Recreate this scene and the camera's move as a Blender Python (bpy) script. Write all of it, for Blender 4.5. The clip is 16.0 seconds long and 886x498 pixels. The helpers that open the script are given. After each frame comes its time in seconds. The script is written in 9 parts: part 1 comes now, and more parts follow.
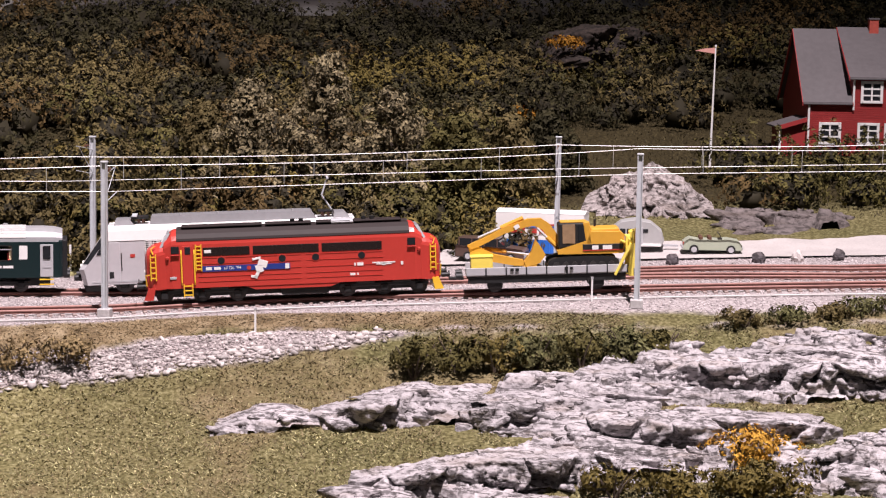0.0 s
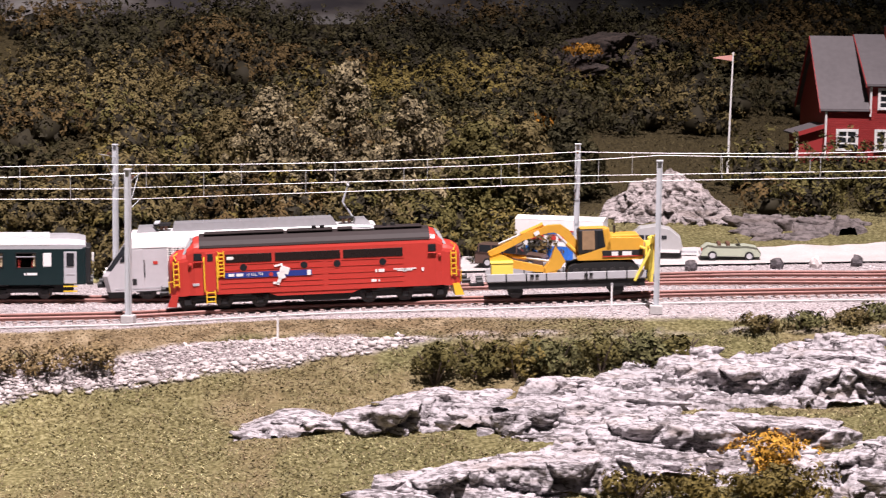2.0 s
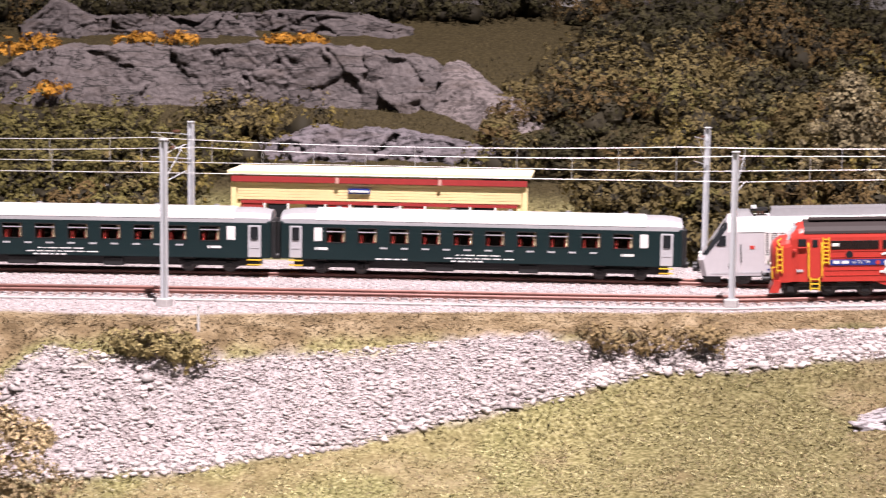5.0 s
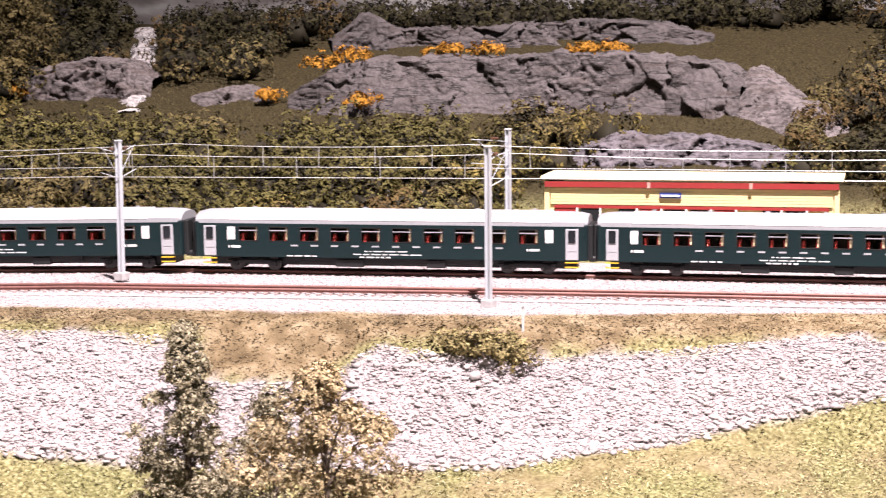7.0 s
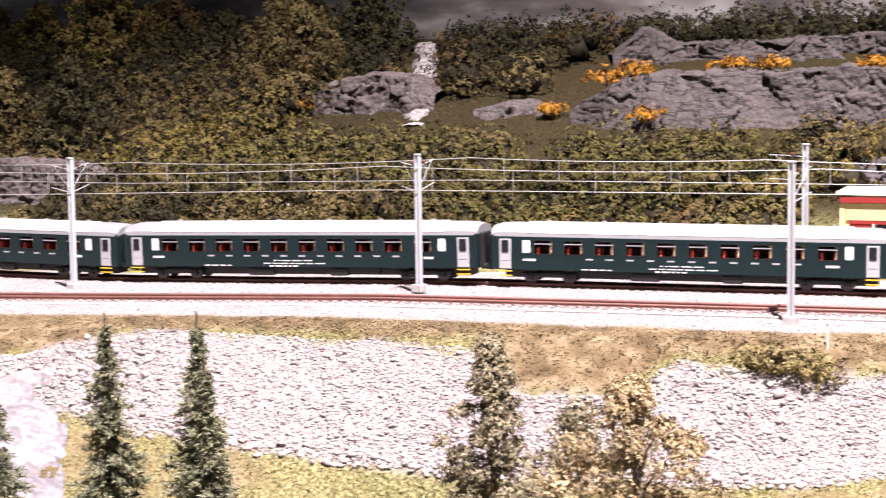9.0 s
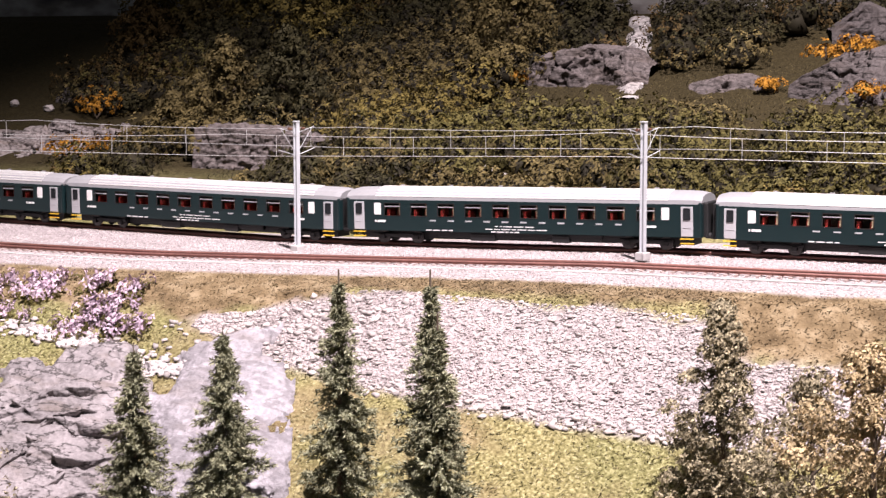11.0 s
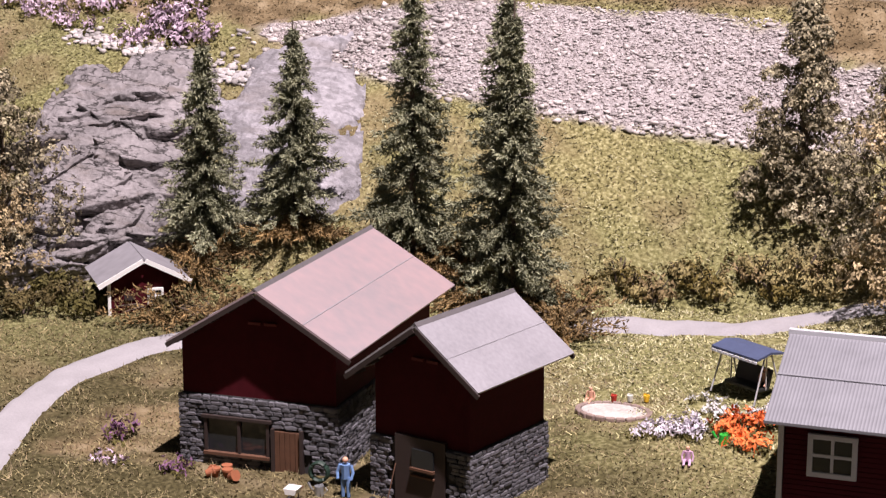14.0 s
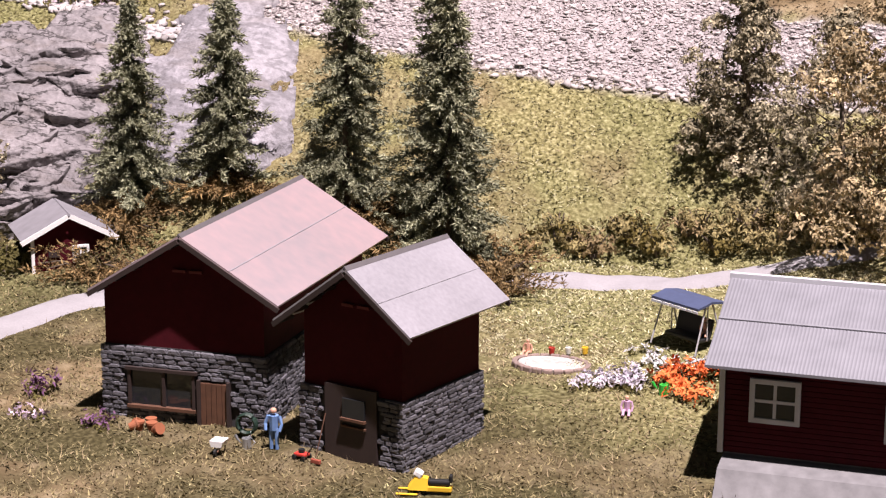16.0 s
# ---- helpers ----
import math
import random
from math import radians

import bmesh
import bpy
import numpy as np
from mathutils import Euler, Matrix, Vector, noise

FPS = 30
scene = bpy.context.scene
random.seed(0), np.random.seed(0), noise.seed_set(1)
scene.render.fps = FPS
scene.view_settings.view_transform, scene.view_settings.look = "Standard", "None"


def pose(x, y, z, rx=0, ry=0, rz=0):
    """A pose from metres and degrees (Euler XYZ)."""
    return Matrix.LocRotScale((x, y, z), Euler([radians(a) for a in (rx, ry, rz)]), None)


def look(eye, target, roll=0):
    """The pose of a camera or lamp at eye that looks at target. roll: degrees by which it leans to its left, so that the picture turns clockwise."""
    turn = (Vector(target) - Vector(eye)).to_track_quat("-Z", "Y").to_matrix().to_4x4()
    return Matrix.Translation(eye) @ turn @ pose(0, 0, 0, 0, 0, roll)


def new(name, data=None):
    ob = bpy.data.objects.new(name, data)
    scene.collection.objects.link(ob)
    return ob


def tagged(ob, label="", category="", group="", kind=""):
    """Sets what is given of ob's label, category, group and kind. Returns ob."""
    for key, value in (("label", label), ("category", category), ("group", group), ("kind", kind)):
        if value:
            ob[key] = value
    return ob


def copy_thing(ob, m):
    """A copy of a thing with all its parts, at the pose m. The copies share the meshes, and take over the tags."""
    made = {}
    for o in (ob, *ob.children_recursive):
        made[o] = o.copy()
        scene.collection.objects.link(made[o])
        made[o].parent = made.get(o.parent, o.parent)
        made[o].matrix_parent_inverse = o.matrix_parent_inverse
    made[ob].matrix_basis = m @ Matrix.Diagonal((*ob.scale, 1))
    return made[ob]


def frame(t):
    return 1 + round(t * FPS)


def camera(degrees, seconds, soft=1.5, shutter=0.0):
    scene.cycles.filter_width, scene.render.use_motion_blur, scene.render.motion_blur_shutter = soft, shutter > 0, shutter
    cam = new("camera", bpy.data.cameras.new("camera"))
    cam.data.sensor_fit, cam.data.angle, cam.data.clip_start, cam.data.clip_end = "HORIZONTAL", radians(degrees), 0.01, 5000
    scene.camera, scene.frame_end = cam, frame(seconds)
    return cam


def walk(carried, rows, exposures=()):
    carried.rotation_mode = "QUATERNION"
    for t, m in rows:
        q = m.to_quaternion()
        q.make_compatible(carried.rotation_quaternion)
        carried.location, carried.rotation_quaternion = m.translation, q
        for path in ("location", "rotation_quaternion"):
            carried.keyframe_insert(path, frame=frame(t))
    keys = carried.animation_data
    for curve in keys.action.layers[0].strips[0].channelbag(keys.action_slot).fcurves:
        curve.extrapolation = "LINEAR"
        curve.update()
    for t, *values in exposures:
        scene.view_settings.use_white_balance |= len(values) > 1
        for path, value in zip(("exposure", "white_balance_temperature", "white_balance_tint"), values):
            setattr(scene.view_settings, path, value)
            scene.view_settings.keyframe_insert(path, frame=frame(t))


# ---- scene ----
PATH = [
    (0, (0.3562, -1.2191, 0.1939), (0.2487, -0.2318, 0.0771), 0.93),
    (0.5, (0.3580, -1.2222, 0.1937), (0.2494, -0.2348, 0.0785), 0.87),
    (1, (0.3610, -1.2223, 0.1939), (0.2512, -0.2349, 0.0800), 0.87),
    (1.5, (0.3596, -1.2243, 0.1927), (0.2492, -0.2368, 0.0799), 0.84),
    (2, (0.3531, -1.2287, 0.1936), (0.2380, -0.2417, 0.0810), 0.78),
    (2.5, (0.3361, -1.2342, 0.1928), (0.1863, -0.2521, 0.0791), 0.59),
    (3, (0.3251, -1.2338, 0.1923), (0.1245, -0.2609, 0.0777), 0.28),
    (3.5, (0.3153, -1.2374, 0.1923), (0.0754, -0.2736, 0.0761), 0.20),
    (4, (0.3009, -1.2398, 0.1893), (0.0272, -0.2853, 0.0712), 0.43),
    (4.5, (0.2812, -1.2342, 0.1877), (-0.0267, -0.2901, 0.0700), 0.64),
    (5, (0.2627, -1.2351, 0.1857), (-0.0876, -0.3062, 0.0655), 0.71),
    (5.2, (0.2629, -1.2390, 0.1871), (-0.1051, -0.3170, 0.0670), 0.59),
    (7.3, (0.2486, -1.2837, 0.1857), (-0.2458, -0.4221, 0.0710), -0.55),
    (7.5, (0.2468, -1.2880, 0.1866), (-0.2565, -0.4314, 0.0730), -0.58),
    (8, (0.2384, -1.2903, 0.1873), (-0.2976, -0.4535, 0.0758), -0.70),
    (8.5, (0.2304, -1.2863, 0.1839), (-0.3319, -0.4665, 0.0751), -0.65),
    (9, (0.2241, -1.2986, 0.1873), (-0.3666, -0.4990, 0.0793), -0.72),
    (9.5, (0.2136, -1.3040, 0.1869), (-0.4067, -0.5267, 0.0812), -0.69),
    (9.7, (0.2076, -1.3036, 0.1880), (-0.4228, -0.5346, 0.0826), -0.62),
    (11.8, (0.1994, -1.3229, 0.1635), (-0.4802, -0.6026, 0.0252), 0.23),
    (12, (0.1953, -1.3211, 0.1604), (-0.4839, -0.6046, 0.0012), 0.21),
    (12.5, (0.1908, -1.3154, 0.1384), (-0.4894, -0.6081, -0.0538), 0.15),
    (13, (0.1910, -1.3132, 0.1315), (-0.4885, -0.6090, -0.0744), 0.11),
    (13.5, (0.1882, -1.3093, 0.1214), (-0.4901, -0.6063, -0.0926), 0.02),
    (14, (0.1845, -1.3090, 0.1089), (-0.4918, -0.6057, -0.1099), 0.05),
    (14.5, (0.1813, -1.3053, 0.0997), (-0.4924, -0.6009, -0.1238), 0.05),
    (15, (0.1783, -1.2988, 0.0945), (-0.4890, -0.5889, -0.1311), 0.11),
    (15.5, (0.1762, -1.2931, 0.0891), (-0.4826, -0.5754, -0.1362), 0.25),
    (16, (0.1730, -1.2890, 0.0830), (-0.4813, -0.5666, -0.1405), 0.23),
]
cam = camera(26.0, 16.0, soft=1.2, shutter=0.4)
walk(cam, [(t, look(e, g, r)) for t, e, g, r in PATH],
     exposures=[(0.0, -0.24), (1.5, -0.12), (2.2, 0.0), (2.6, 0.0), (3.1, -0.28), (3.8, -0.22), (5.0, 0.28), (7.4, 0.68), (9.6, 0.72), (11.7, 0.27), (12.1, 0.18), (12.6, 0.05), (13.0, -0.02), (14.5, 0.04), (16.0, 0.2)])

# ---- light: the hall's ceiling spotlight on the layout, and dim grey light from the hall ----
world = bpy.data.worlds.new("world")
scene.world = world
world.use_nodes = True
world.node_tree.nodes["Background"].inputs[0].default_value = (0.9, 0.92, 1.0, 1)
world.node_tree.nodes["Background"].inputs[1].default_value = 0.045
spot = new("ceiling_spotlight", bpy.data.lights.new("ceiling_spotlight", "SPOT"))
spot.data.energy, spot.data.spot_size, spot.data.spot_blend = 1350.0, radians(55), 0.8
spot.data.shadow_soft_size, spot.data.color = 0.03, (1.0, 0.868, 0.9)
spot.matrix_world = look((0.6, -1.1, 3.1), (-0.15, -0.265, 0.0))

K = 1 / 87.0
rng = np.random.default_rng(7)


# ---- lie of the land ----
def near_y(x):
    """Middle of the front track."""
    x = np.asarray(x, float)
    c = np.clip(x, -1.2, 0.55)
    y = 0.0116 + 0.2907 * c - 0.1439 * c**2 - 0.09 * c**3 + 0.018 * np.exp(-(((c - 0.1) / 0.14) ** 2))
    slope = 0.2907 - 0.2878 * c - 0.27 * c**2
    return y + (x - c) * slope


def far_y(x):
    """Middle of the rear track."""
    x = np.asarray(x, float)
    c = np.clip(x, -1.0, 0.5)
    y = 0.1024 + 0.2524 * c - 0.2074 * c**2 - 0.1661 * c**3
    slope = 0.2524 - 0.4148 * c - 0.4983 * c**2
    return y + (x - c) * np.clip(slope, 0.15, 0.4)


def rail_z(x):
    return np.interp(x, [-1.5, -1, -0.64, -0.33, 0, 0.35, 0.66, 1.1], [-0.009, -0.007, 0.002, 0.002, 0.001, 0.016, 0.026, 0.033]) + 0.001


FRONT = [  # x, then distance in front of the track and fall
    (-1.1, (0, 0.06, 0.10, 0.20, 0.28, 0.40, 0.60, 1.2), (0, -0.002, -0.01, -0.03, -0.09, -0.16, -0.185, -0.2)),
    (-0.75, (0, 0.06, 0.10, 0.18, 0.28, 0.36, 0.60, 1.2), (0, -0.002, -0.01, -0.06, -0.11, -0.165, -0.185, -0.2)),
    (-0.45, (0, 0.06, 0.085, 0.175, 0.28, 0.32, 0.60, 1.2), (0, -0.003, -0.008, -0.085, -0.168, -0.174, -0.185, -0.2)),
    (-0.15, (0, 0.055, 0.08, 0.155, 0.30, 0.42, 0.55, 1.2), (0, -0.003, -0.008, -0.068, -0.1, -0.15, -0.187, -0.2)),
    (0.15, (0, 0.05, 0.08, 0.13, 0.20, 0.35, 0.70, 1.2), (0, -0.003, -0.010, -0.038, -0.055, -0.09, -0.15, -0.2)),
    (0.40, (0, 0.05, 0.08, 0.15, 0.22, 0.35, 0.70, 1.2), (0, -0.003, -0.012, -0.040, -0.06, -0.09, -0.15, -0.2)),
]
BACK_D = (0, 0.20, 0.28, 0.42, 0.55, 0.70, 0.85, 1.00, 1.15)
BACK_Z = (0, 0.000, 0.012, 0.040, 0.062, 0.095, 0.140, 0.19, 0.20)


def land_z(x, y):
    x, y = np.broadcast_arrays(np.asarray(x, float), np.asarray(y, float))
    v = (y - near_y(x)) * 0.96
    xs = np.array([f[0] for f in FRONT])
    prof = np.array([np.interp(-v, f[1], f[2]) for f in FRONT])
    k = np.clip(np.interp(x, xs, np.arange(len(xs))), 0, len(xs) - 1.001)
    i = k.astype(int)
    w = k - i
    w = w * w * (3 - 2 * w)
    front = np.take_along_axis(prof, i[None], 0)[0] * (1 - w) + np.take_along_axis(prof, i[None] + 1, 0)[0] * w
    back = np.interp(v, BACK_D, BACK_Z)
    return rail_z(x) - 0.0035 + np.where(v < 0, front, back)


# ---- materials ----
def mat(name, color, rough=0.6, metal=0.0, scale=300.0, vary=0.25, bump=0.0, second=None, spread=0.0):
    m = bpy.data.materials.new(name)
    m.use_nodes = True
    nt = m.node_tree
    b = nt.nodes["Principled BSDF"]
    b.inputs["Roughness"].default_value, b.inputs["Metallic"].default_value = rough, metal
    tc = nt.nodes.new("ShaderNodeTexCoord")
    n1 = nt.nodes.new("ShaderNodeTexNoise")
    n1.inputs["Scale"].default_value, n1.inputs["Detail"].default_value = scale, 6
    n2 = nt.nodes.new("ShaderNodeTexNoise")
    n2.inputs["Scale"].default_value, n2.inputs["Detail"].default_value = scale / 12, 3
    for n in (n1, n2):
        nt.links.new(tc.outputs["Object"], n.inputs["Vector"])
    add = nt.nodes.new("ShaderNodeMath")
    add.operation = "ADD"
    nt.links.new(n1.outputs[0], add.inputs[0])
    nt.links.new(n2.outputs[0], add.inputs[1])
    ramp = nt.nodes.new("ShaderNodeValToRGB")
    c2 = second or color
    ramp.color_ramp.elements[0].position, ramp.color_ramp.elements[1].position = 0.32, 0.68
    ramp.color_ramp.elements[0].color = (*[c * (1 - vary) for c in color], 1)
    ramp.color_ramp.elements[1].color = (*[min(c * (1 + vary), 1) for c in c2], 1)
    half = nt.nodes.new("ShaderNodeMath")
    half.operation = "MULTIPLY"
    half.inputs[1].default_value = 0.5
    nt.links.new(add.outputs[0], half.inputs[0])
    nt.links.new(half.outputs[0], ramp.inputs[0])
    nt.links.new(ramp.outputs[0], b.inputs["Base Color"])
    if spread:
        oi = nt.nodes.new("ShaderNodeNewGeometry")
        hsv = nt.nodes.new("ShaderNodeHueSaturation")
        mr = nt.nodes.new("ShaderNodeMapRange")
        mr.inputs["To Min"].default_value, mr.inputs["To Max"].default_value = 1 - spread, 1 + spread
        nt.links.new(oi.outputs["Random Per Island"], mr.inputs["Value"])
        nt.links.new(mr.outputs[0], hsv.inputs["Value"])
        nt.links.new(ramp.outputs[0], hsv.inputs["Color"])
        nt.links.new(hsv.outputs[0], b.inputs["Base Color"])
    if bump:
        bp = nt.nodes.new("ShaderNodeBump")
        bp.inputs["Strength"].default_value, bp.inputs["Distance"].default_value = bump, 0.0008
        nt.links.new(n1.outputs[0], bp.inputs["Height"])
        nt.links.new(bp.outputs[0], b.inputs["Normal"])
    return m


M_RED = mat("red loco paint", (0.47, 0.045, 0.035), 0.35, vary=0.06)
M_SILVER = mat("silver loco paint", (0.5, 0.485, 0.505), 0.4, 0.05, vary=0.05)
M_GREEN = mat("dark green coach paint", (0.006, 0.018, 0.02), 0.35, vary=0.1)
M_ROOF = mat("silver coach roof", (0.31, 0.31, 0.325), 0.5, 0.1, vary=0.1)
M_YELLOW = mat("yellow digger plastic", (0.64, 0.34, 0.045), 0.4, vary=0.06)
M_BLACK = mat("black plastic", (0.012, 0.012, 0.013), 0.55, vary=0.2)
M_GREY = mat("light grey plastic", (0.42, 0.42, 0.44), 0.5, vary=0.06)
M_MAST = mat("grey painted metal", (0.5, 0.52, 0.55), 0.5, 0.0, vary=0.08)
M_RUST = mat("rusty rail", (0.2, 0.095, 0.08), 0.55, 0.3, vary=0.3)
M_BARN = mat("dark red boards", (0.055, 0.005, 0.009), 0.8, vary=0.2)
M_BARN.node_tree.nodes["Principled BSDF"].inputs["Specular IOR Level"].default_value = 0.12
M_HOUSE = mat("red boards", (0.30, 0.025, 0.025), 0.6, vary=0.12)
M_CREAM = mat("cream boards", (0.8, 0.66, 0.36), 0.6, vary=0.05)


# ---- mesh helpers ----
def mesh_of(bm, k=1.0):
    me = bpy.data.meshes.new("mesh")
    if k != 1.0:
        bmesh.ops.scale(bm, vec=(k, k, k), verts=bm.verts)
    bm.to_mesh(me)
    bm.free()
    return me


def part(name, bm, material, parent, label="", k=K, smooth=False):
    me = mesh_of(bm, k) if isinstance(bm, bmesh.types.BMesh) else bm
    if material and not me.materials:
        me.materials.append(material)
    if smooth:
        me.polygons.foreach_set("use_smooth", [True] * len(me.polygons))
    ob = new(name, me)
    ob.parent = parent
    return tagged(ob, label) if label else ob


def thing(name, m, label, category, group="", kind=""):
    ob = new(name)
    ob.empty_display_size = 0.01
    ob.matrix_world = m
    return tagged(ob, label, category, group, kind)


def box(bm, c, s, bevel=0.0, rot=None):
    m = Matrix.Translation(c) @ (rot or Matrix()) @ Matrix.Diagonal((*s, 1))
    r = bmesh.ops.create_cube(bm, size=1, matrix=m)
    if bevel:
        es = {e for v in r["verts"] for e in v.link_edges}
        bmesh.ops.bevel(bm, geom=list(es), offset=bevel, segments=2, affect="EDGES", profile=0.5)
    return r


def B(c, s, bevel=0.0, rot=None):
    bm = bmesh.new()
    box(bm, c, s, bevel, rot)
    return bm


def along(fy, x, dz=0.0):
    """Pose on a track at x, facing along it."""
    a = math.atan2(float(fy(x + 0.01) - fy(x - 0.01)), 0.02)
    p = math.atan2(float(rail_z(x + 0.02) - rail_z(x - 0.02)), 0.04)
    return Matrix.Translation((x, float(fy(x)), float(rail_z(x)) + dz)) @ Matrix.Rotation(a, 4, "Z") @ Matrix.Rotation(-p, 4, "Y")


def tube(bm, pts, r0, r1, seg=6):
    """A tapered tube through points."""
    rings = []
    n = len(pts)
    for i, p in enumerate(pts):
        p = Vector(p)
        d = (Vector(pts[min(i + 1, n - 1)]) - Vector(pts[max(i - 1, 0)])).normalized()
        s = d.orthogonal().normalized()
        t = d.cross(s)
        rad = r0 + (r1 - r0) * i / max(n - 1, 1)
        rings.append([bm.verts.new(p + (s * math.cos(a) + t * math.sin(a)) * rad) for a in [6.2832 * k / seg for k in range(seg)]])
    for a, b in zip(rings, rings[1:]):
        for k in range(seg):
            bm.faces.new((a[k], a[(k + 1) % seg], b[(k + 1) % seg], b[k]))
    bm.faces.new(rings[-1])
    bm.faces.new(rings[0][::-1])
    return bm


# ---- ground, stones, rock and grass ----
def rnd2(ix, iy, seed):
    h = (ix * 374761393 + iy * 668265263 + seed * 1442695041) & 0x7FFFFFFF
    h = ((h ^ (h >> 13)) * 1274126177) & 0x7FFFFFFF
    return ((h ^ (h >> 16)) & 0xFFFF) / 65535.0


def vnoise(x, y, seed=0):
    ix, iy = np.floor(x).astype(np.int64), np.floor(y).astype(np.int64)
    fx, fy = x - ix, y - iy
    fx, fy = fx * fx * (3 - 2 * fx), fy * fy * (3 - 2 * fy)
    a, b = rnd2(ix, iy, seed), rnd2(ix + 1, iy, seed)
    c, d = rnd2(ix, iy + 1, seed), rnd2(ix + 1, iy + 1, seed)
    return (a * (1 - fx) + b * fx) * (1 - fy) + (c * (1 - fx) + d * fx) * fy


def fbm(x, y, seed=0, n=4):
    return sum(vnoise(x * 2**k, y * 2**k, seed + k) / 2**k for k in range(n)) / (2 - 2 ** (1 - n))


def smooth(a, b, x):
    t = np.clip((x - a) / (b - a), 0, 1)
    return t * t * (3 - 2 * t)


def track_v(x, y):
    """Distance behind (+) or in front (-) of the front track."""
    return (y - near_y(x)) * 0.96


def gravel_top(x):
    return np.interp(x, [-0.85, -0.75, -0.55, -0.5, -0.48, -0.41, -0.385, -0.3, -0.21, -0.12, -0.03, 0.01, 0.06, 0.12, 0.2], [-0.135, -0.1, -0.096, -0.1, -0.126, -0.124, -0.1, -0.106, -0.095, -0.085, -0.087, -0.088, -0.076, -0.074, -0.08])


def gravel_foot(x):
    return np.interp(x, [-0.85, -0.78, -0.68, -0.5, -0.27, -0.13, -0.03, 0.01, 0.06, 0.12, 0.172, 0.22], [-0.14, -0.16, -0.184, -0.176, -0.179, -0.14, -0.107, -0.108, -0.105, -0.099, -0.089, -0.08])


def bed_edge(x):
    """Front edge of the ballast."""
    return np.interp(x, [-0.5, -0.32, -0.13, 0.0, 0.1, 0.23, 0.4], [-0.066, -0.066, -0.042, -0.034, -0.037, -0.05, -0.062])


PATH_XY = [(-0.1, -0.34), (-0.25, -0.375), (-0.39, -0.434), (-0.47, -0.475), (-0.53, -0.53), (-0.59, -0.6), (-0.645, -0.672), (-0.645, -0.73), (-0.61, -0.79), (-0.53, -0.88), (-0.42, -0.98)]
_t = np.linspace(0, 1, len(PATH_XY))
_s = np.linspace(0, 1, 220)
_px, _py = np.interp(_s, _t, [p[0] for p in PATH_XY]), np.interp(_s, _t, [p[1] for p in PATH_XY])
_k = np.ones(17) / 17
path_x = np.convolve(np.pad(_px, 8, "edge"), _k, "valid")
path_y = np.convolve(np.pad(_py, 8, "edge"), _k, "valid")


def path_d(x, y):
    out = np.full(np.shape(x), 9.0)
    for a, b in zip(path_x[::4], path_y[::4]):
        out = np.minimum(out, np.hypot(x - a, y - b))
    return out


def ground_z(x, y):
    """The land with its small unevenness."""
    x, y = np.broadcast_arrays(np.asarray(x, float), np.asarray(y, float))
    v = track_v(x, y)
    off = smooth(0.06, 0.11, np.abs(v)) * smooth(-0.02, 0.02, np.abs(v - 0.1) - 0.11)
    return land_z(x, y) + off * (fbm(x * 14, y * 14, 3) - 0.5) * 0.008 + off * (fbm(x * 90, y * 90, 5, 3) - 0.5) * 0.0022


def mesh_np(name, verts, faces, material, smooth_it=False):
    me = bpy.data.meshes.new(name)
    verts, faces = np.asarray(verts, np.float32), np.asarray(faces, np.int32)
    n = faces.shape[1]
    me.vertices.add(len(verts))
    me.vertices.foreach_set("co", verts.ravel())
    me.loops.add(faces.size)
    me.loops.foreach_set("vertex_index", faces.ravel())
    me.polygons.add(len(faces))
    me.polygons.foreach_set("loop_start", np.arange(0, faces.size, n, dtype=np.int32))
    me.update(calc_edges=True)
    if smooth_it:
        me.polygons.foreach_set("use_smooth", [True] * len(faces))
    me.materials.append(material)
    return me


def turns(n, r, tilt=math.pi):
    """n random turns as matrices."""
    q = r.normal(size=(n, 4))
    q /= np.linalg.norm(q, axis=1)[:, None]
    w, x, y, z = q.T
    return np.stack([np.stack([1 - 2 * (y * y + z * z), 2 * (x * y - z * w), 2 * (x * z + y * w)], -1),
                     np.stack([2 * (x * y + z * w), 1 - 2 * (x * x + z * z), 2 * (y * z - x * w)], -1),
                     np.stack([2 * (x * z - y * w), 2 * (y * z + x * w), 1 - 2 * (x * x + y * y)], -1)], 1)


OCT_V = np.array([(1, 0, 0), (-1, 0, 0), (0, 1, 0), (0, -1, 0), (0, 0, 1), (0, 0, -1)], float)
OCT_F = np.array([(0, 2, 4), (2, 1, 4), (1, 3, 4), (3, 0, 4), (2, 0, 5), (1, 2, 5), (3, 1, 5), (0, 3, 5)])
CUBE_V = np.array([(a, b, c) for a in (-0.8, 0.8) for b in (-0.8, 0.8) for c in (-0.8, 0.8)], float)
CUBE_F = np.array([(0, 1, 3), (0, 3, 2), (4, 6, 7), (4, 7, 5), (0, 4, 5), (0, 5, 1), (2, 3, 7), (2, 7, 6), (0, 2, 6), (0, 6, 4), (1, 5, 7), (1, 7, 3)])
LEAF_V = np.array([(0, 0, 0), (0.5, 0.32, 0.12), (0, 1, 0), (-0.5, 0.32, 0.12)], float)
LEAF_F = np.array([(0, 1, 2), (0, 2, 3)])


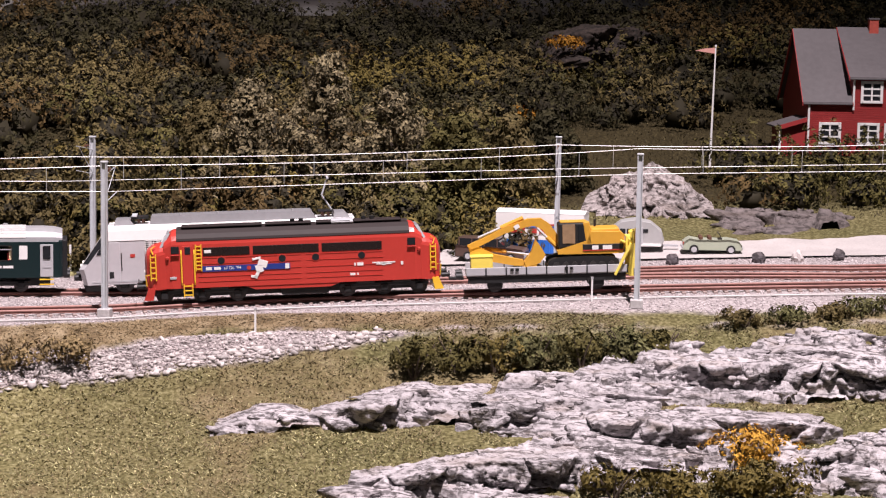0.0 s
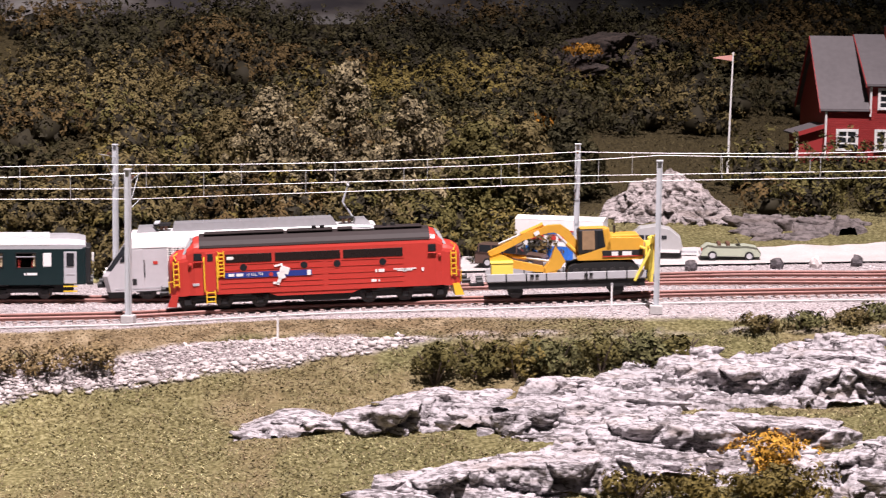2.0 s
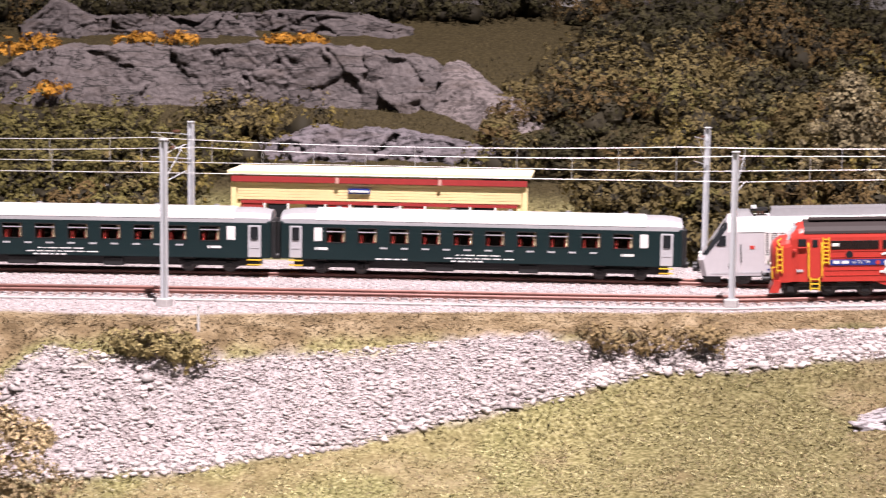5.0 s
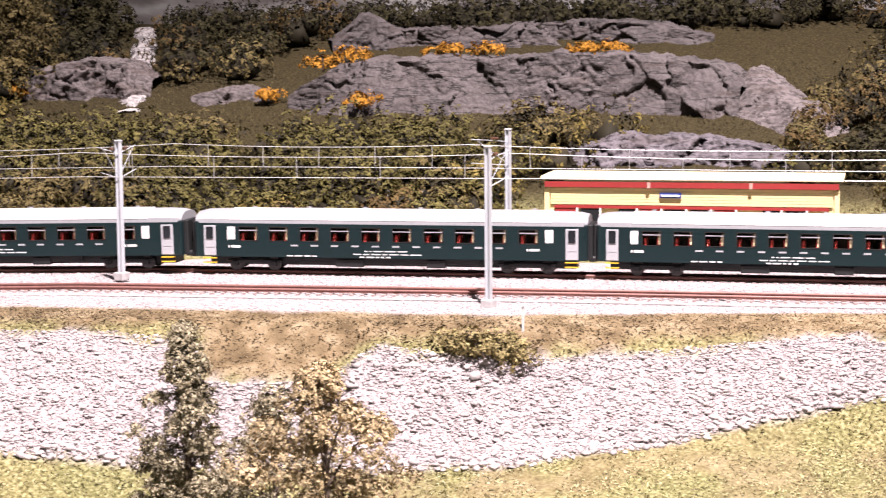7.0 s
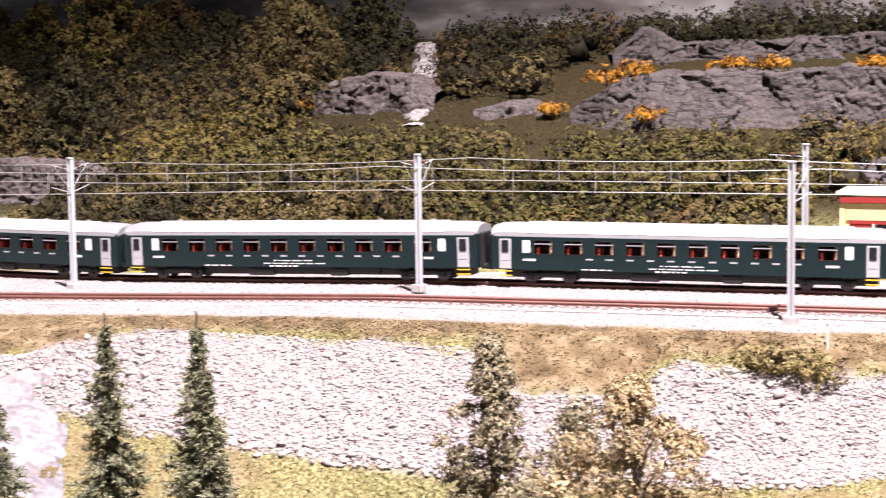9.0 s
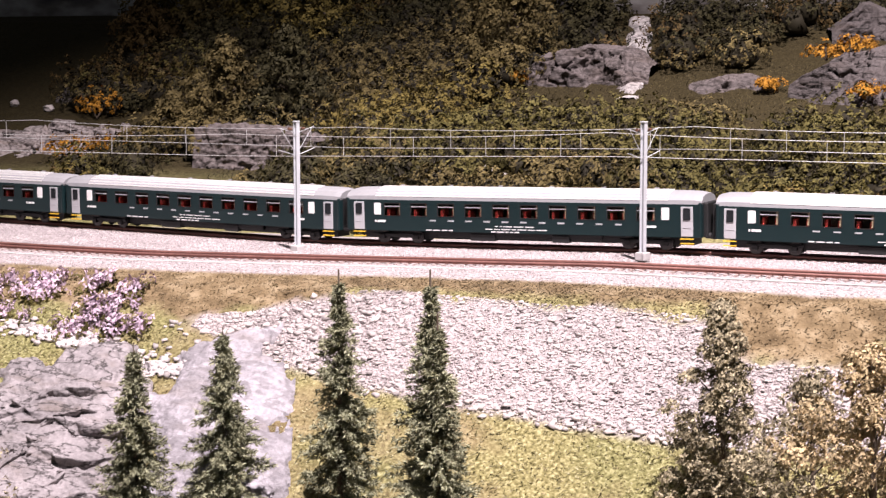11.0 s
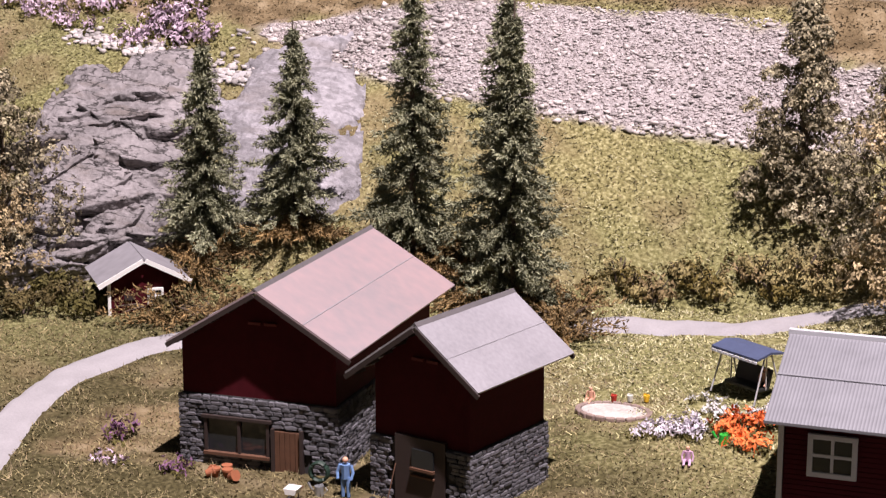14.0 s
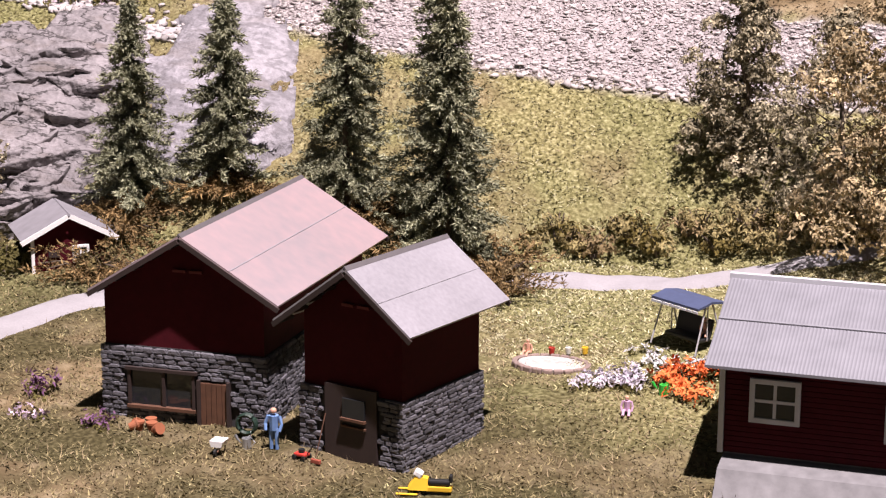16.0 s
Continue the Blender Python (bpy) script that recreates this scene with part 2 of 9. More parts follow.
def stamp(tv, tf, pos, size, rot, jitter=0.0, r=rng):
    """Many copies of one small shape: vertices and faces."""
    n = len(pos)
    v = np.repeat(tv[None], n, 0)
    if jitter:
        v = v * (1 + r.uniform(-jitter, jitter, v.shape))
    v = v * np.asarray(size, float).reshape(n, 1, -1)
    v = np.einsum("nij,nkj->nki", rot, v) + pos[:, None]
    f = tf[None] + (np.arange(n) * len(tv))[:, None, None]
    return v.reshape(-1, 3), f.reshape(-1, tf.shape[1])


def ground_material():
    m = bpy.data.materials.new("dry grass and earth")
    m.use_nodes = True
    nt = m.node_tree
    b = nt.nodes["Principled BSDF"]
    b.inputs["Roughness"].default_value = 0.95
    b.inputs["Specular IOR Level"].default_value = 0.15
    tc = nt.nodes.new("ShaderNodeTexCoord")
    def noise_node(scale, detail):
        n = nt.nodes.new("ShaderNodeTexNoise")
        n.inputs["Scale"].default_value, n.inputs["Detail"].default_value = scale, detail
        nt.links.new(tc.outputs["Object"], n.inputs["Vector"])
        return n
    def ramp_node(src, stops):
        r = nt.nodes.new("ShaderNodeValToRGB")
        while len(r.color_ramp.elements) < len(stops):
            r.color_ramp.elements.new(0.5)
        for e, (p, c) in zip(r.color_ramp.elements, stops):
            e.position, e.color = p, (*c, 1)
        nt.links.new(src, r.inputs[0])
        return r.outputs[0]
    def mix(f, a, c):
        x = nt.nodes.new("ShaderNodeMix")
        x.data_type = "RGBA"
        nt.links.new(f, x.inputs[0])
        nt.links.new(a, x.inputs[6])
        nt.links.new(c, x.inputs[7])
        return x.outputs[2]
    fine, mid, big = noise_node(420, 5), noise_node(60, 4), noise_node(9, 3)
    grass = ramp_node(fine.outputs[0], [(0.3, (0.075, 0.064, 0.024)), (0.5, (0.21, 0.188, 0.083)), (0.72, (0.4, 0.365, 0.195))])
    green = ramp_node(fine.outputs[0], [(0.3, (0.06, 0.056, 0.02)), (0.52, (0.18, 0.17, 0.072)), (0.74, (0.35, 0.335, 0.175))])
    sel = ramp_node(big.outputs[0], [(0.42, (0, 0, 0)), (0.58, (1, 1, 1))])
    g = mix(sel, grass, green)
    brown = ramp_node(mid.outputs[0], [(0.3, (0.09, 0.064, 0.034)), (0.5, (0.18, 0.132, 0.074)), (0.7, (0.29, 0.23, 0.145))])
    stone = ramp_node(fine.outputs[0], [(0.3, (0.2, 0.175, 0.175)), (0.5, (0.33, 0.295, 0.295)), (0.7, (0.46, 0.42, 0.42))])
    # darker grass; weaker light on hill and yard front is in this colour
    dim_grass = ramp_node(fine.outputs[0], [(0.3, (0.017, 0.013, 0.006)), (0.52, (0.038, 0.03, 0.013)), (0.74, (0.072, 0.057, 0.028))])
    at = nt.nodes.new("ShaderNodeAttribute")
    at.attribute_name = "zone"
    sp = nt.nodes.new("ShaderNodeSeparateColor")
    nt.links.new(at.outputs["Color"], sp.inputs[0])
    c = mix(sp.outputs[2], g, dim_grass)
    c = mix(sp.outputs[1], c, brown)
    c = mix(sp.outputs[0], c, stone)
    nt.links.new(c, b.inputs["Base Color"])
    bp = nt.nodes.new("ShaderNodeBump")
    bp.inputs["Strength"].default_value, bp.inputs["Distance"].default_value = 0.9, 0.0012
    nt.links.new(fine.outputs[0], bp.inputs["Height"])
    nt.links.new(bp.outputs[0], b.inputs["Normal"])
    return m


gx = np.concatenate([np.linspace(-9, -2.2, 10)[:-1], np.linspace(-2.2, -1.3, 60)[:-1], np.arange(-1.3, 0.8, 0.005), np.linspace(0.8, 1.4, 30), np.linspace(1.4, 9, 12)[1:]])
gy = np.concatenate([np.linspace(-9, -1.5, 10)[:-1], np.linspace(-1.5, -0.95, 20)[:-1], np.arange(-0.95, 0.9, 0.005), np.linspace(0.9, 1.6, 40), np.linspace(1.6, 9, 10)[1:]])
GX, GY = np.meshgrid(gx, gy)
GZ = ground_z(GX, GY)
nx, ny = len(gx), len(gy)
idx = np.arange(nx * ny).reshape(ny, nx)
faces = np.stack([idx[:-1, :-1], idx[:-1, 1:], idx[1:, 1:], idx[1:, :-1]], -1).reshape(-1, 4)
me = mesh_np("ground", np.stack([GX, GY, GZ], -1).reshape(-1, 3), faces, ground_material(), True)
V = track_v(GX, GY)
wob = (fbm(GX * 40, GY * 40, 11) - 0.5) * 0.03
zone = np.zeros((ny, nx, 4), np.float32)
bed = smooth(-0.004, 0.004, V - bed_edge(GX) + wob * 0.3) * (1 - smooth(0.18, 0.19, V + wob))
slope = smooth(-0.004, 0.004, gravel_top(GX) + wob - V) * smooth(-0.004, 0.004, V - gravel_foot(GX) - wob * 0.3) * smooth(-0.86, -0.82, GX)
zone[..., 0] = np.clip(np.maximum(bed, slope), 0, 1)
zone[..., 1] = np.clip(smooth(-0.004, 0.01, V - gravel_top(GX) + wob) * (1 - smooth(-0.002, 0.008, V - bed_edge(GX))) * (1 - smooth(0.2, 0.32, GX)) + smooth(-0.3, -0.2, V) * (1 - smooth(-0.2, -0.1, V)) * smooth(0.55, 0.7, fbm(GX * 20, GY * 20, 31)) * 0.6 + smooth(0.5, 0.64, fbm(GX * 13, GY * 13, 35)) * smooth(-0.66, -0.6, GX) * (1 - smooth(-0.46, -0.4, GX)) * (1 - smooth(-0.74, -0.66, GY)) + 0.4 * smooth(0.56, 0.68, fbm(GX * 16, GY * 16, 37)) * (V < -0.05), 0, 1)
# where the dim colour goes: hill, yard front, and the browner right-hand lawn
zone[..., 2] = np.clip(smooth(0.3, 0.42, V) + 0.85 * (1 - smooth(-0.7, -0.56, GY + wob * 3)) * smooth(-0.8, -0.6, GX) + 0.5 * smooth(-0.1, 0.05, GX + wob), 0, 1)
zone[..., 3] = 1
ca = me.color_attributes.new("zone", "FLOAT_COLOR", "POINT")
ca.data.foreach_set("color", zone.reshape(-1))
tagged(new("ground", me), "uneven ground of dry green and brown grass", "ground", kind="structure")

# stony surfaces
M_BALLAST = mat("pale pink-grey ballast", (0.36, 0.315, 0.315), 0.9, scale=500, vary=0.25, second=(0.44, 0.395, 0.4), spread=0.35)
M_GRAVEL = mat("pale crushed stone", (0.36, 0.31, 0.305), 0.9, scale=300, vary=0.25, second=(0.43, 0.38, 0.375), spread=0.3)
M_STONE = mat("white broken stone", (0.44, 0.4, 0.39), 0.85, scale=300, vary=0.3, bump=0.6, spread=0.35)


def stones(name, label, xy, size, material, flat=0.6, lift=0.3, shape="oct"):
    z = ground_z(xy[:, 0], xy[:, 1])
    n = len(xy)
    sc = size[:, None] * rng.uniform(0.6, 1.25, (n, 3)) * (1, 1, flat)
    tv, tf = (OCT_V, OCT_F) if shape == "oct" else (CUBE_V, CUBE_F)
    yaw = rng.uniform(0, 6.28, n)
    tilt = rng.normal(0, 0.35, n)
    c, s, ct, st = np.cos(yaw), np.sin(yaw), np.cos(tilt), np.sin(tilt)
    o = np.zeros(n)
    rot = np.stack([np.stack([c, -s * ct, s * st], -1), np.stack([s, c * ct, -c * st], -1), np.stack([o, st, ct], -1)], 1)
    v, f = stamp(tv, tf, np.stack([xy[:, 0], xy[:, 1], z + size * flat * lift], -1), sc, rot, 0.4)
    return tagged(new(name, mesh_np(name, v, f, material)), label, "stones", kind="stuff")


def sprinkle(n, x0, x1, v0, v1):
    x = rng.uniform(x0, x1, n)
    w = rng.uniform(0, 1, n)
    v = v0(x) + (v1(x) - v0(x)) * w
    return np.stack([x, near_y(x) + v / 0.96], -1)


flat_v = lambda c: (lambda x: np.full_like(x, c))
xy = sprinkle(70000, -1.35, 0.7, bed_edge, flat_v(0.17))
stones("track_ballast", "pale pink-grey ballast stones bedding the railway tracks", xy, rng.uniform(0.0006, 0.0013, len(xy)), M_BALLAST, 0.5, 0.2)
xy = sprinkle(62000, -0.84, 0.2, gravel_foot, gravel_top)
xy = xy[rng.uniform(0, 1, len(xy)) < np.clip(0.35 + (xy[:, 0] < 0.12) * 0.65, 0, 1)]
stones("gravel_slope", "pale crushed stone covering the embankment slope", xy, np.clip(0.00075 * np.exp(rng.normal(0.1, 0.4, len(xy))), 0.0005, 0.002), M_GRAVEL, 0.4, 0.15)
xy = sprinkle(2200, -0.82, 0.12, gravel_foot, gravel_top)
stones("gravel_slope", "larger pale flat stones strewn over the embankment", xy, rng.uniform(0.0012, 0.0024, len(xy)), M_STONE, 0.42, 0.2, "cube")
xy = np.concatenate([sprinkle(330, -0.8, 0.2, lambda x: gravel_foot(x) - 0.004, lambda x: gravel_foot(x) + 0.012), sprinkle(60, -0.79, -0.66, lambda x: gravel_foot(x), lambda x: gravel_foot(x) + 0.06), sprinkle(160, -0.45, -0.3, lambda x: gravel_foot(x) + 0.01, gravel_top)])
stones("edge_stones", "white broken stones along the foot of the embankment", xy, np.where(rng.uniform(0, 1, len(xy)) < 0.8, rng.uniform(0.0016, 0.0029, len(xy)), rng.uniform(0.0028, 0.0042, len(xy))), M_STONE, 0.6, 0.3)

xy = np.concatenate([sprinkle(190, -0.06, 0.185, lambda x: gravel_foot(x) - 0.004, lambda x: gravel_foot(x) + 0.01), sprinkle(240, -0.7, -0.06, lambda x: gravel_foot(x) - 0.004, lambda x: gravel_foot(x) + 0.009)])
stones("foot_stones", "row of white rough stones edging the embankment", xy, rng.uniform(0.001, 0.003, len(xy)), M_STONE, 0.65, 0.3, "cube")
xy = sprinkle(120, -0.87, -0.7, lambda x: gravel_top(x) - 0.05, lambda x: gravel_top(x) - 0.005)
stones("large_stones", "rough pale boulders above the stream", xy, rng.uniform(0.0014, 0.0034, len(xy)), M_STONE, 0.6, 0.3, "cube")

# sand path through the yard
side = 0.0125
tx, ty = np.gradient(path_x), np.gradient(path_y)
tl = np.hypot(tx, ty)
nxp, nyp = -ty / tl, tx / tl
rows_ = []
for k in np.linspace(-1, 1, 9):
    w = side * (1 + 0.12 * (fbm(np.arange(220) * 0.12, np.full(220, 3.0 * np.sign(k)), 8) - 0.5))
    a, b_ = path_x + nxp * w * k, path_y + nyp * w * k
    rows_.append(np.stack([a, b_, ground_z(a, b_) + 0.0022 - 0.0035 * abs(k) ** 6], -1))
pv = np.stack(rows_, 1)
pi_ = np.arange(220 * 9).reshape(220, 9)
pf = np.stack([pi_[:-1, :-1], pi_[1:, :-1], pi_[1:, 1:], pi_[:-1, 1:]], -1).reshape(-1, 4)
M_SAND = mat("pale grey sand", (0.29, 0.275, 0.288), 0.95, scale=900, vary=0.12, bump=0.3)
tagged(new("path", mesh_np("path", pv.reshape(-1, 3), pf, M_SAND, True)), "pale grey sand path curving through the yard", "path", kind="structure")


# ---- rock ----
def rock_material(name, light, dark, crack=60, cracks=0.6, scale=260, turn=0.0, pits=0.75):
    """Mottled stone with a few thin dark cracks and earthy stains."""
    m = mat(name, light, 0.85, scale=scale, vary=0.4, bump=1.0)
    nt = m.node_tree
    b = nt.nodes["Principled BSDF"]
    src = b.inputs["Base Color"].links[0].from_socket
    tc = nt.nodes.new("ShaderNodeTexCoord")
    mp = nt.nodes.new("ShaderNodeMapping")
    mp.inputs["Scale"].default_value = (crack * 0.35, crack, crack * 2.5)
    mp.inputs["Rotation"].default_value = (0, 0, radians(-turn))
    nt.links.new(tc.outputs["Object"], mp.inputs["Vector"])

    def layer(src, seed, stops, color, where=None):
        n = nt.nodes.new("ShaderNodeTexNoise")
        n.noise_dimensions = "4D"
        n.inputs["W"].default_value = seed
        n.inputs["Scale"].default_value, n.inputs["Detail"].default_value = 1.0, 6
        nt.links.new((where or mp).outputs[0], n.inputs["Vector"])
        r = nt.nodes.new("ShaderNodeValToRGB")
        while len(r.color_ramp.elements) < len(stops):
            r.color_ramp.elements.new(0.5)
        for e, (p, c) in zip(r.color_ramp.elements, stops):
            e.position, e.color = p, (c, c, c, 1)
        nt.links.new(n.outputs[0], r.inputs[0])
        x = nt.nodes.new("ShaderNodeMix")
        x.data_type = "RGBA"
        x.inputs[7].default_value = (*color, 1)
        nt.links.new(r.outputs[0], x.inputs[0])
        nt.links.new(src, x.inputs[6])
        return x.outputs[2]

    fine = nt.nodes.new("ShaderNodeMapping")
    fine.inputs["Scale"].default_value = (crack * 3, crack * 5, crack * 7)
    fine.inputs["Rotation"].default_value = (0.2, 0.1, radians(-turn))
    nt.links.new(tc.outputs["Object"], fine.inputs["Vector"])
    src = layer(src, 9.0, [(0.4, pits), (0.5, 0.0)], dark, fine)
    bp = next(n for n in nt.nodes if n.type == "BUMP")
    bp.inputs["Distance"].default_value = 0.002
    src = layer(src, 5.0, [(0.52, 0.0), (0.68, 0.55)], (light[0] * 0.62, light[1] * 0.54, light[2] * 0.45))
    src = layer(src, 1.0, [(0.48, 0.0), (0.495, cracks), (0.505, cracks), (0.52, 0.0)], dark)
    nt.links.new(src, b.inputs["Base Color"])
    return m


M_ROCK = rock_material("pale grey layered rock", (0.4, 0.372, 0.385), (0.045, 0.038, 0.038), 60, 0.9, turn=10)
M_CLIFF = rock_material("grey cliff rock", (0.1, 0.085, 0.084), (0.012, 0.01, 0.009), 40, 0.95, pits=0.25)
M_DARKROCK = rock_material("dark slate rock", (0.12, 0.105, 0.115), (0.025, 0.022, 0.024), 40)
M_PINKROCK = rock_material("pinkish grey rubble rock", (0.14, 0.118, 0.115), (0.03, 0.024, 0.022), 40)
M_RUBBLE = rock_material("pale pinkish rubble", (0.3, 0.265, 0.26), (0.05, 0.04, 0.036), 60, 0.8)
M_STREAMROCK = rock_material("grey layered stream rock", (0.22, 0.2, 0.205), (0.025, 0.021, 0.021), 55, 0.9, turn=44, pits=0.2)
M_CAVE = rock_material("dark brown rock", (0.05, 0.036, 0.03), (0.01, 0.008, 0.007), 40)
M_FALL = rock_material("pale wet rock with falling water", (0.42, 0.39, 0.38), (0.14, 0.13, 0.13), 30)
M_SLAB = rock_material("smooth pale grey slab", (0.27, 0.255, 0.275), (0.15, 0.14, 0.15), 25)


def rock_patch(name, c, r, turn, height, seed, material, label, style="ledge", res=0.0012, layer=0.011, steep=0.55, drop=0.0):
    """An outcrop that grows out of the land: ledges (thin layers), blocks (cracked cliff) or a smooth slab."""
    nu, nv = int(2 * r[0] / res), int(2 * r[1] / res)
    u, v = np.meshgrid(np.linspace(-1, 1, nu), np.linspace(-1, 1, nv))
    ca_, sa_ = math.cos(radians(turn)), math.sin(radians(turn))
    x = c[0] + u * r[0] * ca_ - v * r[1] * sa_
    y = c[1] + u * r[0] * sa_ + v * r[1] * ca_
    lu, lv = u * r[0], v * r[1]
    e = (np.abs(u) ** 3 + np.abs(v) ** 3) ** (1 / 3) + (fbm(x * 38, y * 38, seed + 1) - 0.5) * 0.95 + (fbm(x * 150, y * 150, seed + 2) - 0.5) * 0.3
    mask = np.clip((1.0 - e) / steep, -0.5, 1)
    L = np.clip(mask, 0, 1) ** 0.5
    if style == "ledge":
        h = L * (0.05 + 1.25 * fbm(lu * 10, lv * 42, seed + 5, 5)) + (fbm(lu * 50, lv * 150, seed + 7, 4) - 0.5) * 0.4 * L
    elif style == "block":
        rr = np.random.default_rng(seed)
        n = int(9 * (r[0] / 0.1) * (r[1] / 0.05)) + 6
        pu, pv_ = rr.uniform(-1.1, 1.1, n), rr.uniform(-1.1, 1.1, n)
        ph = rr.uniform(0.45, 1.0, n)
        gu, gv = rr.normal(0, 0.25, n), rr.normal(0.15, 0.25, n)
        wu, wv = u + (fbm(x * 50, y * 50, seed) - 0.5) * 0.16, v + (fbm(x * 50 + 9, y * 50, seed) - 0.5) * 0.2
        d = np.hypot((wu[..., None] - pu) * r[0], (wv[..., None] - pv_) * r[1] * 0.7)
        o = np.argsort(d, -1)[..., :2]
        d1, d2 = np.take_along_axis(d, o[..., :1], -1)[..., 0], np.take_along_axis(d, o[..., 1:], -1)[..., 0]
        k = o[..., 0]
        crack = smooth(0, 0.006, d2 - d1)
        h = L * (ph[k] + np.clip(gu[k] * (wu - pu[k]) * 2 + gv[k] * (wv - pv_[k]) * 2, -0.4, 0.4)) * (0.3 + 0.7 * crack)
        q = (h * 5 + fbm(x * 40, y * 40, seed + 4) * 2) % 1.0
        h += L * 0.1 * (smooth(0, 0.25, q) - q)
        h += (fbm(x * 70, y * 70, seed + 7, 5) - 0.5) * 0.42 * L + (fbm(x * 260, y * 260, seed + 8, 3) - 0.5) * 0.12 * L
    else:
        h = L * (0.6 + 0.7 * (fbm(lu * 14, lv * 9, seed + 2, 3) - 0.3)) + (fbm(x * 120, y * 120, seed + 7, 3) - 0.5) * 0.08 * L
    z = ground_z(x, y) - 0.004 - drop + np.where(mask < 0, mask * 0.012, 0.004 * smooth(0, 0.1, mask) + h * height)
    if style != "slab":
        big = style == "block"
        for step, hard, dig in ((layer * (1.5 if big else 1.15), 1.0, 0.25 if big else 0.45), (layer * (0.5 if big else 0.36), 0.75, 0.5)):
            q = (z + 0.12 * lu) / step + 1.6 * fbm(lu * 7, lv * 14, seed + 21, 3)
            fr = q - np.floor(q)
            power = np.clip(2.2 * vnoise(lu * 14 + np.floor(q) * 5.3, lv * 14, seed + 30) - 0.4, 0.1, 1.15) * hard
            z = z + L * power * step * (smooth(0.68, 0.95, fr) - fr - dig * np.exp(-(((fr - 0.6) / 0.1) ** 2)))
    ids = np.arange(nu * nv).reshape(nv, nu)
    f4 = np.stack([ids[:-1, :-1], ids[:-1, 1:], ids[1:, 1:], ids[1:, :-1]], -1).reshape(-1, 4)
    keep = (mask.ravel()[f4] > -0.3).any(1)
    ob = tagged(new(name, mesh_np(name, np.stack([x, y, z], -1).reshape(-1, 3), f4[keep], material)), label, "rock")
    if style != "slab":
        verts, tri = np.zeros((0, 3)), np.zeros((0, 3), int)
        big = style == "block"
        size = layer * (1.9 if big else 0.95)
        thick = layer * (0.55 if big else 0.26)
        rr = np.random.default_rng(seed + 900)
        for k, cover in (((0.8, 0.25), (0.45, 0.3)) if big else ((0.7, 0.07), (0.3, 0.2))):
            n = min(int(cover * 3.6 * r[0] * r[1] / (3.14 * size * size * 0.9 * k * k)) + 2, 900)
            pv, pf = plates(rr, n, turn, mask, x, y, z, size * k * 1.7, size * k * 0.6, thick * (0.35 + 0.65 * k), big)
            tri = np.concatenate([tri, pf + len(verts)])
            verts = np.concatenate([verts, pv])
        tagged(part("broken_layer", mesh_np("broken_layer", verts, tri, material), None, ob), kind="stuff")
    return ob


def plates(rr, n, turn, mask, x, y, z, a, b, th, big):
    """n broken stone layers with jagged outlines, lying on the outcrop."""
    ok = np.flatnonzero(mask.ravel() > 0.2)
    at = ok[rr.integers(0, len(ok), n)]
    base = np.stack([x.ravel()[at], y.ravel()[at], z.ravel()[at]], -1)
    m = 22
    th_ = np.linspace(0, 6.2832, m, endpoint=False) + rr.uniform(-0.1, 0.1, (n, m))
    wave = sum(rr.uniform(0.05, 0.22, (n, 1)) * np.sin(th_ * q + rr.uniform(0, 6.28, (n, 1))) for q in (2, 3, 5, 7))
    rad = 0.95 + wave + rr.uniform(-0.12, 0.12, (n, m))
    sa, sb = a * rr.uniform(0.5, 1.5, (n, 1)), b * rr.uniform(0.5, 1.5, (n, 1))
    lx, ly = np.cos(th_) * rad * sa, np.sin(th_) * rad * sb
    t = th * rr.uniform(0.5, 1.5, (n, 1))
    tx, ty = rr.normal(0, 0.1, (n, 1)), rr.normal(0.25 if big else 0.14, 0.16, (n, 1))
    yaw = radians(turn) + rr.normal(0, 0.4 if big else 0.25, (n, 1))
    cy, sy = np.cos(yaw), np.sin(yaw)
    rings = []
    for k, dz in ((0.5, -2.2), (0.72, -0.9), (1.0, -0.1), (1.0, 0.35), (0.86, 0.75)):
        ax, ay = lx * k, ly * k
        az = t * (dz + rr.uniform(-0.25, 0.25, (n, m)) * (dz > -0.5)) + tx * ax + ty * ay
        rings.append(np.stack([base[:, :1] + ax * cy - ay * sy, base[:, 1:2] + ax * sy + ay * cy, base[:, 2:] + az], -1))
    top = base + np.concatenate([np.zeros((n, 2)), t * rr.uniform(0.5, 1.0, (n, 1))], 1)
    v = np.concatenate(rings + [top[:, None]], 1)
    f = []
    for q in range(4):
        for k in range(m):
            p0, p1 = q * m + k, q * m + (k + 1) % m
            f += [(p0, p1, p1 + m), (p0, p1 + m, p0 + m)]
    f += [(4 * m + k, 4 * m + (k + 1) % m, 5 * m) for k in range(m)]
    f = np.array(f)
    return v.reshape(-1, 3), (f[None] + (np.arange(n) * (5 * m + 1))[:, None, None]).reshape(-1, 3)


rock_patch("rock_ledge", (0.25, -0.088), (0.11, 0.024), 13, 0.015, 21, M_ROCK, "pale grey layered rock ledge lying in the grass")
rock_patch("rock_ledge", (0.425, -0.042), (0.135, 0.034), 13, 0.019, 22, M_ROCK, "broad pale grey rock ledge with dark cracks")
rock_patch("rock_ledge", (0.345, -0.112), (0.1, 0.022), 5, 0.012, 23, M_ROCK, "pale grey weathered rock below the ledge")
rock_patch("rock_ledge", (0.355, -0.152), (0.07, 0.03), 4, 0.022, 27, M_ROCK, "pale fractured rock below the ledge", layer=0.015)
rock_patch("rock_ledge", (0.27, -0.2), (0.1, 0.026), 8, 0.014, 24, M_ROCK, "low pale rock slab at the layout edge")
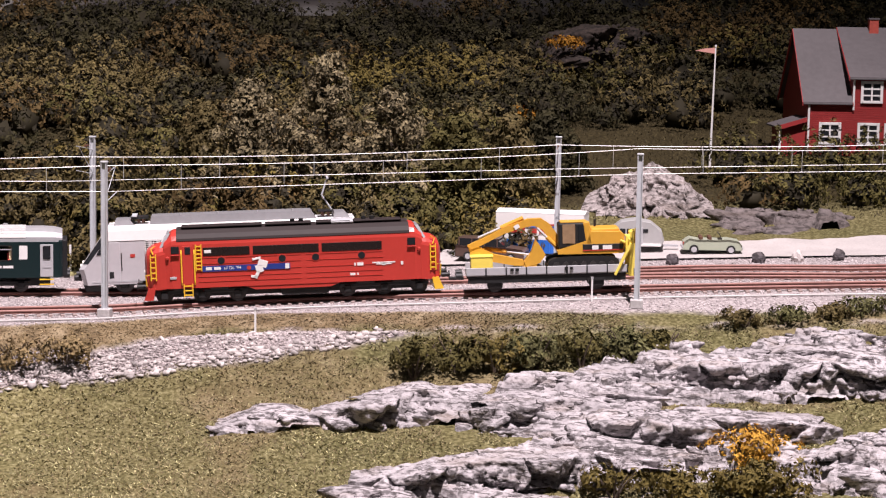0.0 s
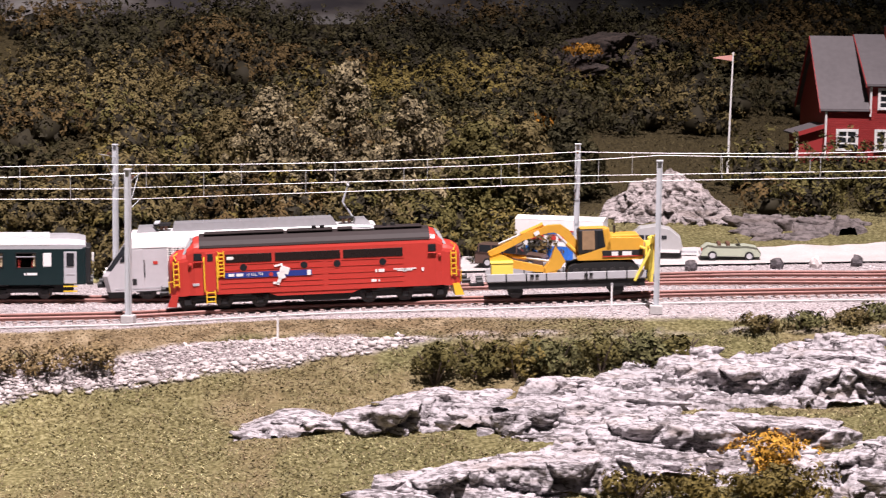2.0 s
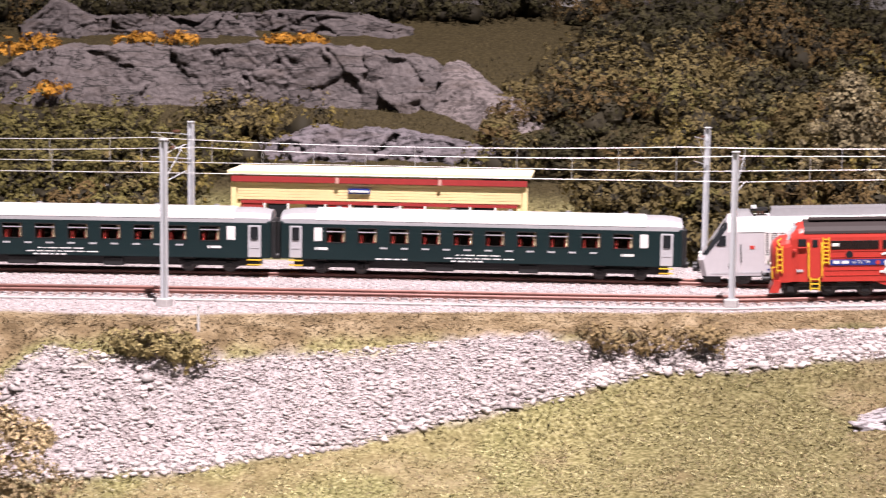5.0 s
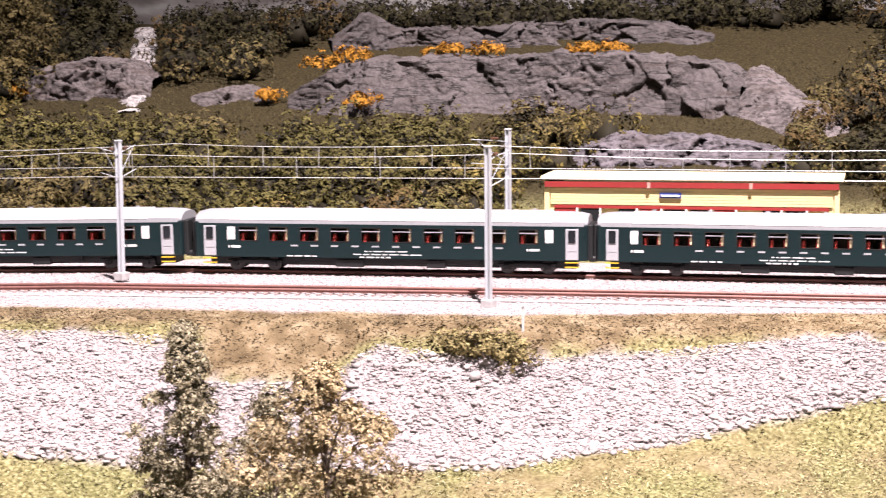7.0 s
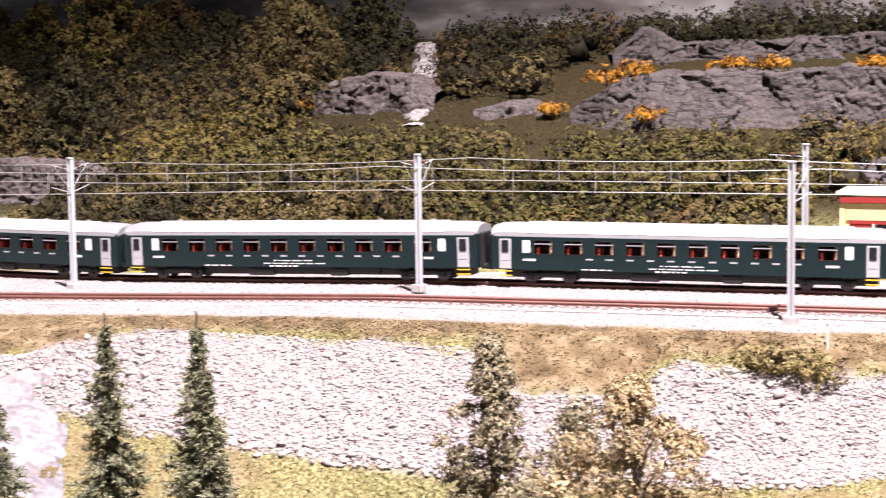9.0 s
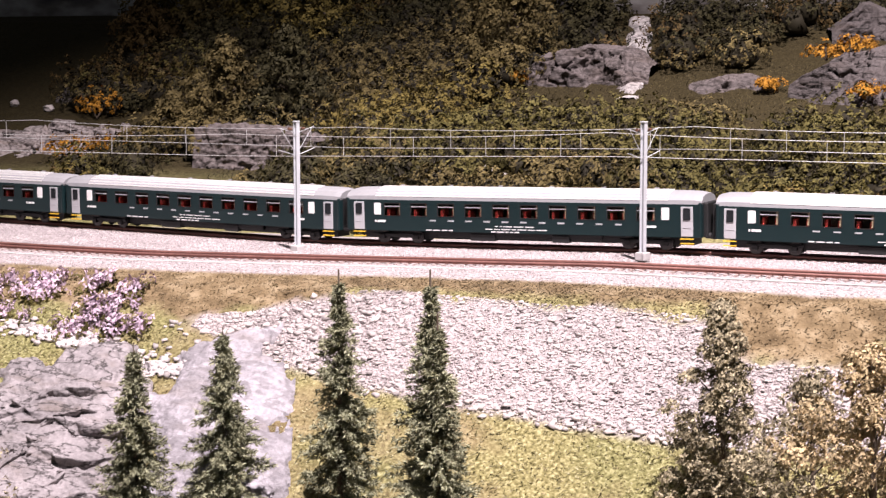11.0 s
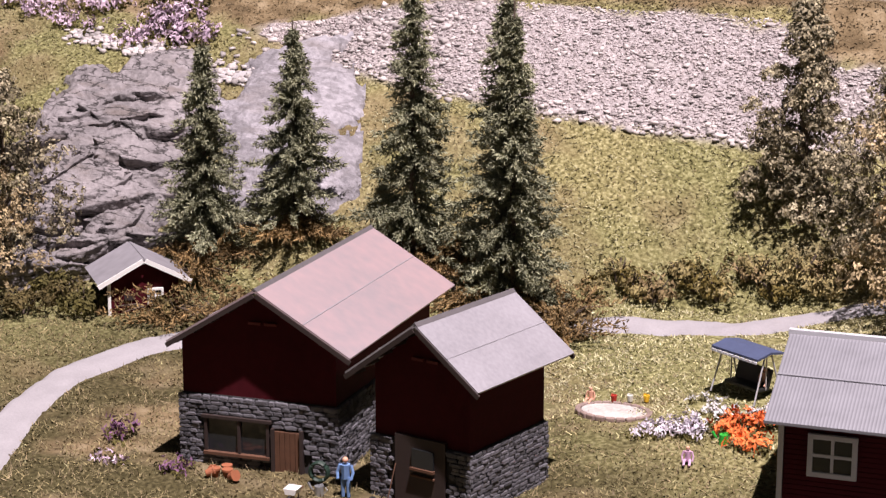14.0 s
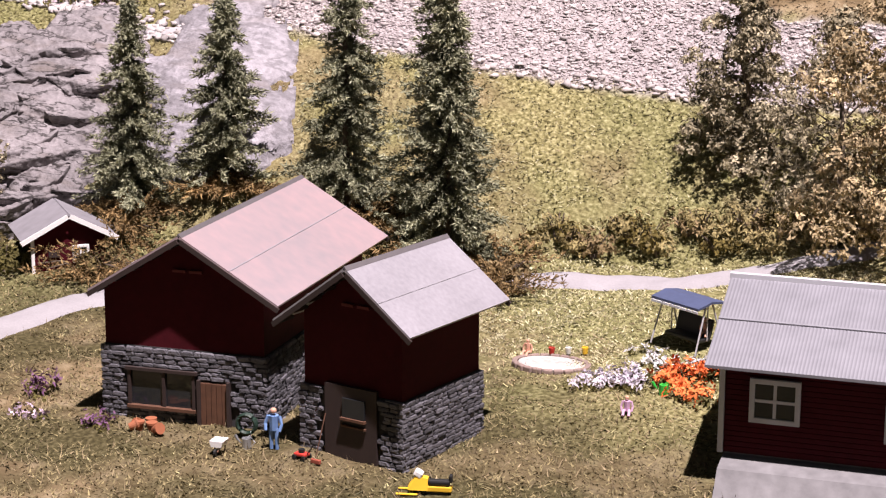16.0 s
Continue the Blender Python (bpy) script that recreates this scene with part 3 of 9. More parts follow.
rock_patch("rock_ledge", (0.485, -0.15), (0.075, 0.04), 10, 0.018, 25, M_ROCK, "pale fractured rock beside the yellow bush", layer=0.014)
rock_patch("rock_ledge", (0.14, -0.12), (0.04, 0.008), 12, 0.007, 26, M_ROCK, "small thin rock ledge in the grass", layer=0.007)
rock_patch("stream_rock", (-0.83, -0.565), (0.066, 0.085), 44, 0.024, 31, M_STREAMROCK, "grey smooth rock face beside the stream", "slab", steep=0.5)
rock_patch("stream_rock", (-0.745, -0.488), (0.05, 0.085), 44, 0.016, 32, M_SLAB, "smooth grey boulder slab behind the spruces", "slab", steep=0.5)
rock_patch("rubble_rock", (0.47, 0.41), (0.06, 0.03), 12, 0.013, 45, M_PINKROCK, "low grey rock behind the road", "block", 0.002, layer=0.008)
rock_patch("waterfall", (-1.15, 0.525), (0.016, 0.15), 34, 0.012, 53, M_FALL, "thin pale waterfall down the rocky hill", "slab", 0.002)
rock_patch("retaining_rock", (-1.6, 0.015), (0.2, 0.055), 22, 0.018, 50, M_RUBBLE, "grey stone bank with ledges behind the coaches", "block", 0.003, layer=0.009)
rock_patch("hill_rock", (-1.72, 0.215), (0.11, 0.035), 20, 0.02, 55, M_CLIFF, "grey rock hump above the stone bank", "ledge", 0.003, layer=0.014)
rock_patch("stone_bank", (-1.13, 0.07), (0.08, 0.035), 20, 0.015, 51, M_PINKROCK, "low bank of loose stones behind the coaches", "block", 0.0035)



def rock_wall(name, base, heights, seed, material, label, cell=0.04, bulge=0.014, res=0.0018, lean=0.25, back=0.07, flat=1.3, crack=0.0025, rough=0.1, wavy=0.12, chips=0.14, tilt=1.0):
    """A standing rock face along a line on the ground: cracked, tilted facets, and a top that runs back into the hill."""
    rr = np.random.default_rng(seed)
    bx_, by_ = np.array(base, float).T
    cum = np.concatenate([[0], np.cumsum(np.hypot(np.diff(bx_), np.diff(by_)))])
    ns, H = int(cum[-1] / res), max(heights)
    sl = np.linspace(0, cum[-1], ns)
    x, y = np.interp(sl, cum, bx_), np.interp(sl, cum, by_)
    h = np.interp(sl, cum, heights) * (0.8 + 0.4 * fbm(sl * 22, sl * 0 + 3.3, seed)) + 0.006
    z0 = ground_z(x, y) - 0.006
    tx_, ty_ = np.gradient(x), np.gradient(y)
    tl_ = np.hypot(tx_, ty_)
    nx_, ny_ = ty_ / tl_, -tx_ / tl_
    nq = int(H / res) + 2
    S, Q = np.meshgrid(sl, np.linspace(0, 1, nq))
    Z = Q * h[None]
    n = int(cum[-1] * H / (cell * cell * 0.75)) + 5
    ps, pz = rr.uniform(0, cum[-1], n), rr.uniform(0, H, n)
    ph, gs, gz = rr.uniform(0.2, 1.0, n), rr.normal(0, 0.5, n) * tilt, rr.normal(0.15, 0.65, n) * tilt
    ws, wz = S + (fbm(S * 45, Z * 45, seed) - 0.5) * cell * 0.7, Z + (fbm(S * 45 + 9, Z * 45, seed) - 0.5) * cell * 0.6
    d = np.hypot(ws[..., None] - ps, (wz[..., None] - pz) * flat)
    o = np.argsort(d, -1)[..., :2]
    d1, d2 = np.take_along_axis(d, o[..., :1], -1)[..., 0], np.take_along_axis(d, o[..., 1:], -1)[..., 0]
    k = o[..., 0]
    dep = ph[k] + np.clip((gs[k] * (ws - ps[k]) + gz[k] * (wz - pz[k])) / cell * 1.6, -0.7, 0.7)
    dep = dep * (0.2 + 0.8 * smooth(0, crack, d2 - d1)) + (fbm(S * 60, Z * 120, seed + 4, 4) - 0.5) * wavy + np.abs(fbm(S * 150, Z * 380, seed + 5, 3) - 0.5) * rough
    n2 = n * 7
    qs, qz, qh = rr.uniform(0, cum[-1], n2), rr.uniform(0, H, n2), rr.uniform(-1, 1, n2)
    e = np.hypot(ws[..., None] - qs, (wz[..., None] - qz) * 1.7)
    o2 = np.argsort(e, -1)[..., :2]
    e1, e2 = np.take_along_axis(e, o2[..., :1], -1)[..., 0], np.take_along_axis(e, o2[..., 1:], -1)[..., 0]
    broken = smooth(0.42, 0.6, fbm(S * 16, Z * 16, seed + 8))
    dep = dep + broken * (qh[o2[..., 0]] * chips - chips * (1 - smooth(0, 0.0022, e2 - e1)))
    edge = np.minimum(1, np.minimum(sl, cum[-1] - sl) / 0.02)[None]
    dep = dep * bulge * edge - lean * Z
    X, Y, ZZ = x + nx_ * dep, y + ny_ * dep, z0 + Z
    rows = [np.stack([X, Y, ZZ], -1)]
    for j in np.linspace(0.06, 1, 14):
        b = dep[-1] * (1 - j) - back * j
        ax, ay = x + nx_ * b, y + ny_ * b
        crust = (fbm(ax * 45, ay * 90, seed + 6, 4) - 0.45) * 0.35 + np.abs(fbm(ax * 160, ay * 320, seed + 7, 3) - 0.5) * 0.25
        rows.append(np.stack([ax, ay, ZZ[-1] + np.minimum(H, 0.03) * crust * min(j * 6, 1) - 0.004 * j**4], -1)[None])
    v = np.concatenate(rows, 0)
    ids = np.arange(v.shape[0] * ns).reshape(v.shape[0], ns)
    f4 = np.stack([ids[:-1, :-1], ids[:-1, 1:], ids[1:, 1:], ids[1:, :-1]], -1).reshape(-1, 4)
    return tagged(new(name, mesh_np(name, v.reshape(-1, 3), f4, material)), label, "rock")


CLIFF = [(-0.9, 0.455), (-0.85, 0.455), (-0.81, 0.462), (-0.72, 0.494), (-0.638, 0.521), (-0.531, 0.56), (-0.46, 0.572), (-0.43, 0.57)]
rock_wall("cliff", CLIFF, (0.012, 0.05, 0.055, 0.06, 0.058, 0.057, 0.052, 0.03), 41, M_CLIFF, "tall cracked grey cliff on the hillside", 0.042, 0.011, lean=0.2, flat=0.8, chips=0.2, tilt=0.6)
rock_wall("cliff", [(-0.95, 0.63), (-0.92, 0.655), (-0.88, 0.675), (-0.8, 0.706), (-0.7, 0.74), (-0.6, 0.77), (-0.54, 0.79)], (0.015, 0.04, 0.018, 0.022, 0.021, 0.023, 0.006), 54, M_CLIFF, "long low rock ledge above the cliff", 0.026, 0.01, flat=1.6, tilt=0.7)
rock_wall("cliff", [(-0.455, 0.575), (-0.43, 0.562), (-0.392, 0.545), (-0.352, 0.506)], (0.044, 0.04, 0.026, 0.003), 42, M_PINKROCK, "pale sloping cliff end on the hillside", 0.05, 0.005, lean=0.9, tilt=0.5)
rock_wall("slate_rock", [(-0.52, 0.345), (-0.47, 0.362), (-0.42, 0.385), (-0.36, 0.405), (-0.3, 0.425)], (0.012, 0.026, 0.028, 0.02, 0.005), 43, M_DARKROCK, "low dark slate outcrop behind the station", 0.03, 0.014, lean=1.0, flat=3.5, rough=1.2, wavy=0.45)
rock_wall("hill_rock", [(-1.235, 0.4), (-1.2, 0.412), (-1.15, 0.43), (-1.105, 0.442), (-1.08, 0.45)], (0.01, 0.032, 0.046, 0.036, 0.02), 47, M_PINKROCK, "pale grey rock beside the waterfall", 0.03, 0.014, lean=0.4)
rock_wall("hill_rock", [(-1.025, 0.449), (-0.98, 0.46), (-0.93, 0.47)], (0.008, 0.017, 0.008), 48, M_PINKROCK, "low grey rock on the grassy hill", 0.025, 0.01, lean=0.5)
rock_wall("hill_rock", [(0.235, 0.9), (0.265, 0.922), (0.3, 0.945), (0.34, 0.965), (0.37, 0.97)], (0.01, 0.045, 0.05, 0.04, 0.01), 46, M_CAVE, "dark jagged rock face high on the hillside", 0.026, 0.03, lean=0.1)
rock_wall("rubble_rock", [(0.292, 0.425), (0.315, 0.415), (0.35, 0.412), (0.385, 0.412), (0.41, 0.414)], (0.012, 0.028, 0.04, 0.03, 0.01), 44, M_RUBBLE, "pinkish grey rubble bank behind the caravan", 0.009, 0.007, 0.0012, lean=1.0, crack=0.0012)
rock_wall("retaining_wall", [(-1.34, 0.0), (-1.297, 0.014), (-1.25, 0.028), (-1.2, 0.042)], (0.045, 0.044, 0.04, 0.03), 49, M_PINKROCK, "rough dry stone wall behind the railway", 0.011, 0.004, 0.0014, lean=0.15, flat=2.2, crack=0.0025)

for k, (line, tall) in enumerate((
        ([(0.105, -0.128), (0.134, -0.116), (0.166, -0.122)], 0.007),
        ([(0.158, -0.118), (0.19, -0.122), (0.227, -0.102), (0.255, -0.096)], 0.015),
        ([(0.245, -0.105), (0.264, -0.122), (0.29, -0.104), (0.335, -0.1)], 0.014),
        ([(0.3, -0.062), (0.34, -0.06), (0.375, -0.058)], 0.012),
        ([(0.36, -0.057), (0.385, -0.062), (0.423, -0.063), (0.461, -0.056), (0.52, -0.052)], 0.02),
        ([(0.4, -0.035), (0.45, -0.03), (0.53, -0.025)], 0.014),
        ([(0.32, -0.118), (0.346, -0.147), (0.394, -0.145), (0.405, -0.135)], 0.02),
        ([(0.37, -0.105), (0.424, -0.11), (0.456, -0.117), (0.47, -0.11)], 0.01),
        ([(0.195, -0.2), (0.267, -0.195), (0.332, -0.178), (0.35, -0.17)], 0.016),
        ([(0.44, -0.16), (0.47, -0.172), (0.53, -0.165)], 0.02))):
    rock_wall("rock_ledge", line, [tall * 0.4] + [tall] * (len(line) - 2) + [tall * 0.5], 700 + k, M_ROCK, "pale fractured rock ledge with dark undercut layers", 0.013, 0.009, 0.0011, lean=0.0, back=0.035, flat=2.6, crack=0.003, rough=0.9, wavy=0.45, chips=0.28)

for k in range(24):
    f = k / 23
    mx, my = -0.868 + 0.1 * f, -0.546 - 0.1 * f
    half = 0.032 + 0.018 * math.sin(5.1 * k)
    slip = 0.03 * math.sin(2.6 * k + 1)
    mx, my = mx + 0.75 * slip, my + 0.66 * slip
    bend = 0.006 * math.sin(2.3 * k)
    rock_wall("stream_rock", [(mx - 0.75 * half, my - 0.66 * half), (mx - 0.25 * half + bend, my - 0.22 * half - bend), (mx + 0.3 * half - bend * 0.6, my + 0.26 * half + bend), (mx + 0.75 * half, my + 0.66 * half)], (0.009, 0.0175, 0.0165, 0.009), 760 + k, M_STREAMROCK, "grey contorted rock layers beside the stream", 0.012, 0.0055, 0.0009, lean=-0.25, back=0.012, flat=4.5, crack=0.004, rough=0.6, wavy=0.6, chips=0.15, tilt=0.8)


# ---- grass blades ----
M_BLADE = mat("grass blade", (0.16, 0.139, 0.056), 0.85, scale=18, vary=0.45, second=(0.33, 0.304, 0.16), spread=0.6)
M_BLADE_DRY = mat("dry grass blade", (0.13, 0.096, 0.052), 0.9, scale=25, vary=0.4, second=(0.25, 0.195, 0.115), spread=0.5)


def blades(name, label, xy, length, material, wide=0.00035, lay=0.5):
    n = len(xy)
    z = ground_z(xy[:, 0], xy[:, 1]) - 0.0003
    base = np.stack([xy[:, 0], xy[:, 1], z], -1)
    a = rng.uniform(0, 6.28, n)
    side_ = np.stack([np.cos(a), np.sin(a), 0 * a], -1) * wide
    lean = rng.normal(0, lay, (n, 3))
    lean[:, 2] = 1
    tip = base + lean * length[:, None]
    v = np.stack([base - side_, base + side_, tip], 1).reshape(-1, 3)
    return tagged(new(name, mesh_np(name, v, np.arange(3 * n).reshape(-1, 3), material)), label, "grass", kind="stuff")


def meadow(n, x0, x1, y0, y1):
    xy = np.stack([rng.uniform(x0, x1, n), rng.uniform(y0, y1, n)], -1)
    v = track_v(xy[:, 0], xy[:, 1])
    ok = (v < gravel_foot(xy[:, 0]) + 0.003) & (v < -0.075) & (path_d(xy[:, 0], xy[:, 1]) > 0.0125)
    ok &= vnoise(xy[:, 0] * 60, xy[:, 1] * 60, 77) > 0.2
    return xy[ok]


xy = np.concatenate([meadow(170000, -0.1, 0.56, -0.33, 0.06), meadow(230000, -0.85, -0.1, -0.92, -0.12), meadow(90000, -1.25, -0.85, -0.8, -0.25)])
gx_, gy_ = xy[:, 0], xy[:, 1]
brown_ = 0.45 * smooth(0.54, 0.66, fbm(gx_ * 16, gy_ * 16, 37)) + smooth(0.48, 0.62, fbm(gx_ * 13, gy_ * 13, 35)) * smooth(-0.66, -0.6, gx_) * (1 - smooth(-0.46, -0.4, gx_)) * (1 - smooth(-0.74, -0.66, gy_)) + 0.12 + 0.3 * (1 - smooth(-0.66, -0.58, gy_))
dry_ = rng.uniform(0, 1, len(xy)) < brown_
M_BLADE_PALE = mat("pale straw blade", (0.34, 0.315, 0.18), 0.9, scale=25, vary=0.3, second=(0.5, 0.47, 0.3), spread=0.4)
pale_ = meadow(90000, -0.82, -0.24, -0.6, -0.2)
pale_ = pale_[rng.uniform(0, 1, len(pale_)) < 0.25 + smooth(0.4, 0.65, fbm(pale_[:, 0] * 18, pale_[:, 1] * 18, 43))]
blades("pale_meadow_grass", "pale straw-coloured grass in the sunlit field", pale_, rng.uniform(0.0006, 0.0018, len(pale_)), M_BLADE_PALE, 0.0006, 1.3)
# hill blades, darkened in colour for the light falling off up there
M_BLADE_DIM = mat("dimmed hill grass blade", (0.035, 0.027, 0.011), 0.9, scale=12, vary=0.45, second=(0.064, 0.051, 0.021), spread=0.5)
# olive blades, densest at the yard front, whose weaker light they carry as colour
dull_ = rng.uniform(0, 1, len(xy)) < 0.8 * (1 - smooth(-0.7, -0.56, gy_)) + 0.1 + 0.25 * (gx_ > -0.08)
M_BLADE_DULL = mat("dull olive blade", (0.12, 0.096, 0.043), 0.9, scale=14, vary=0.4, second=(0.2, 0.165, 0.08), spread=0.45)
blades("dull_meadow_grass", "olive meadow tufts, colour darkened for the dim yard front", xy[dull_], rng.uniform(0.0006, 0.0018, int(dull_.sum())), M_BLADE_DULL, 0.0006, 1.3)
tall_ = xy[dull_][:: 9]
blades("tall_meadow_grass", "sparse taller straw grass in the meadow", tall_, rng.uniform(0.002, 0.005, len(tall_)), M_BLADE_DRY, 0.00025, 0.45)
xy, dry_ = xy[~dull_], dry_[~dull_]
blades("meadow_grass", "short dry yellow-green meadow grass", xy[~dry_], rng.uniform(0.0006, 0.0017, int((~dry_).sum())), M_BLADE, 0.0006, 1.3)
blades("dry_meadow_grass", "patches of dry brown meadow grass", xy[dry_], rng.uniform(0.0006, 0.0018, int(dry_.sum())), M_BLADE_DRY, 0.0006, 1.3)
xy = sprinkle(52000, -1.1, 0.34, gravel_top, lambda x: bed_edge(x) - 0.001)
blades("dry_grass_strip", "brown dry grass strip beside the ballast", xy, rng.uniform(0.0004, 0.0012, len(xy)), M_BLADE_DRY, 0.0007, 1.8)
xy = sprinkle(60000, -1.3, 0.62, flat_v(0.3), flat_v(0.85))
blades("hill_grass", "olive hillside grass, weaker light put into its colour", xy, rng.uniform(0.0012, 0.004, len(xy)), M_BLADE_DIM, 0.0006)

# ---- tracks ----
M_SLEEPER = mat("dusty brown sleeper", (0.29, 0.225, 0.21), 0.8, scale=500, vary=0.3)


def sweep(xs, fy, off, z0, z1, w):
    """A rail along a track: off sideways, between two heights above the rail line."""
    ys = fy(xs)
    dx, dy = np.gradient(xs), np.gradient(ys)
    l = np.hypot(dx, dy)
    nx_, ny_ = -dy / l, dx / l
    z = rail_z(xs)
    ring = []
    for o, h in ((off - w, z0), (off + w, z0), (off + w, z1), (off - w, z1)):
        ring.append(np.stack([xs + nx_ * o, ys + ny_ * o, z + h], -1))
    v = np.stack(ring, 1).reshape(-1, 3)
    n = len(xs)
    i = np.arange(n - 1)[:, None] * 4
    f = np.concatenate([np.stack([i[:, 0] + a, i[:, 0] + b, i[:, 0] + b + 4, i[:, 0] + a + 4], -1) for a, b in ((0, 1), (1, 2), (2, 3), (3, 0))])
    return v, f


def third_y(x):
    return far_y(x) + 0.045 * smooth(0.18, 0.42, np.asarray(x, float))


sleeper_mesh = mesh_of(B((0, 0, 0), (0.0026, 0.028, 0.0016), 0.0002))
sleeper_mesh.materials.append(M_SLEEPER)
for nm, fy, a, b, label in (("track", near_y, -1.35, 0.75, "rusty front railway track on pale ballast"), ("track", far_y, -1.35, 0.75, "rusty rear railway track on pale ballast"), ("track", third_y, 0.2, 0.75, "rusty siding track on pale ballast")):
    t = thing(nm, Matrix(), label, "railway track", "railway tracks")
    xs = np.linspace(a, b, 160)
    for o in (-0.00825, 0.00825):
        v, f = sweep(xs, fy, o, -0.0022, 0.0, 0.00042)
        part("rail", mesh_np("rail", v, f, M_RUST), None, t)
        v, f = sweep(xs, fy, o, -0.0026, -0.0022, 0.0008)
        part("rail_foot", mesh_np("rail_foot", v, f, M_RUST), None, t)
    x = a
    while x < b:
        ob = part("sleeper", sleeper_mesh, None, t)
        ob.matrix_local = along(fy, x, -0.0037)
        x += 0.0072


def loft(sections, cap=True):
    """Skin through rings of equally many points (closed rings)."""
    bm = bmesh.new()
    rings = [[bm.verts.new(p) for p in s] for s in sections]
    n = len(rings[0])
    for a, b in zip(rings, rings[1:]):
        for k in range(n):
            bm.faces.new((a[k], a[(k + 1) % n], b[(k + 1) % n], b[k]))
    if cap:
        bm.faces.new(rings[0][::-1])
        bm.faces.new(rings[-1])
    bmesh.ops.recalc_face_normals(bm, faces=bm.faces)
    return bm


# ---- overhead line ----
def mast(x, y, z, h, arm_y, label, arms=1):
    t = thing("catenary_mast", Matrix.Translation((x, y, z)), label, "mast", "masts along the railway")
    part("footing", B((0, 0, 0.0018), (0.0085, 0.0085, 0.006), 0.0006), mat_concrete, t, "pale concrete footing", k=1.0)
    w = 0.0019
    sec = [(-w, -0.0018), (-w + 0.0006, -0.0018), (-w + 0.0006, -0.0004), (w - 0.0006, -0.0004), (w - 0.0006, -0.0018), (w, -0.0018), (w, 0.0018), (w - 0.0006, 0.0018), (w - 0.0006, 0.0004), (-w + 0.0006, 0.0004), (-w + 0.0006, 0.0018), (-w, 0.0018)]
    part("post", loft([[(a, b, z_) for a, b in sec] for z_ in (0.0, h)]), M_MAST, t, k=1.0)
    part("cap", B((0, 0, h + 0.0005), (0.0046, 0.0042, 0.0012), 0.0003), M_MAST, t, k=1.0)
    for k in range(arms):
        dy = arm_y if k == 0 else -arm_y
        for z0, z1 in ((h - 0.006, h - 0.004), (h - 0.024, h - 0.0215)):
            bm = bmesh.new()
            tube(bm, [(0, 0, z0 - 0.003), (0, dy * 0.55, z0), (0, dy, z1)], 0.00034, 0.0003, 6)
            part("bracket", bm, M_MAST, t, k=1.0)
        bm = bmesh.new()
        tube(bm, [(0, 0, h - 0.026), (0, dy * 0.5, h - 0.014), (0, dy * 0.85, h - 0.005)], 0.00025, 0.00025, 6)
        part("strut", bm, M_MAST, t, k=1.0)
        bm = bmesh.new()
        tube(bm, [(0, dy * 0.3, h - 0.0055), (0, dy * 0.45, h - 0.005)], 0.0011, 0.0011, 8)
        part("insulator", bm, mat_brownglaze, t, "small brown insulator", k=1.0)
    return t


mat_concrete = mat("pale concrete", (0.45, 0.43, 0.43), 0.9, scale=700, vary=0.15, bump=0.3)
mat_brownglaze = mat("brown glaze", (0.12, 0.06, 0.04), 0.3, vary=0.1)
LBL = "slender grey metal mast beside the railway"
mast(0, 0, -0.001, 0.101, 0.03, LBL)
mast(0.348, 0.04, 0.0105, 0.1, 0.045, "slender grey metal mast on a concrete footing")
mast(-0.3405, -0.1465, -0.0025, 0.107, 0.03, LBL)
mast(-0.635, -0.166, 0.002, 0.101, -0.02, "grey metal mast standing between the tracks", 2)
mast(-0.925, -0.243, -0.008, 0.105, -0.02, "grey metal mast standing between the tracks", 2)
mast(-1.281, -0.324, -0.01, 0.1, -0.02, "grey metal mast standing between the tracks", 2)
mast(-0.056, 0.162, 0.0, 0.106, -0.04, "grey metal mast behind the rear track")
mast(0.288, 0.17, 0.012, 0.101, -0.03, "grey metal mast behind the rear track")
mast(-0.419, 0.037, 0.001, 0.104, -0.06, "grey metal mast behind the rear track")
mast(0.70, 0.04, 0.026, 0.096, 0.05, LBL)
M_WIRE = mat("bare grey wire", (0.55, 0.55, 0.55), 0.4, 0.4, vary=0.05)
for fy, supports, label in ((near_y, (-1.6, -1.281, -0.925, -0.635, -0.3405, 0.0, 0.348, 0.70, 0.95), "pale overhead wires above the front track"), (far_y, (-1.6, -1.281, -0.925, -0.635, -0.419, -0.056, 0.288, 0.62, 0.95), "pale overhead wires above the rear track")):
    t = thing("overhead_wire", Matrix(), label, "overhead wire", "overhead wires")
    for a, b in zip(supports, supports[1:]):
        def at(x, up):
            return (x, float(fy(x)), float(np.interp(x, (a, b), (rail_z(a), rail_z(b)))) + up)
        sag = 0.0035 * (b - a) / 0.34
        def mess(k):
            return 0.0945 - 4 * sag * k * (1 - k)
        ks = [i / 10 for i in range(11)]
        bm = bmesh.new()
        tube(bm, [at(a + (b - a) * k, mess(k)) for k in ks], 0.00023, 0.00023, 5)
        part("messenger_wire", bm, M_WIRE, t, k=1.0)
        bm = bmesh.new()
        tube(bm, [at(a, 0.0772), at(b, 0.0772)], 0.00023, 0.00023, 5)
        part("contact_wire", bm, M_WIRE, t, k=1.0)
        for k in (0.12, 0.31, 0.5, 0.69, 0.88):
            bm = bmesh.new()
            x = a + (b - a) * k
            tube(bm, [at(x, 0.0772), at(x, mess(k))], 0.00022, 0.00022, 4)
            part("dropper", bm, M_WIRE, t, k=1.0)

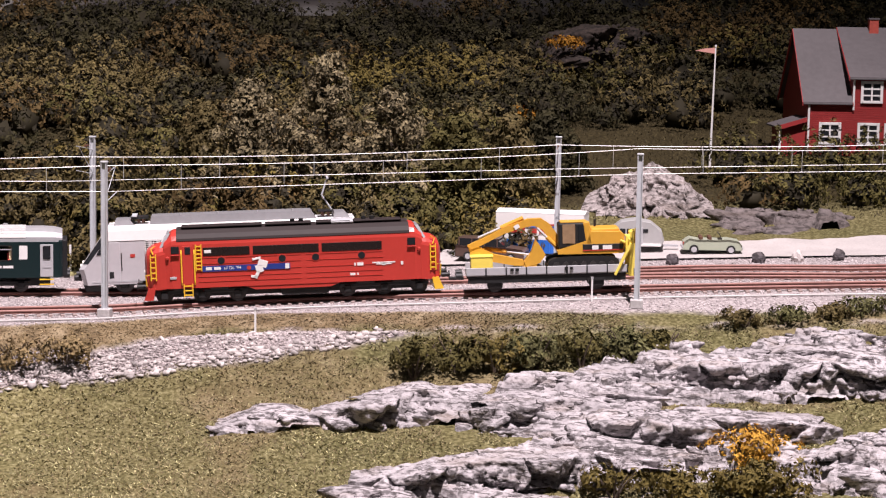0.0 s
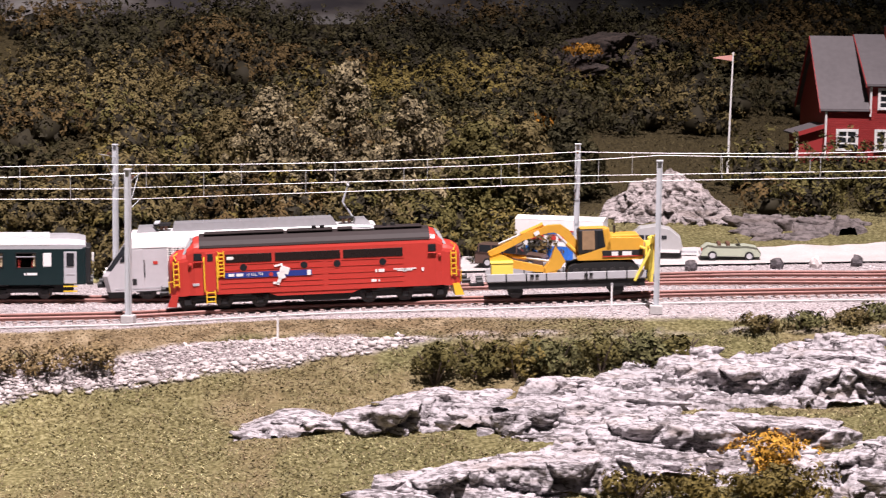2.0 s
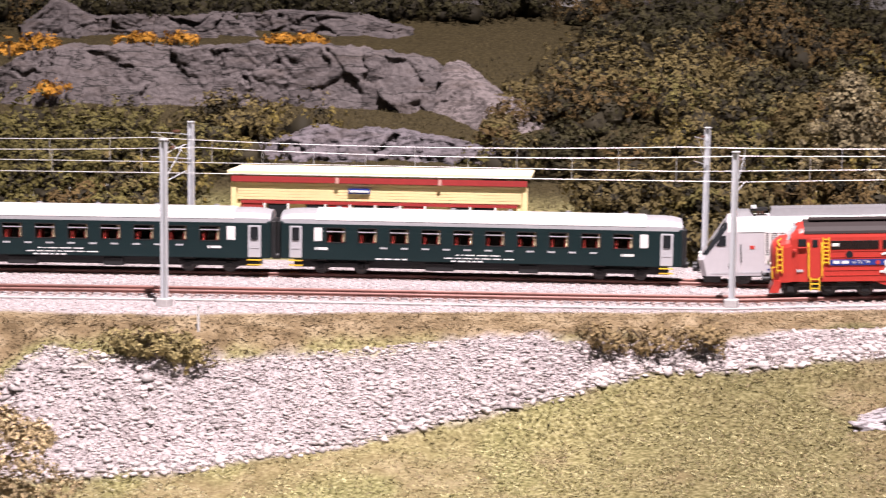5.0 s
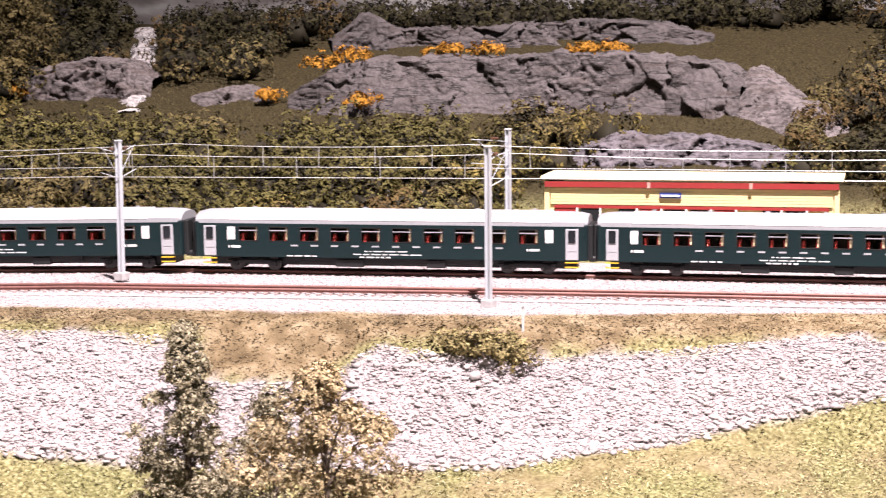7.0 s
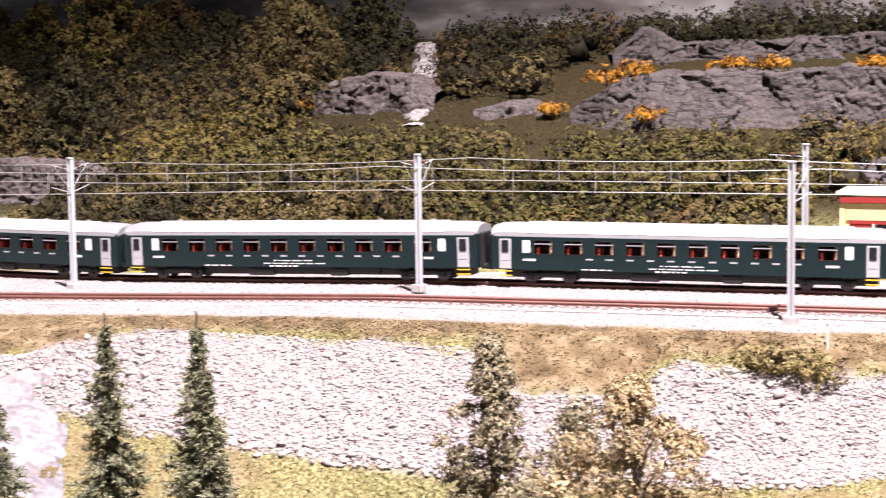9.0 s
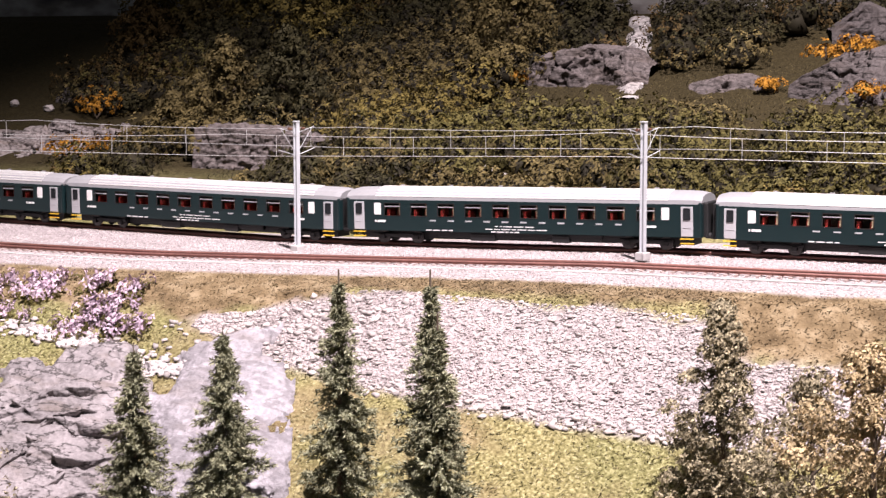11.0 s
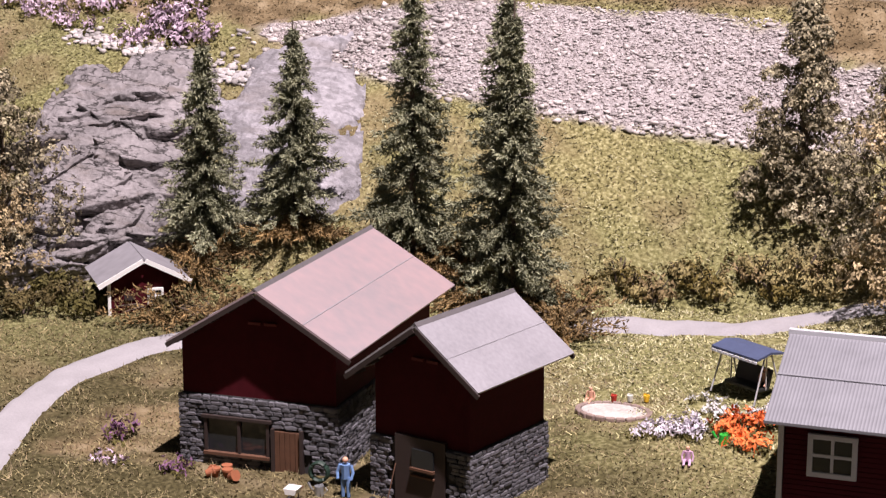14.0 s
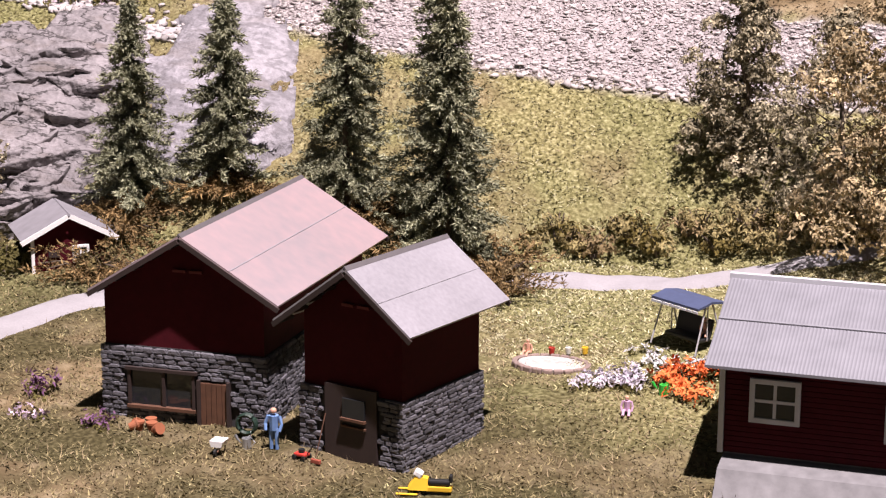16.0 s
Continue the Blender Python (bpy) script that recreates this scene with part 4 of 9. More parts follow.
# ---- trains ----
M_GLASS = mat("tinted glass", (0.02, 0.022, 0.025), 0.08, vary=0.1)
M_CLEAR = mat("pale windscreen", (0.35, 0.36, 0.38), 0.12, vary=0.05)
M_DARKROOF = mat("dark brown roof", (0.02, 0.012, 0.012), 0.7, vary=0.2)
M_BAND = mat("black window band", (0.018, 0.012, 0.012), 0.25, vary=0.1)
M_WHITE = mat("white paint", (0.78, 0.77, 0.76), 0.45, vary=0.04)
M_BLUE = mat("blue paint", (0.02, 0.04, 0.22), 0.4, vary=0.05)
M_BRIGHTBLUE = mat("bright blue paint", (0.02, 0.13, 0.5), 0.4, vary=0.05)
M_STEEL = mat("dull steel wheel", (0.07, 0.065, 0.065), 0.4, 0.6, vary=0.15)
M_AMBER = mat("yellow paint", (0.82, 0.5, 0.04), 0.4, vary=0.05)
M_PALEYEL = mat("pale yellow plastic", (0.85, 0.68, 0.12), 0.45, vary=0.05)
M_LAMP = mat("clear lamp glass", (0.7, 0.7, 0.65), 0.1, vary=0.05)


def cyl(c, r, h, axis="Y", seg=16, r2=None):
    bm = bmesh.new()
    rot = {"Y": Matrix.Rotation(radians(90), 4, "X"), "X": Matrix.Rotation(radians(90), 4, "Y"), "Z": Matrix()}[axis]
    bmesh.ops.create_cone(bm, cap_ends=True, segments=seg, radius1=r, radius2=r if r2 is None else r2, depth=h, matrix=Matrix.Translation(c) @ rot)
    return bm


def bar_words(t, x0, z0, words, h, y, material, gap=0.12):
    """Writing too small to read, as plain bars."""
    x = x0
    for w in words:
        part("lettering", B((x + w / 2, y, z0), (w, 0.02, h)), material, t)
        x += w + gap


def lettering(text, x, y, z, size, material, parent, turn=0.0):
    cu = bpy.data.curves.new("lettering", "FONT")
    cu.body, cu.size, cu.extrude = text, size * K, 0.00004
    tmp = bpy.data.objects.new("lettering", cu)
    scene.collection.objects.link(tmp)
    me = bpy.data.meshes.new_from_object(tmp.evaluated_get(bpy.context.evaluated_depsgraph_get()))
    bpy.data.objects.remove(tmp)
    me.transform(Matrix.Translation((x * K, y * K, z * K)) @ Matrix.Rotation(radians(90), 4, "X"))
    return part("lettering", me, material, parent)


def wheelset(t, x, r=0.5, y=-0.82):
    for s in (y, -y):
        w = part("wheel", cyl((x, s, r), r, 0.14), M_STEEL, t)
        part("hub", cyl((x, s + math.copysign(0.09, s), r), r * 0.35, 0.08, seg=10), M_BLACK, w)


def ladder(t, x, y, z0, z1, w, rungs, material):
    l = part("ladder", B((x - w / 2, y, (z0 + z1) / 2), (0.06, 0.06, z1 - z0)), material, t, "yellow ladder")
    part("rail", B((x + w / 2, y, (z0 + z1) / 2), (0.06, 0.06, z1 - z0)), material, l)
    for k in range(rungs):
        part("rung", B((x, y, z0 + (k + 0.5) * (z1 - z0) / rungs), (w, 0.06, 0.07)), material, l)


def body_ring(x, hw, z0, z1, z2, crown):
    """Half width hw up to z1, curving in to the roof at z2."""
    half = [(hw, z0), (hw, z1), (hw * 0.965, z1 + (z2 - z1) * 0.35), (hw * 0.84, z1 + (z2 - z1) * 0.68), (hw * 0.6, z1 + (z2 - z1) * 0.9), (0.0, z2 + crown)]
    return [(x, -y, z) for y, z in half] + [(x, y, z) for y, z in half[-2::-1]]


# red diesel locomotive; length 17.6 m from x = 0 at its left end
def red_loco(m):
    t = thing("diesel_locomotive", m @ Matrix.Translation((-8.8 * K, 0, 0)), "red diesel locomotive with black roof and yellow ladders", "locomotive")
    W = 1.5
    ring = lambda x, hw, z0, z1, z2, c=0.05: body_ring(x, hw, z0, z1, z2, c)
    part("body", loft([ring(1.25, W * 0.93, 0.95, 3.3, 3.75), ring(1.7, W, 0.95, 3.5, 4.2), ring(2.1, W, 0.95, 3.5, 4.3), ring(15.5, W, 0.95, 3.5, 4.3), ring(15.9, W, 0.95, 3.5, 4.2), ring(16.35, W * 0.93, 0.95, 3.3, 3.75)]), M_RED, t)
    for s, x0 in ((1, 0.0), (-1, 17.6)):
        f = lambda d: x0 + s * d
        secs = [ring(f(0.12), 0.75, 0.95, 2.3, 2.8), ring(f(0.25), 1.1, 0.9, 2.7, 3.15), ring(f(0.6), 1.32, 0.9, 2.85, 3.4), ring(f(1.0), 1.4, 0.9, 2.9, 3.5), ring(f(1.35), 1.43, 0.95, 3.0, 3.5)]
        part("nose", loft(secs if s > 0 else secs[::-1]), M_RED, t)
        bm = loft([[(f(1.0), -1.05, 3.35), (f(1.0), 1.05, 3.35), (f(1.42), 0.95, 4.12), (f(1.42), -0.95, 4.12)], [(f(1.12), -1.15, 3.3), (f(1.12), 1.15, 3.3), (f(1.62), 1.05, 4.1), (f(1.62), -1.05, 4.1)]])
        part("windscreen", bm, M_CLEAR, t, "pale sloping windscreen")
        bm = loft([[(f(0.0), -1.25, 0.28), (f(0.0), 1.25, 0.28), (f(0.3), 1.3, 1.0), (f(0.3), -1.3, 1.0)], [(f(0.55), -1.35, 0.28), (f(0.55), 1.35, 0.28), (f(0.7), 1.38, 1.0), (f(0.7), -1.38, 1.0)]])
        part("plough", bm, M_RED if s > 0 else M_AMBER, t, "" if s > 0 else "yellow snow plough")
        for y in (-0.85, 0.85):
            b = part("buffer", cyl((f(-0.12), y, 1.06), 0.14, 0.45, "X"), M_BLACK, t)
            part("buffer_head", cyl((f(-0.36), y, 1.06), 0.24, 0.06, "X"), M_BLACK, b)
            part("headlight", cyl((f(0.13), y * 0.7, 1.9), 0.15, 0.12, "X"), M_LAMP, t, "round clear headlight")
        part("top_headlight", cyl((f(0.3), 0, 2.85), 0.17, 0.25, "X"), M_LAMP, t)
        ladder(t, f(0.62), -1.42, 1.45, 3.0, 0.3, 5, M_AMBER)
        bm = bmesh.new()
        tube(bm, [(f(0.62), -1.36, 3.0), (f(0.5), -1.25, 3.3), (f(0.75), -1.2, 3.45)], 0.04, 0.04, 6)
        part("handrail", bm, M_AMBER, t, "thin yellow handrail")
        bm = bmesh.new()
        tube(bm, [(f(0.2), -1.15, 1.1), (f(0.15), -1.25, 1.75), (f(0.4), -1.35, 1.8)], 0.04, 0.04, 6)
        part("handrail", bm, M_AMBER, t, "thin yellow handrail")
        xw = f(1.9)
        part("cab_window", B((xw, -W - 0.005, 3.2), (0.48, 0.06, 0.44), 0.04), M_GLASS, t)
        part("window_hood", B((xw, -W - 0.06, 2.92), (0.5, 0.16, 0.05), 0.02), M_RED, t)
        part("lamp_box", B((f(1.45), -W + 0.02, 2.75), (0.2, 0.2, 0.2), 0.05), M_RED, t)
    # doors, handrails, long ladder
    part("door", B((2.62, -W - 0.01, 2.3), (0.62, 0.05, 2.3), 0.03), M_RED, t)
    part("door_window", B((2.62, -W - 0.03, 3.15), (0.34, 0.05, 0.45), 0.03), M_GLASS, t)
    for x in (2.25, 3.0):
        bm = bmesh.new()
        tube(bm, [(x, -W - 0.02, 1.15), (x, -W - 0.12, 1.3), (x, -W - 0.12, 3.0), (x, -W - 0.02, 3.2)], 0.045, 0.045, 6)
        part("handrail", bm, M_AMBER, t, "thin yellow handrail")
    ladder(t, 3.25, -W - 0.06, 1.95, 3.5, 0.32, 7, M_AMBER)
    ladder(t, 2.6, -W - 0.02, 0.42, 1.22, 0.5, 3, M_AMBER)
    # long window band and portholes
    for a, b in ((3.5, 6.22), (6.4, 10.25), (10.42, 13.95)):
        part("grille", B(((a + b) / 2, -W - 0.005, 3.05), (b - a, 0.05, 0.5), 0.02), M_BAND, t, "long black ventilation grille")
    part("white_plate", B((3.78, -W - 0.035, 3.06), (0.4, 0.03, 0.18), 0.02), M_WHITE, t)
    for x in (4.55, 8.1, 10.05, 12.75):
        p = part("porthole", cyl((x, -W - 0.01, 2.5), 0.21, 0.05, seg=20), M_GLASS, t, "round dark porthole")
        part("rim", cyl((x, -W - 0.0, 2.5), 0.26, 0.05, seg=20), M_RED, p)
    for z in (1.3, 1.6, 1.95, 2.35, 2.7):
        for a, b in ((3.2, 9.2), (9.5, 14.0)):
            part("rib", B(((a + b) / 2, -W - 0.008, z), (b - a, 0.03, 0.035)), M_RED, t)
    part("banner", B((6.0, -W - 0.028, 2.05), (5.1, 0.02, 0.34)), M_BLUE, t, "blue banner with white lettering")
    bar_words(t, 3.65, 2.06, (0.35,), 0.17, -W - 0.045, M_WHITE)
    lettering("til OL '94", 4.7, -W - 0.05, 1.98, 0.26, M_WHITE, t)
    bar_words(t, 4.12, 2.06, (0.4,), 0.17, -W - 0.045, M_WHITE)
    part("red_mark", cyl((6.15, -W - 0.045, 2.03), 0.13, 0.02, seg=10), M_RED, t)
    bm = bmesh.new()
    for c, s, a in (((6.95, 0, 2.25), (0.55, 0.03, 0.42), 20), ((6.75, 0, 1.95), (0.42, 0.03, 0.45), -15), ((6.6, 0, 1.6), (0.2, 0.03, 0.45), 25), ((6.45, 0, 1.5), (0.4, 0.03, 0.13), 0), ((6.6, 0, 2.55), (0.5, 0.03, 0.13), -12)):
        box(bm, (c[0], -W - 0.045, c[2]), s, 0.01, Matrix.Rotation(radians(a), 4, "Y"))
    part("white_emblem", bm, M_WHITE, t, "white painted emblem")
    part("white_emblem", B((8.38, -W - 0.045, 2.05), (0.24, 0.02, 0.3)), M_WHITE, t)
    bar_words(t, 12.3, 1.98, (0.1, 0.36), 0.18, -W - 0.02, M_WHITE, 0.08)
    bm = bmesh.new()
    for x, w, z in ((13.75, 0.75, 2.03), (13.85, 0.5, 1.94), (14.05, 0.22, 1.9), (14.35, 0.75, 2.03), (14.25, 0.5, 1.94)):
        box(bm, (x, -W - 0.02, z), (w, 0.02, 0.07))
    part("white_emblem", bm, M_WHITE, t, "white winged emblem")
    bar_words(t, 15.05, 1.95, (0.14,), 0.22, -W - 0.02, M_WHITE)
    bar_words(t, 12.05, 1.4, (0.3, 0.08), 0.14, -W - 0.02, M_WHITE)
    part("number_plate", B((1.75, -W - 0.02, 1.58), (0.38, 0.04, 0.16), 0.02), M_GREY, t, "small grey plate")
    # roof
    part("roof", loft([[(x, -1.49, 3.72), (x, -1.46, 3.86), (x, -1.28, 4.11), (x, -0.92, 4.3), (x, 0, 4.42), (x, 0.92, 4.3), (x, 1.28, 4.11), (x, 1.46, 3.86), (x, 1.49, 3.72), (x, 0, 3.7)] for x in (2.0, 15.6)]), M_DARKROOF, t, "dark brown roof")
    for a, b in ((2.3, 7.0), (7.2, 9.9), (10.2, 12.2), (12.4, 15.2)):
        part("roof_hatch", B(((a + b) / 2, -0.3, 4.46), (b - a, 1.1, 0.1), 0.03), M_DARKROOF, t)
    part("roof_hatch", B((11.7, -0.65, 4.5), (1.3, 0.5, 0.12), 0.02, Matrix.Rotation(radians(25), 4, "X")), M_GREY, t, "pale grey roof hatch")
    for x in (8.8, 9.3, 13.0, 13.5):
        part("exhaust", cyl((x, -0.3, 4.58), 0.14, 0.2, "Z", 10), M_BLACK, t)
    # skirt and bogies
    part("skirt", loft([[(x, y, z) for y, z in ((-1.46, lo), (-1.46, 1.0), (1.46, 1.0), (1.46, lo))] for x, lo in ((5.9, 0.95), (6.5, 0.72), (10.9, 0.72), (11.5, 0.95))]), M_RED, t)
    part("fuel_tank", B((9.4, 0, 0.55), (2.8, 2.6, 0.5), 0.1), M_BLACK, t)
    part("underframe", B((8.8, 0.1, 0.7), (15.0, 1.9, 0.66)), M_BLACK, t)
    for c in (3.35, 14.05):
        b = part("bogie", B((c, -1.1, 0.72), (5.3, 0.2, 0.26), 0.05), M_BLACK, t)
        part("bogie_beam", B((c, 1.1, 0.72), (5.3, 0.2, 0.26), 0.05), M_BLACK, b)
        for d in (-2.15, 0, 2.1):
            wheelset(t, c + d)
            part("axle_box", B((c + d, -1.18, 0.52), (0.42, 0.26, 0.42), 0.06), M_BLACK, b)
        for d in (-1.1, 1.05):
            part("spring", B((c + d, -1.2, 0.9), (1.1, 0.16, 0.2), 0.05), M_BLACK, b)
    return t


# flat wagon, 9.9 m
def flat_wagon(m):
    t = thing("flat_wagon", m @ Matrix.Translation((-4.95 * K, 0, 0)), "black flat wagon with low pale grey side boards", "wagon")
    part("deck", B((4.95, 0, 1.12), (9.5, 2.7, 0.16)), mat("grey plank deck", (0.3, 0.29, 0.28), 0.8, scale=300, vary=0.25), t)
    for k in range(8):
        a = 0.2 + k * 1.19
        for y in (-1.4, 1.4):
            part("side_board", B((a + 0.58, y, 1.32), (1.14, 0.09, 0.46), 0.03), M_GREY, t, "pale grey side board")
            part("stanchion", B((a + 1.17, y * 1.02, 1.28), (0.07, 0.12, 0.5)), M_BLACK, t)
    for x in (2.9, 3.2, 6.1, 6.4):
        part("latch", B((x, -1.48, 1.4), (0.2, 0.08, 0.16)), M_BLACK, t)
    part("solebar", B((4.95, -1.25, 0.82), (9.3, 0.14, 0.4)), M_BLACK, t)
    part("solebar", B((4.95, 1.25, 0.82), (9.3, 0.14, 0.4)), M_BLACK, t)
    for x in (1.9, 7.9):
        wheelset(t, x, 0.46)
        part("axle_guard", B((x, -1.15, 0.55), (0.9, 0.14, 0.5), 0.08), M_BLACK, t)
    for x in (-0.2, 10.1):
        for y in (-0.85, 0.85):
            part("buffer", cyl((x, y, 1.02), 0.2, 0.4, "X"), M_BLACK, t)
    part("coupling", B((-0.35, 0, 0.8), (0.9, 0.25, 0.2), 0.05), M_BLACK, t)
    return t


def wagon_load(m):
    M = m @ Matrix.Translation((-4.95 * K, 0, 1.2 * K))
    t = thing("excavator", M, "yellow tracked excavator with folded arm on the wagon", "excavator")
    for y in (-0.95, 0.95):
        ring = [(7.15 + 2.1 * math.copysign(abs(math.cos(a)) ** 0.6, math.cos(a)), 0.45 + 0.42 * math.copysign(abs(math.sin(a)) ** 0.8, math.sin(a))) for a in [6.2832 * k / 20 for k in range(20)]]
        tr = part("crawler_track", loft([[(x, y - 0.3, z) for x, z in ring], [(x, y + 0.3, z) for x, z in ring]]), M_BLACK, t, "black crawler track")
        for k in range(7):
            part("road_wheel", cyl((5.55 + k * 0.54, y - 0.32, 0.36), 0.2, 0.06, seg=10), M_STEEL, tr)
    part("undercarriage", B((7.15, 0, 0.6), (2.4, 1.4, 0.4), 0.1), M_BLACK, t)
    part("turntable", cyl((7.15, 0, 0.92), 0.7, 0.2, "Z", 20), M_BLACK, t)
    part("house", loft([[(5.65, y, 1.0), (9.45, y, 0.98), (9.6, y, 1.5), (9.55, y, 2.1), (9.3, y, 2.25), (7.6, y, 2.3), (7.4, y, 1.8), (6.6, y, 1.55), (5.6, y, 1.25)] for y in (-1.25, 1.25)]), M_YELLOW, t)
    part("engine_cover", B((8.5, 0.2, 2.32), (1.7, 1.7, 0.2), 0.08), M_YELLOW, t)
    part("exhaust", cyl((8.0, 0.5, 2.6), 0.08, 0.5, "Z", 10), M_BLACK, t)
    part("stripe", B((8.3, -1.265, 1.36), (2.4, 0.04, 0.4), 0.02), M_BLACK, t, "black side stripe")
    part("red_line", B((8.3, -1.28, 1.2), (2.4, 0.04, 0.06)), M_RED, t)
    bar_words(t, 7.65, 1.36, (0.38, 0.55), 0.24, -1.29, M_WHITE, 0.25)
    c = part("cab", B((6.55, -0.7, 2.1), (1.75, 1.05, 1.5), 0.1), M_BLACK, t, "dark framed cab")
    part("cab_roof", B((6.6, -0.7, 2.88), (1.6, 1.0, 0.1), 0.04), M_YELLOW, c)
    part("side_window", B((6.3, -1.235, 2.2), (0.75, 0.03, 1.15), 0.03), mat("amber tinted window", (0.3, 0.2, 0.12), 0.12, vary=0.2), c)
    part("rear_window", B((7.0, -1.235, 2.25), (0.32, 0.03, 0.95), 0.03), M_GLASS, c)
    part("cab_pillar", B((7.42, -1.0, 2.2), (0.4, 0.5, 1.4), 0.08, Matrix.Rotation(radians(-8), 4, "Y")), M_YELLOW, c)

    def limb(name, pts, w, material=M_YELLOW):
        return part(name, loft([[(x, y, z) for x, z in pts] for y in (-w, w)]), material, t)
    limb("boom", [(5.76, 2.0), (5.25, 2.71), (4.75, 3.06), (4.0, 3.04), (2.63, 2.63), (1.44, 2.03), (0.36, 1.55), (0.5, 1.32), (1.1, 1.5), (2.54, 2.2), (3.81, 2.55), (4.32, 2.62), (4.83, 2.36), (5.5, 1.3), (5.8, 1.35)], 0.24)
    limb("stick", [(0.34, 1.53), (0.55, 0.95), (0.8, 0.72), (3.14, 0.28), (3.8, 0.25), (3.64, 0.6), (1.95, 0.98), (1.15, 1.4), (0.6, 1.6)], 0.18)
    limb("bucket", [(4.4, 1.8), (4.75, 1.3), (4.97, 0.9), (4.63, 0.42), (3.8, 0.2), (3.7, 0.5), (4.1, 1.0)], 0.42)
    limb("bucket_teeth", [(3.62, 0.14), (3.7, 0.3), (4.5, 0.4), (4.4, 0.2)], 0.4)
    for p, q in (((5.6, -0.4, 1.4), (4.5, -0.4, 2.5)), ((3.7, 0, 3.1), (1.0, 0, 1.98)), ((1.3, 0.3, 1.3), (4.0, 0.3, 0.85))):
        bm = bmesh.new()
        tube(bm, [p, tuple((a + b) / 2 for a, b in zip(p, q))], 0.13, 0.13, 8)
        cy = part("cylinder", bm, M_YELLOW, t)
        bm = bmesh.new()
        tube(bm, [tuple((a + b) / 2 for a, b in zip(p, q)), q], 0.07, 0.07, 8)
        part("piston", bm, M_MAST, cy, "bare steel piston rod")
    part("decal", B((3.3, -0.29, 2.6), (0.32, 0.02, 0.24), 0.0, Matrix.Rotation(radians(-30), 4, "Y")), M_WHITE, t)
    b = thing("toolbox", M, "pale yellow box at the wagon end", "box")
    part("bin", B((1.15, -0.3, 0.48), (1.3, 1.7, 0.94), 0.05), M_PALEYEL, b)
    part("lid", B((1.15, -0.3, 0.97), (1.36, 1.76, 0.08), 0.02), M_PALEYEL, b)
    for k, (x, y, z, a, l) in enumerate(((9.75, -1.0, 0.85, 2, 2.3), (10.1, -0.4, 1.0, -4, 2.4), (9.95, -1.2, 0.7, 1, 2.2), (10.35, 0.4, 1.1, 3, 2.1), (9.45, -1.45, 0.65, 28, 2.1), (10.5, 0.0, 1.5, 4, 1.5))):
        s = thing("loading_ramp", M, "pale yellow upright ramp plank at the wagon end", "ramp", "ramp planks")
        part("plank", B((x, y, z), (0.26 if k != 4 else 0.14, 0.4, l), 0.04, Matrix.Rotation(radians(a), 4, "Y")), M_PALEYEL, s)
        part("hook", B((x, y, z + l * 0.5), (0.32, 0.3, 0.12), 0.03, Matrix.Rotation(radians(a), 4, "Y")), M_PALEYEL, s)


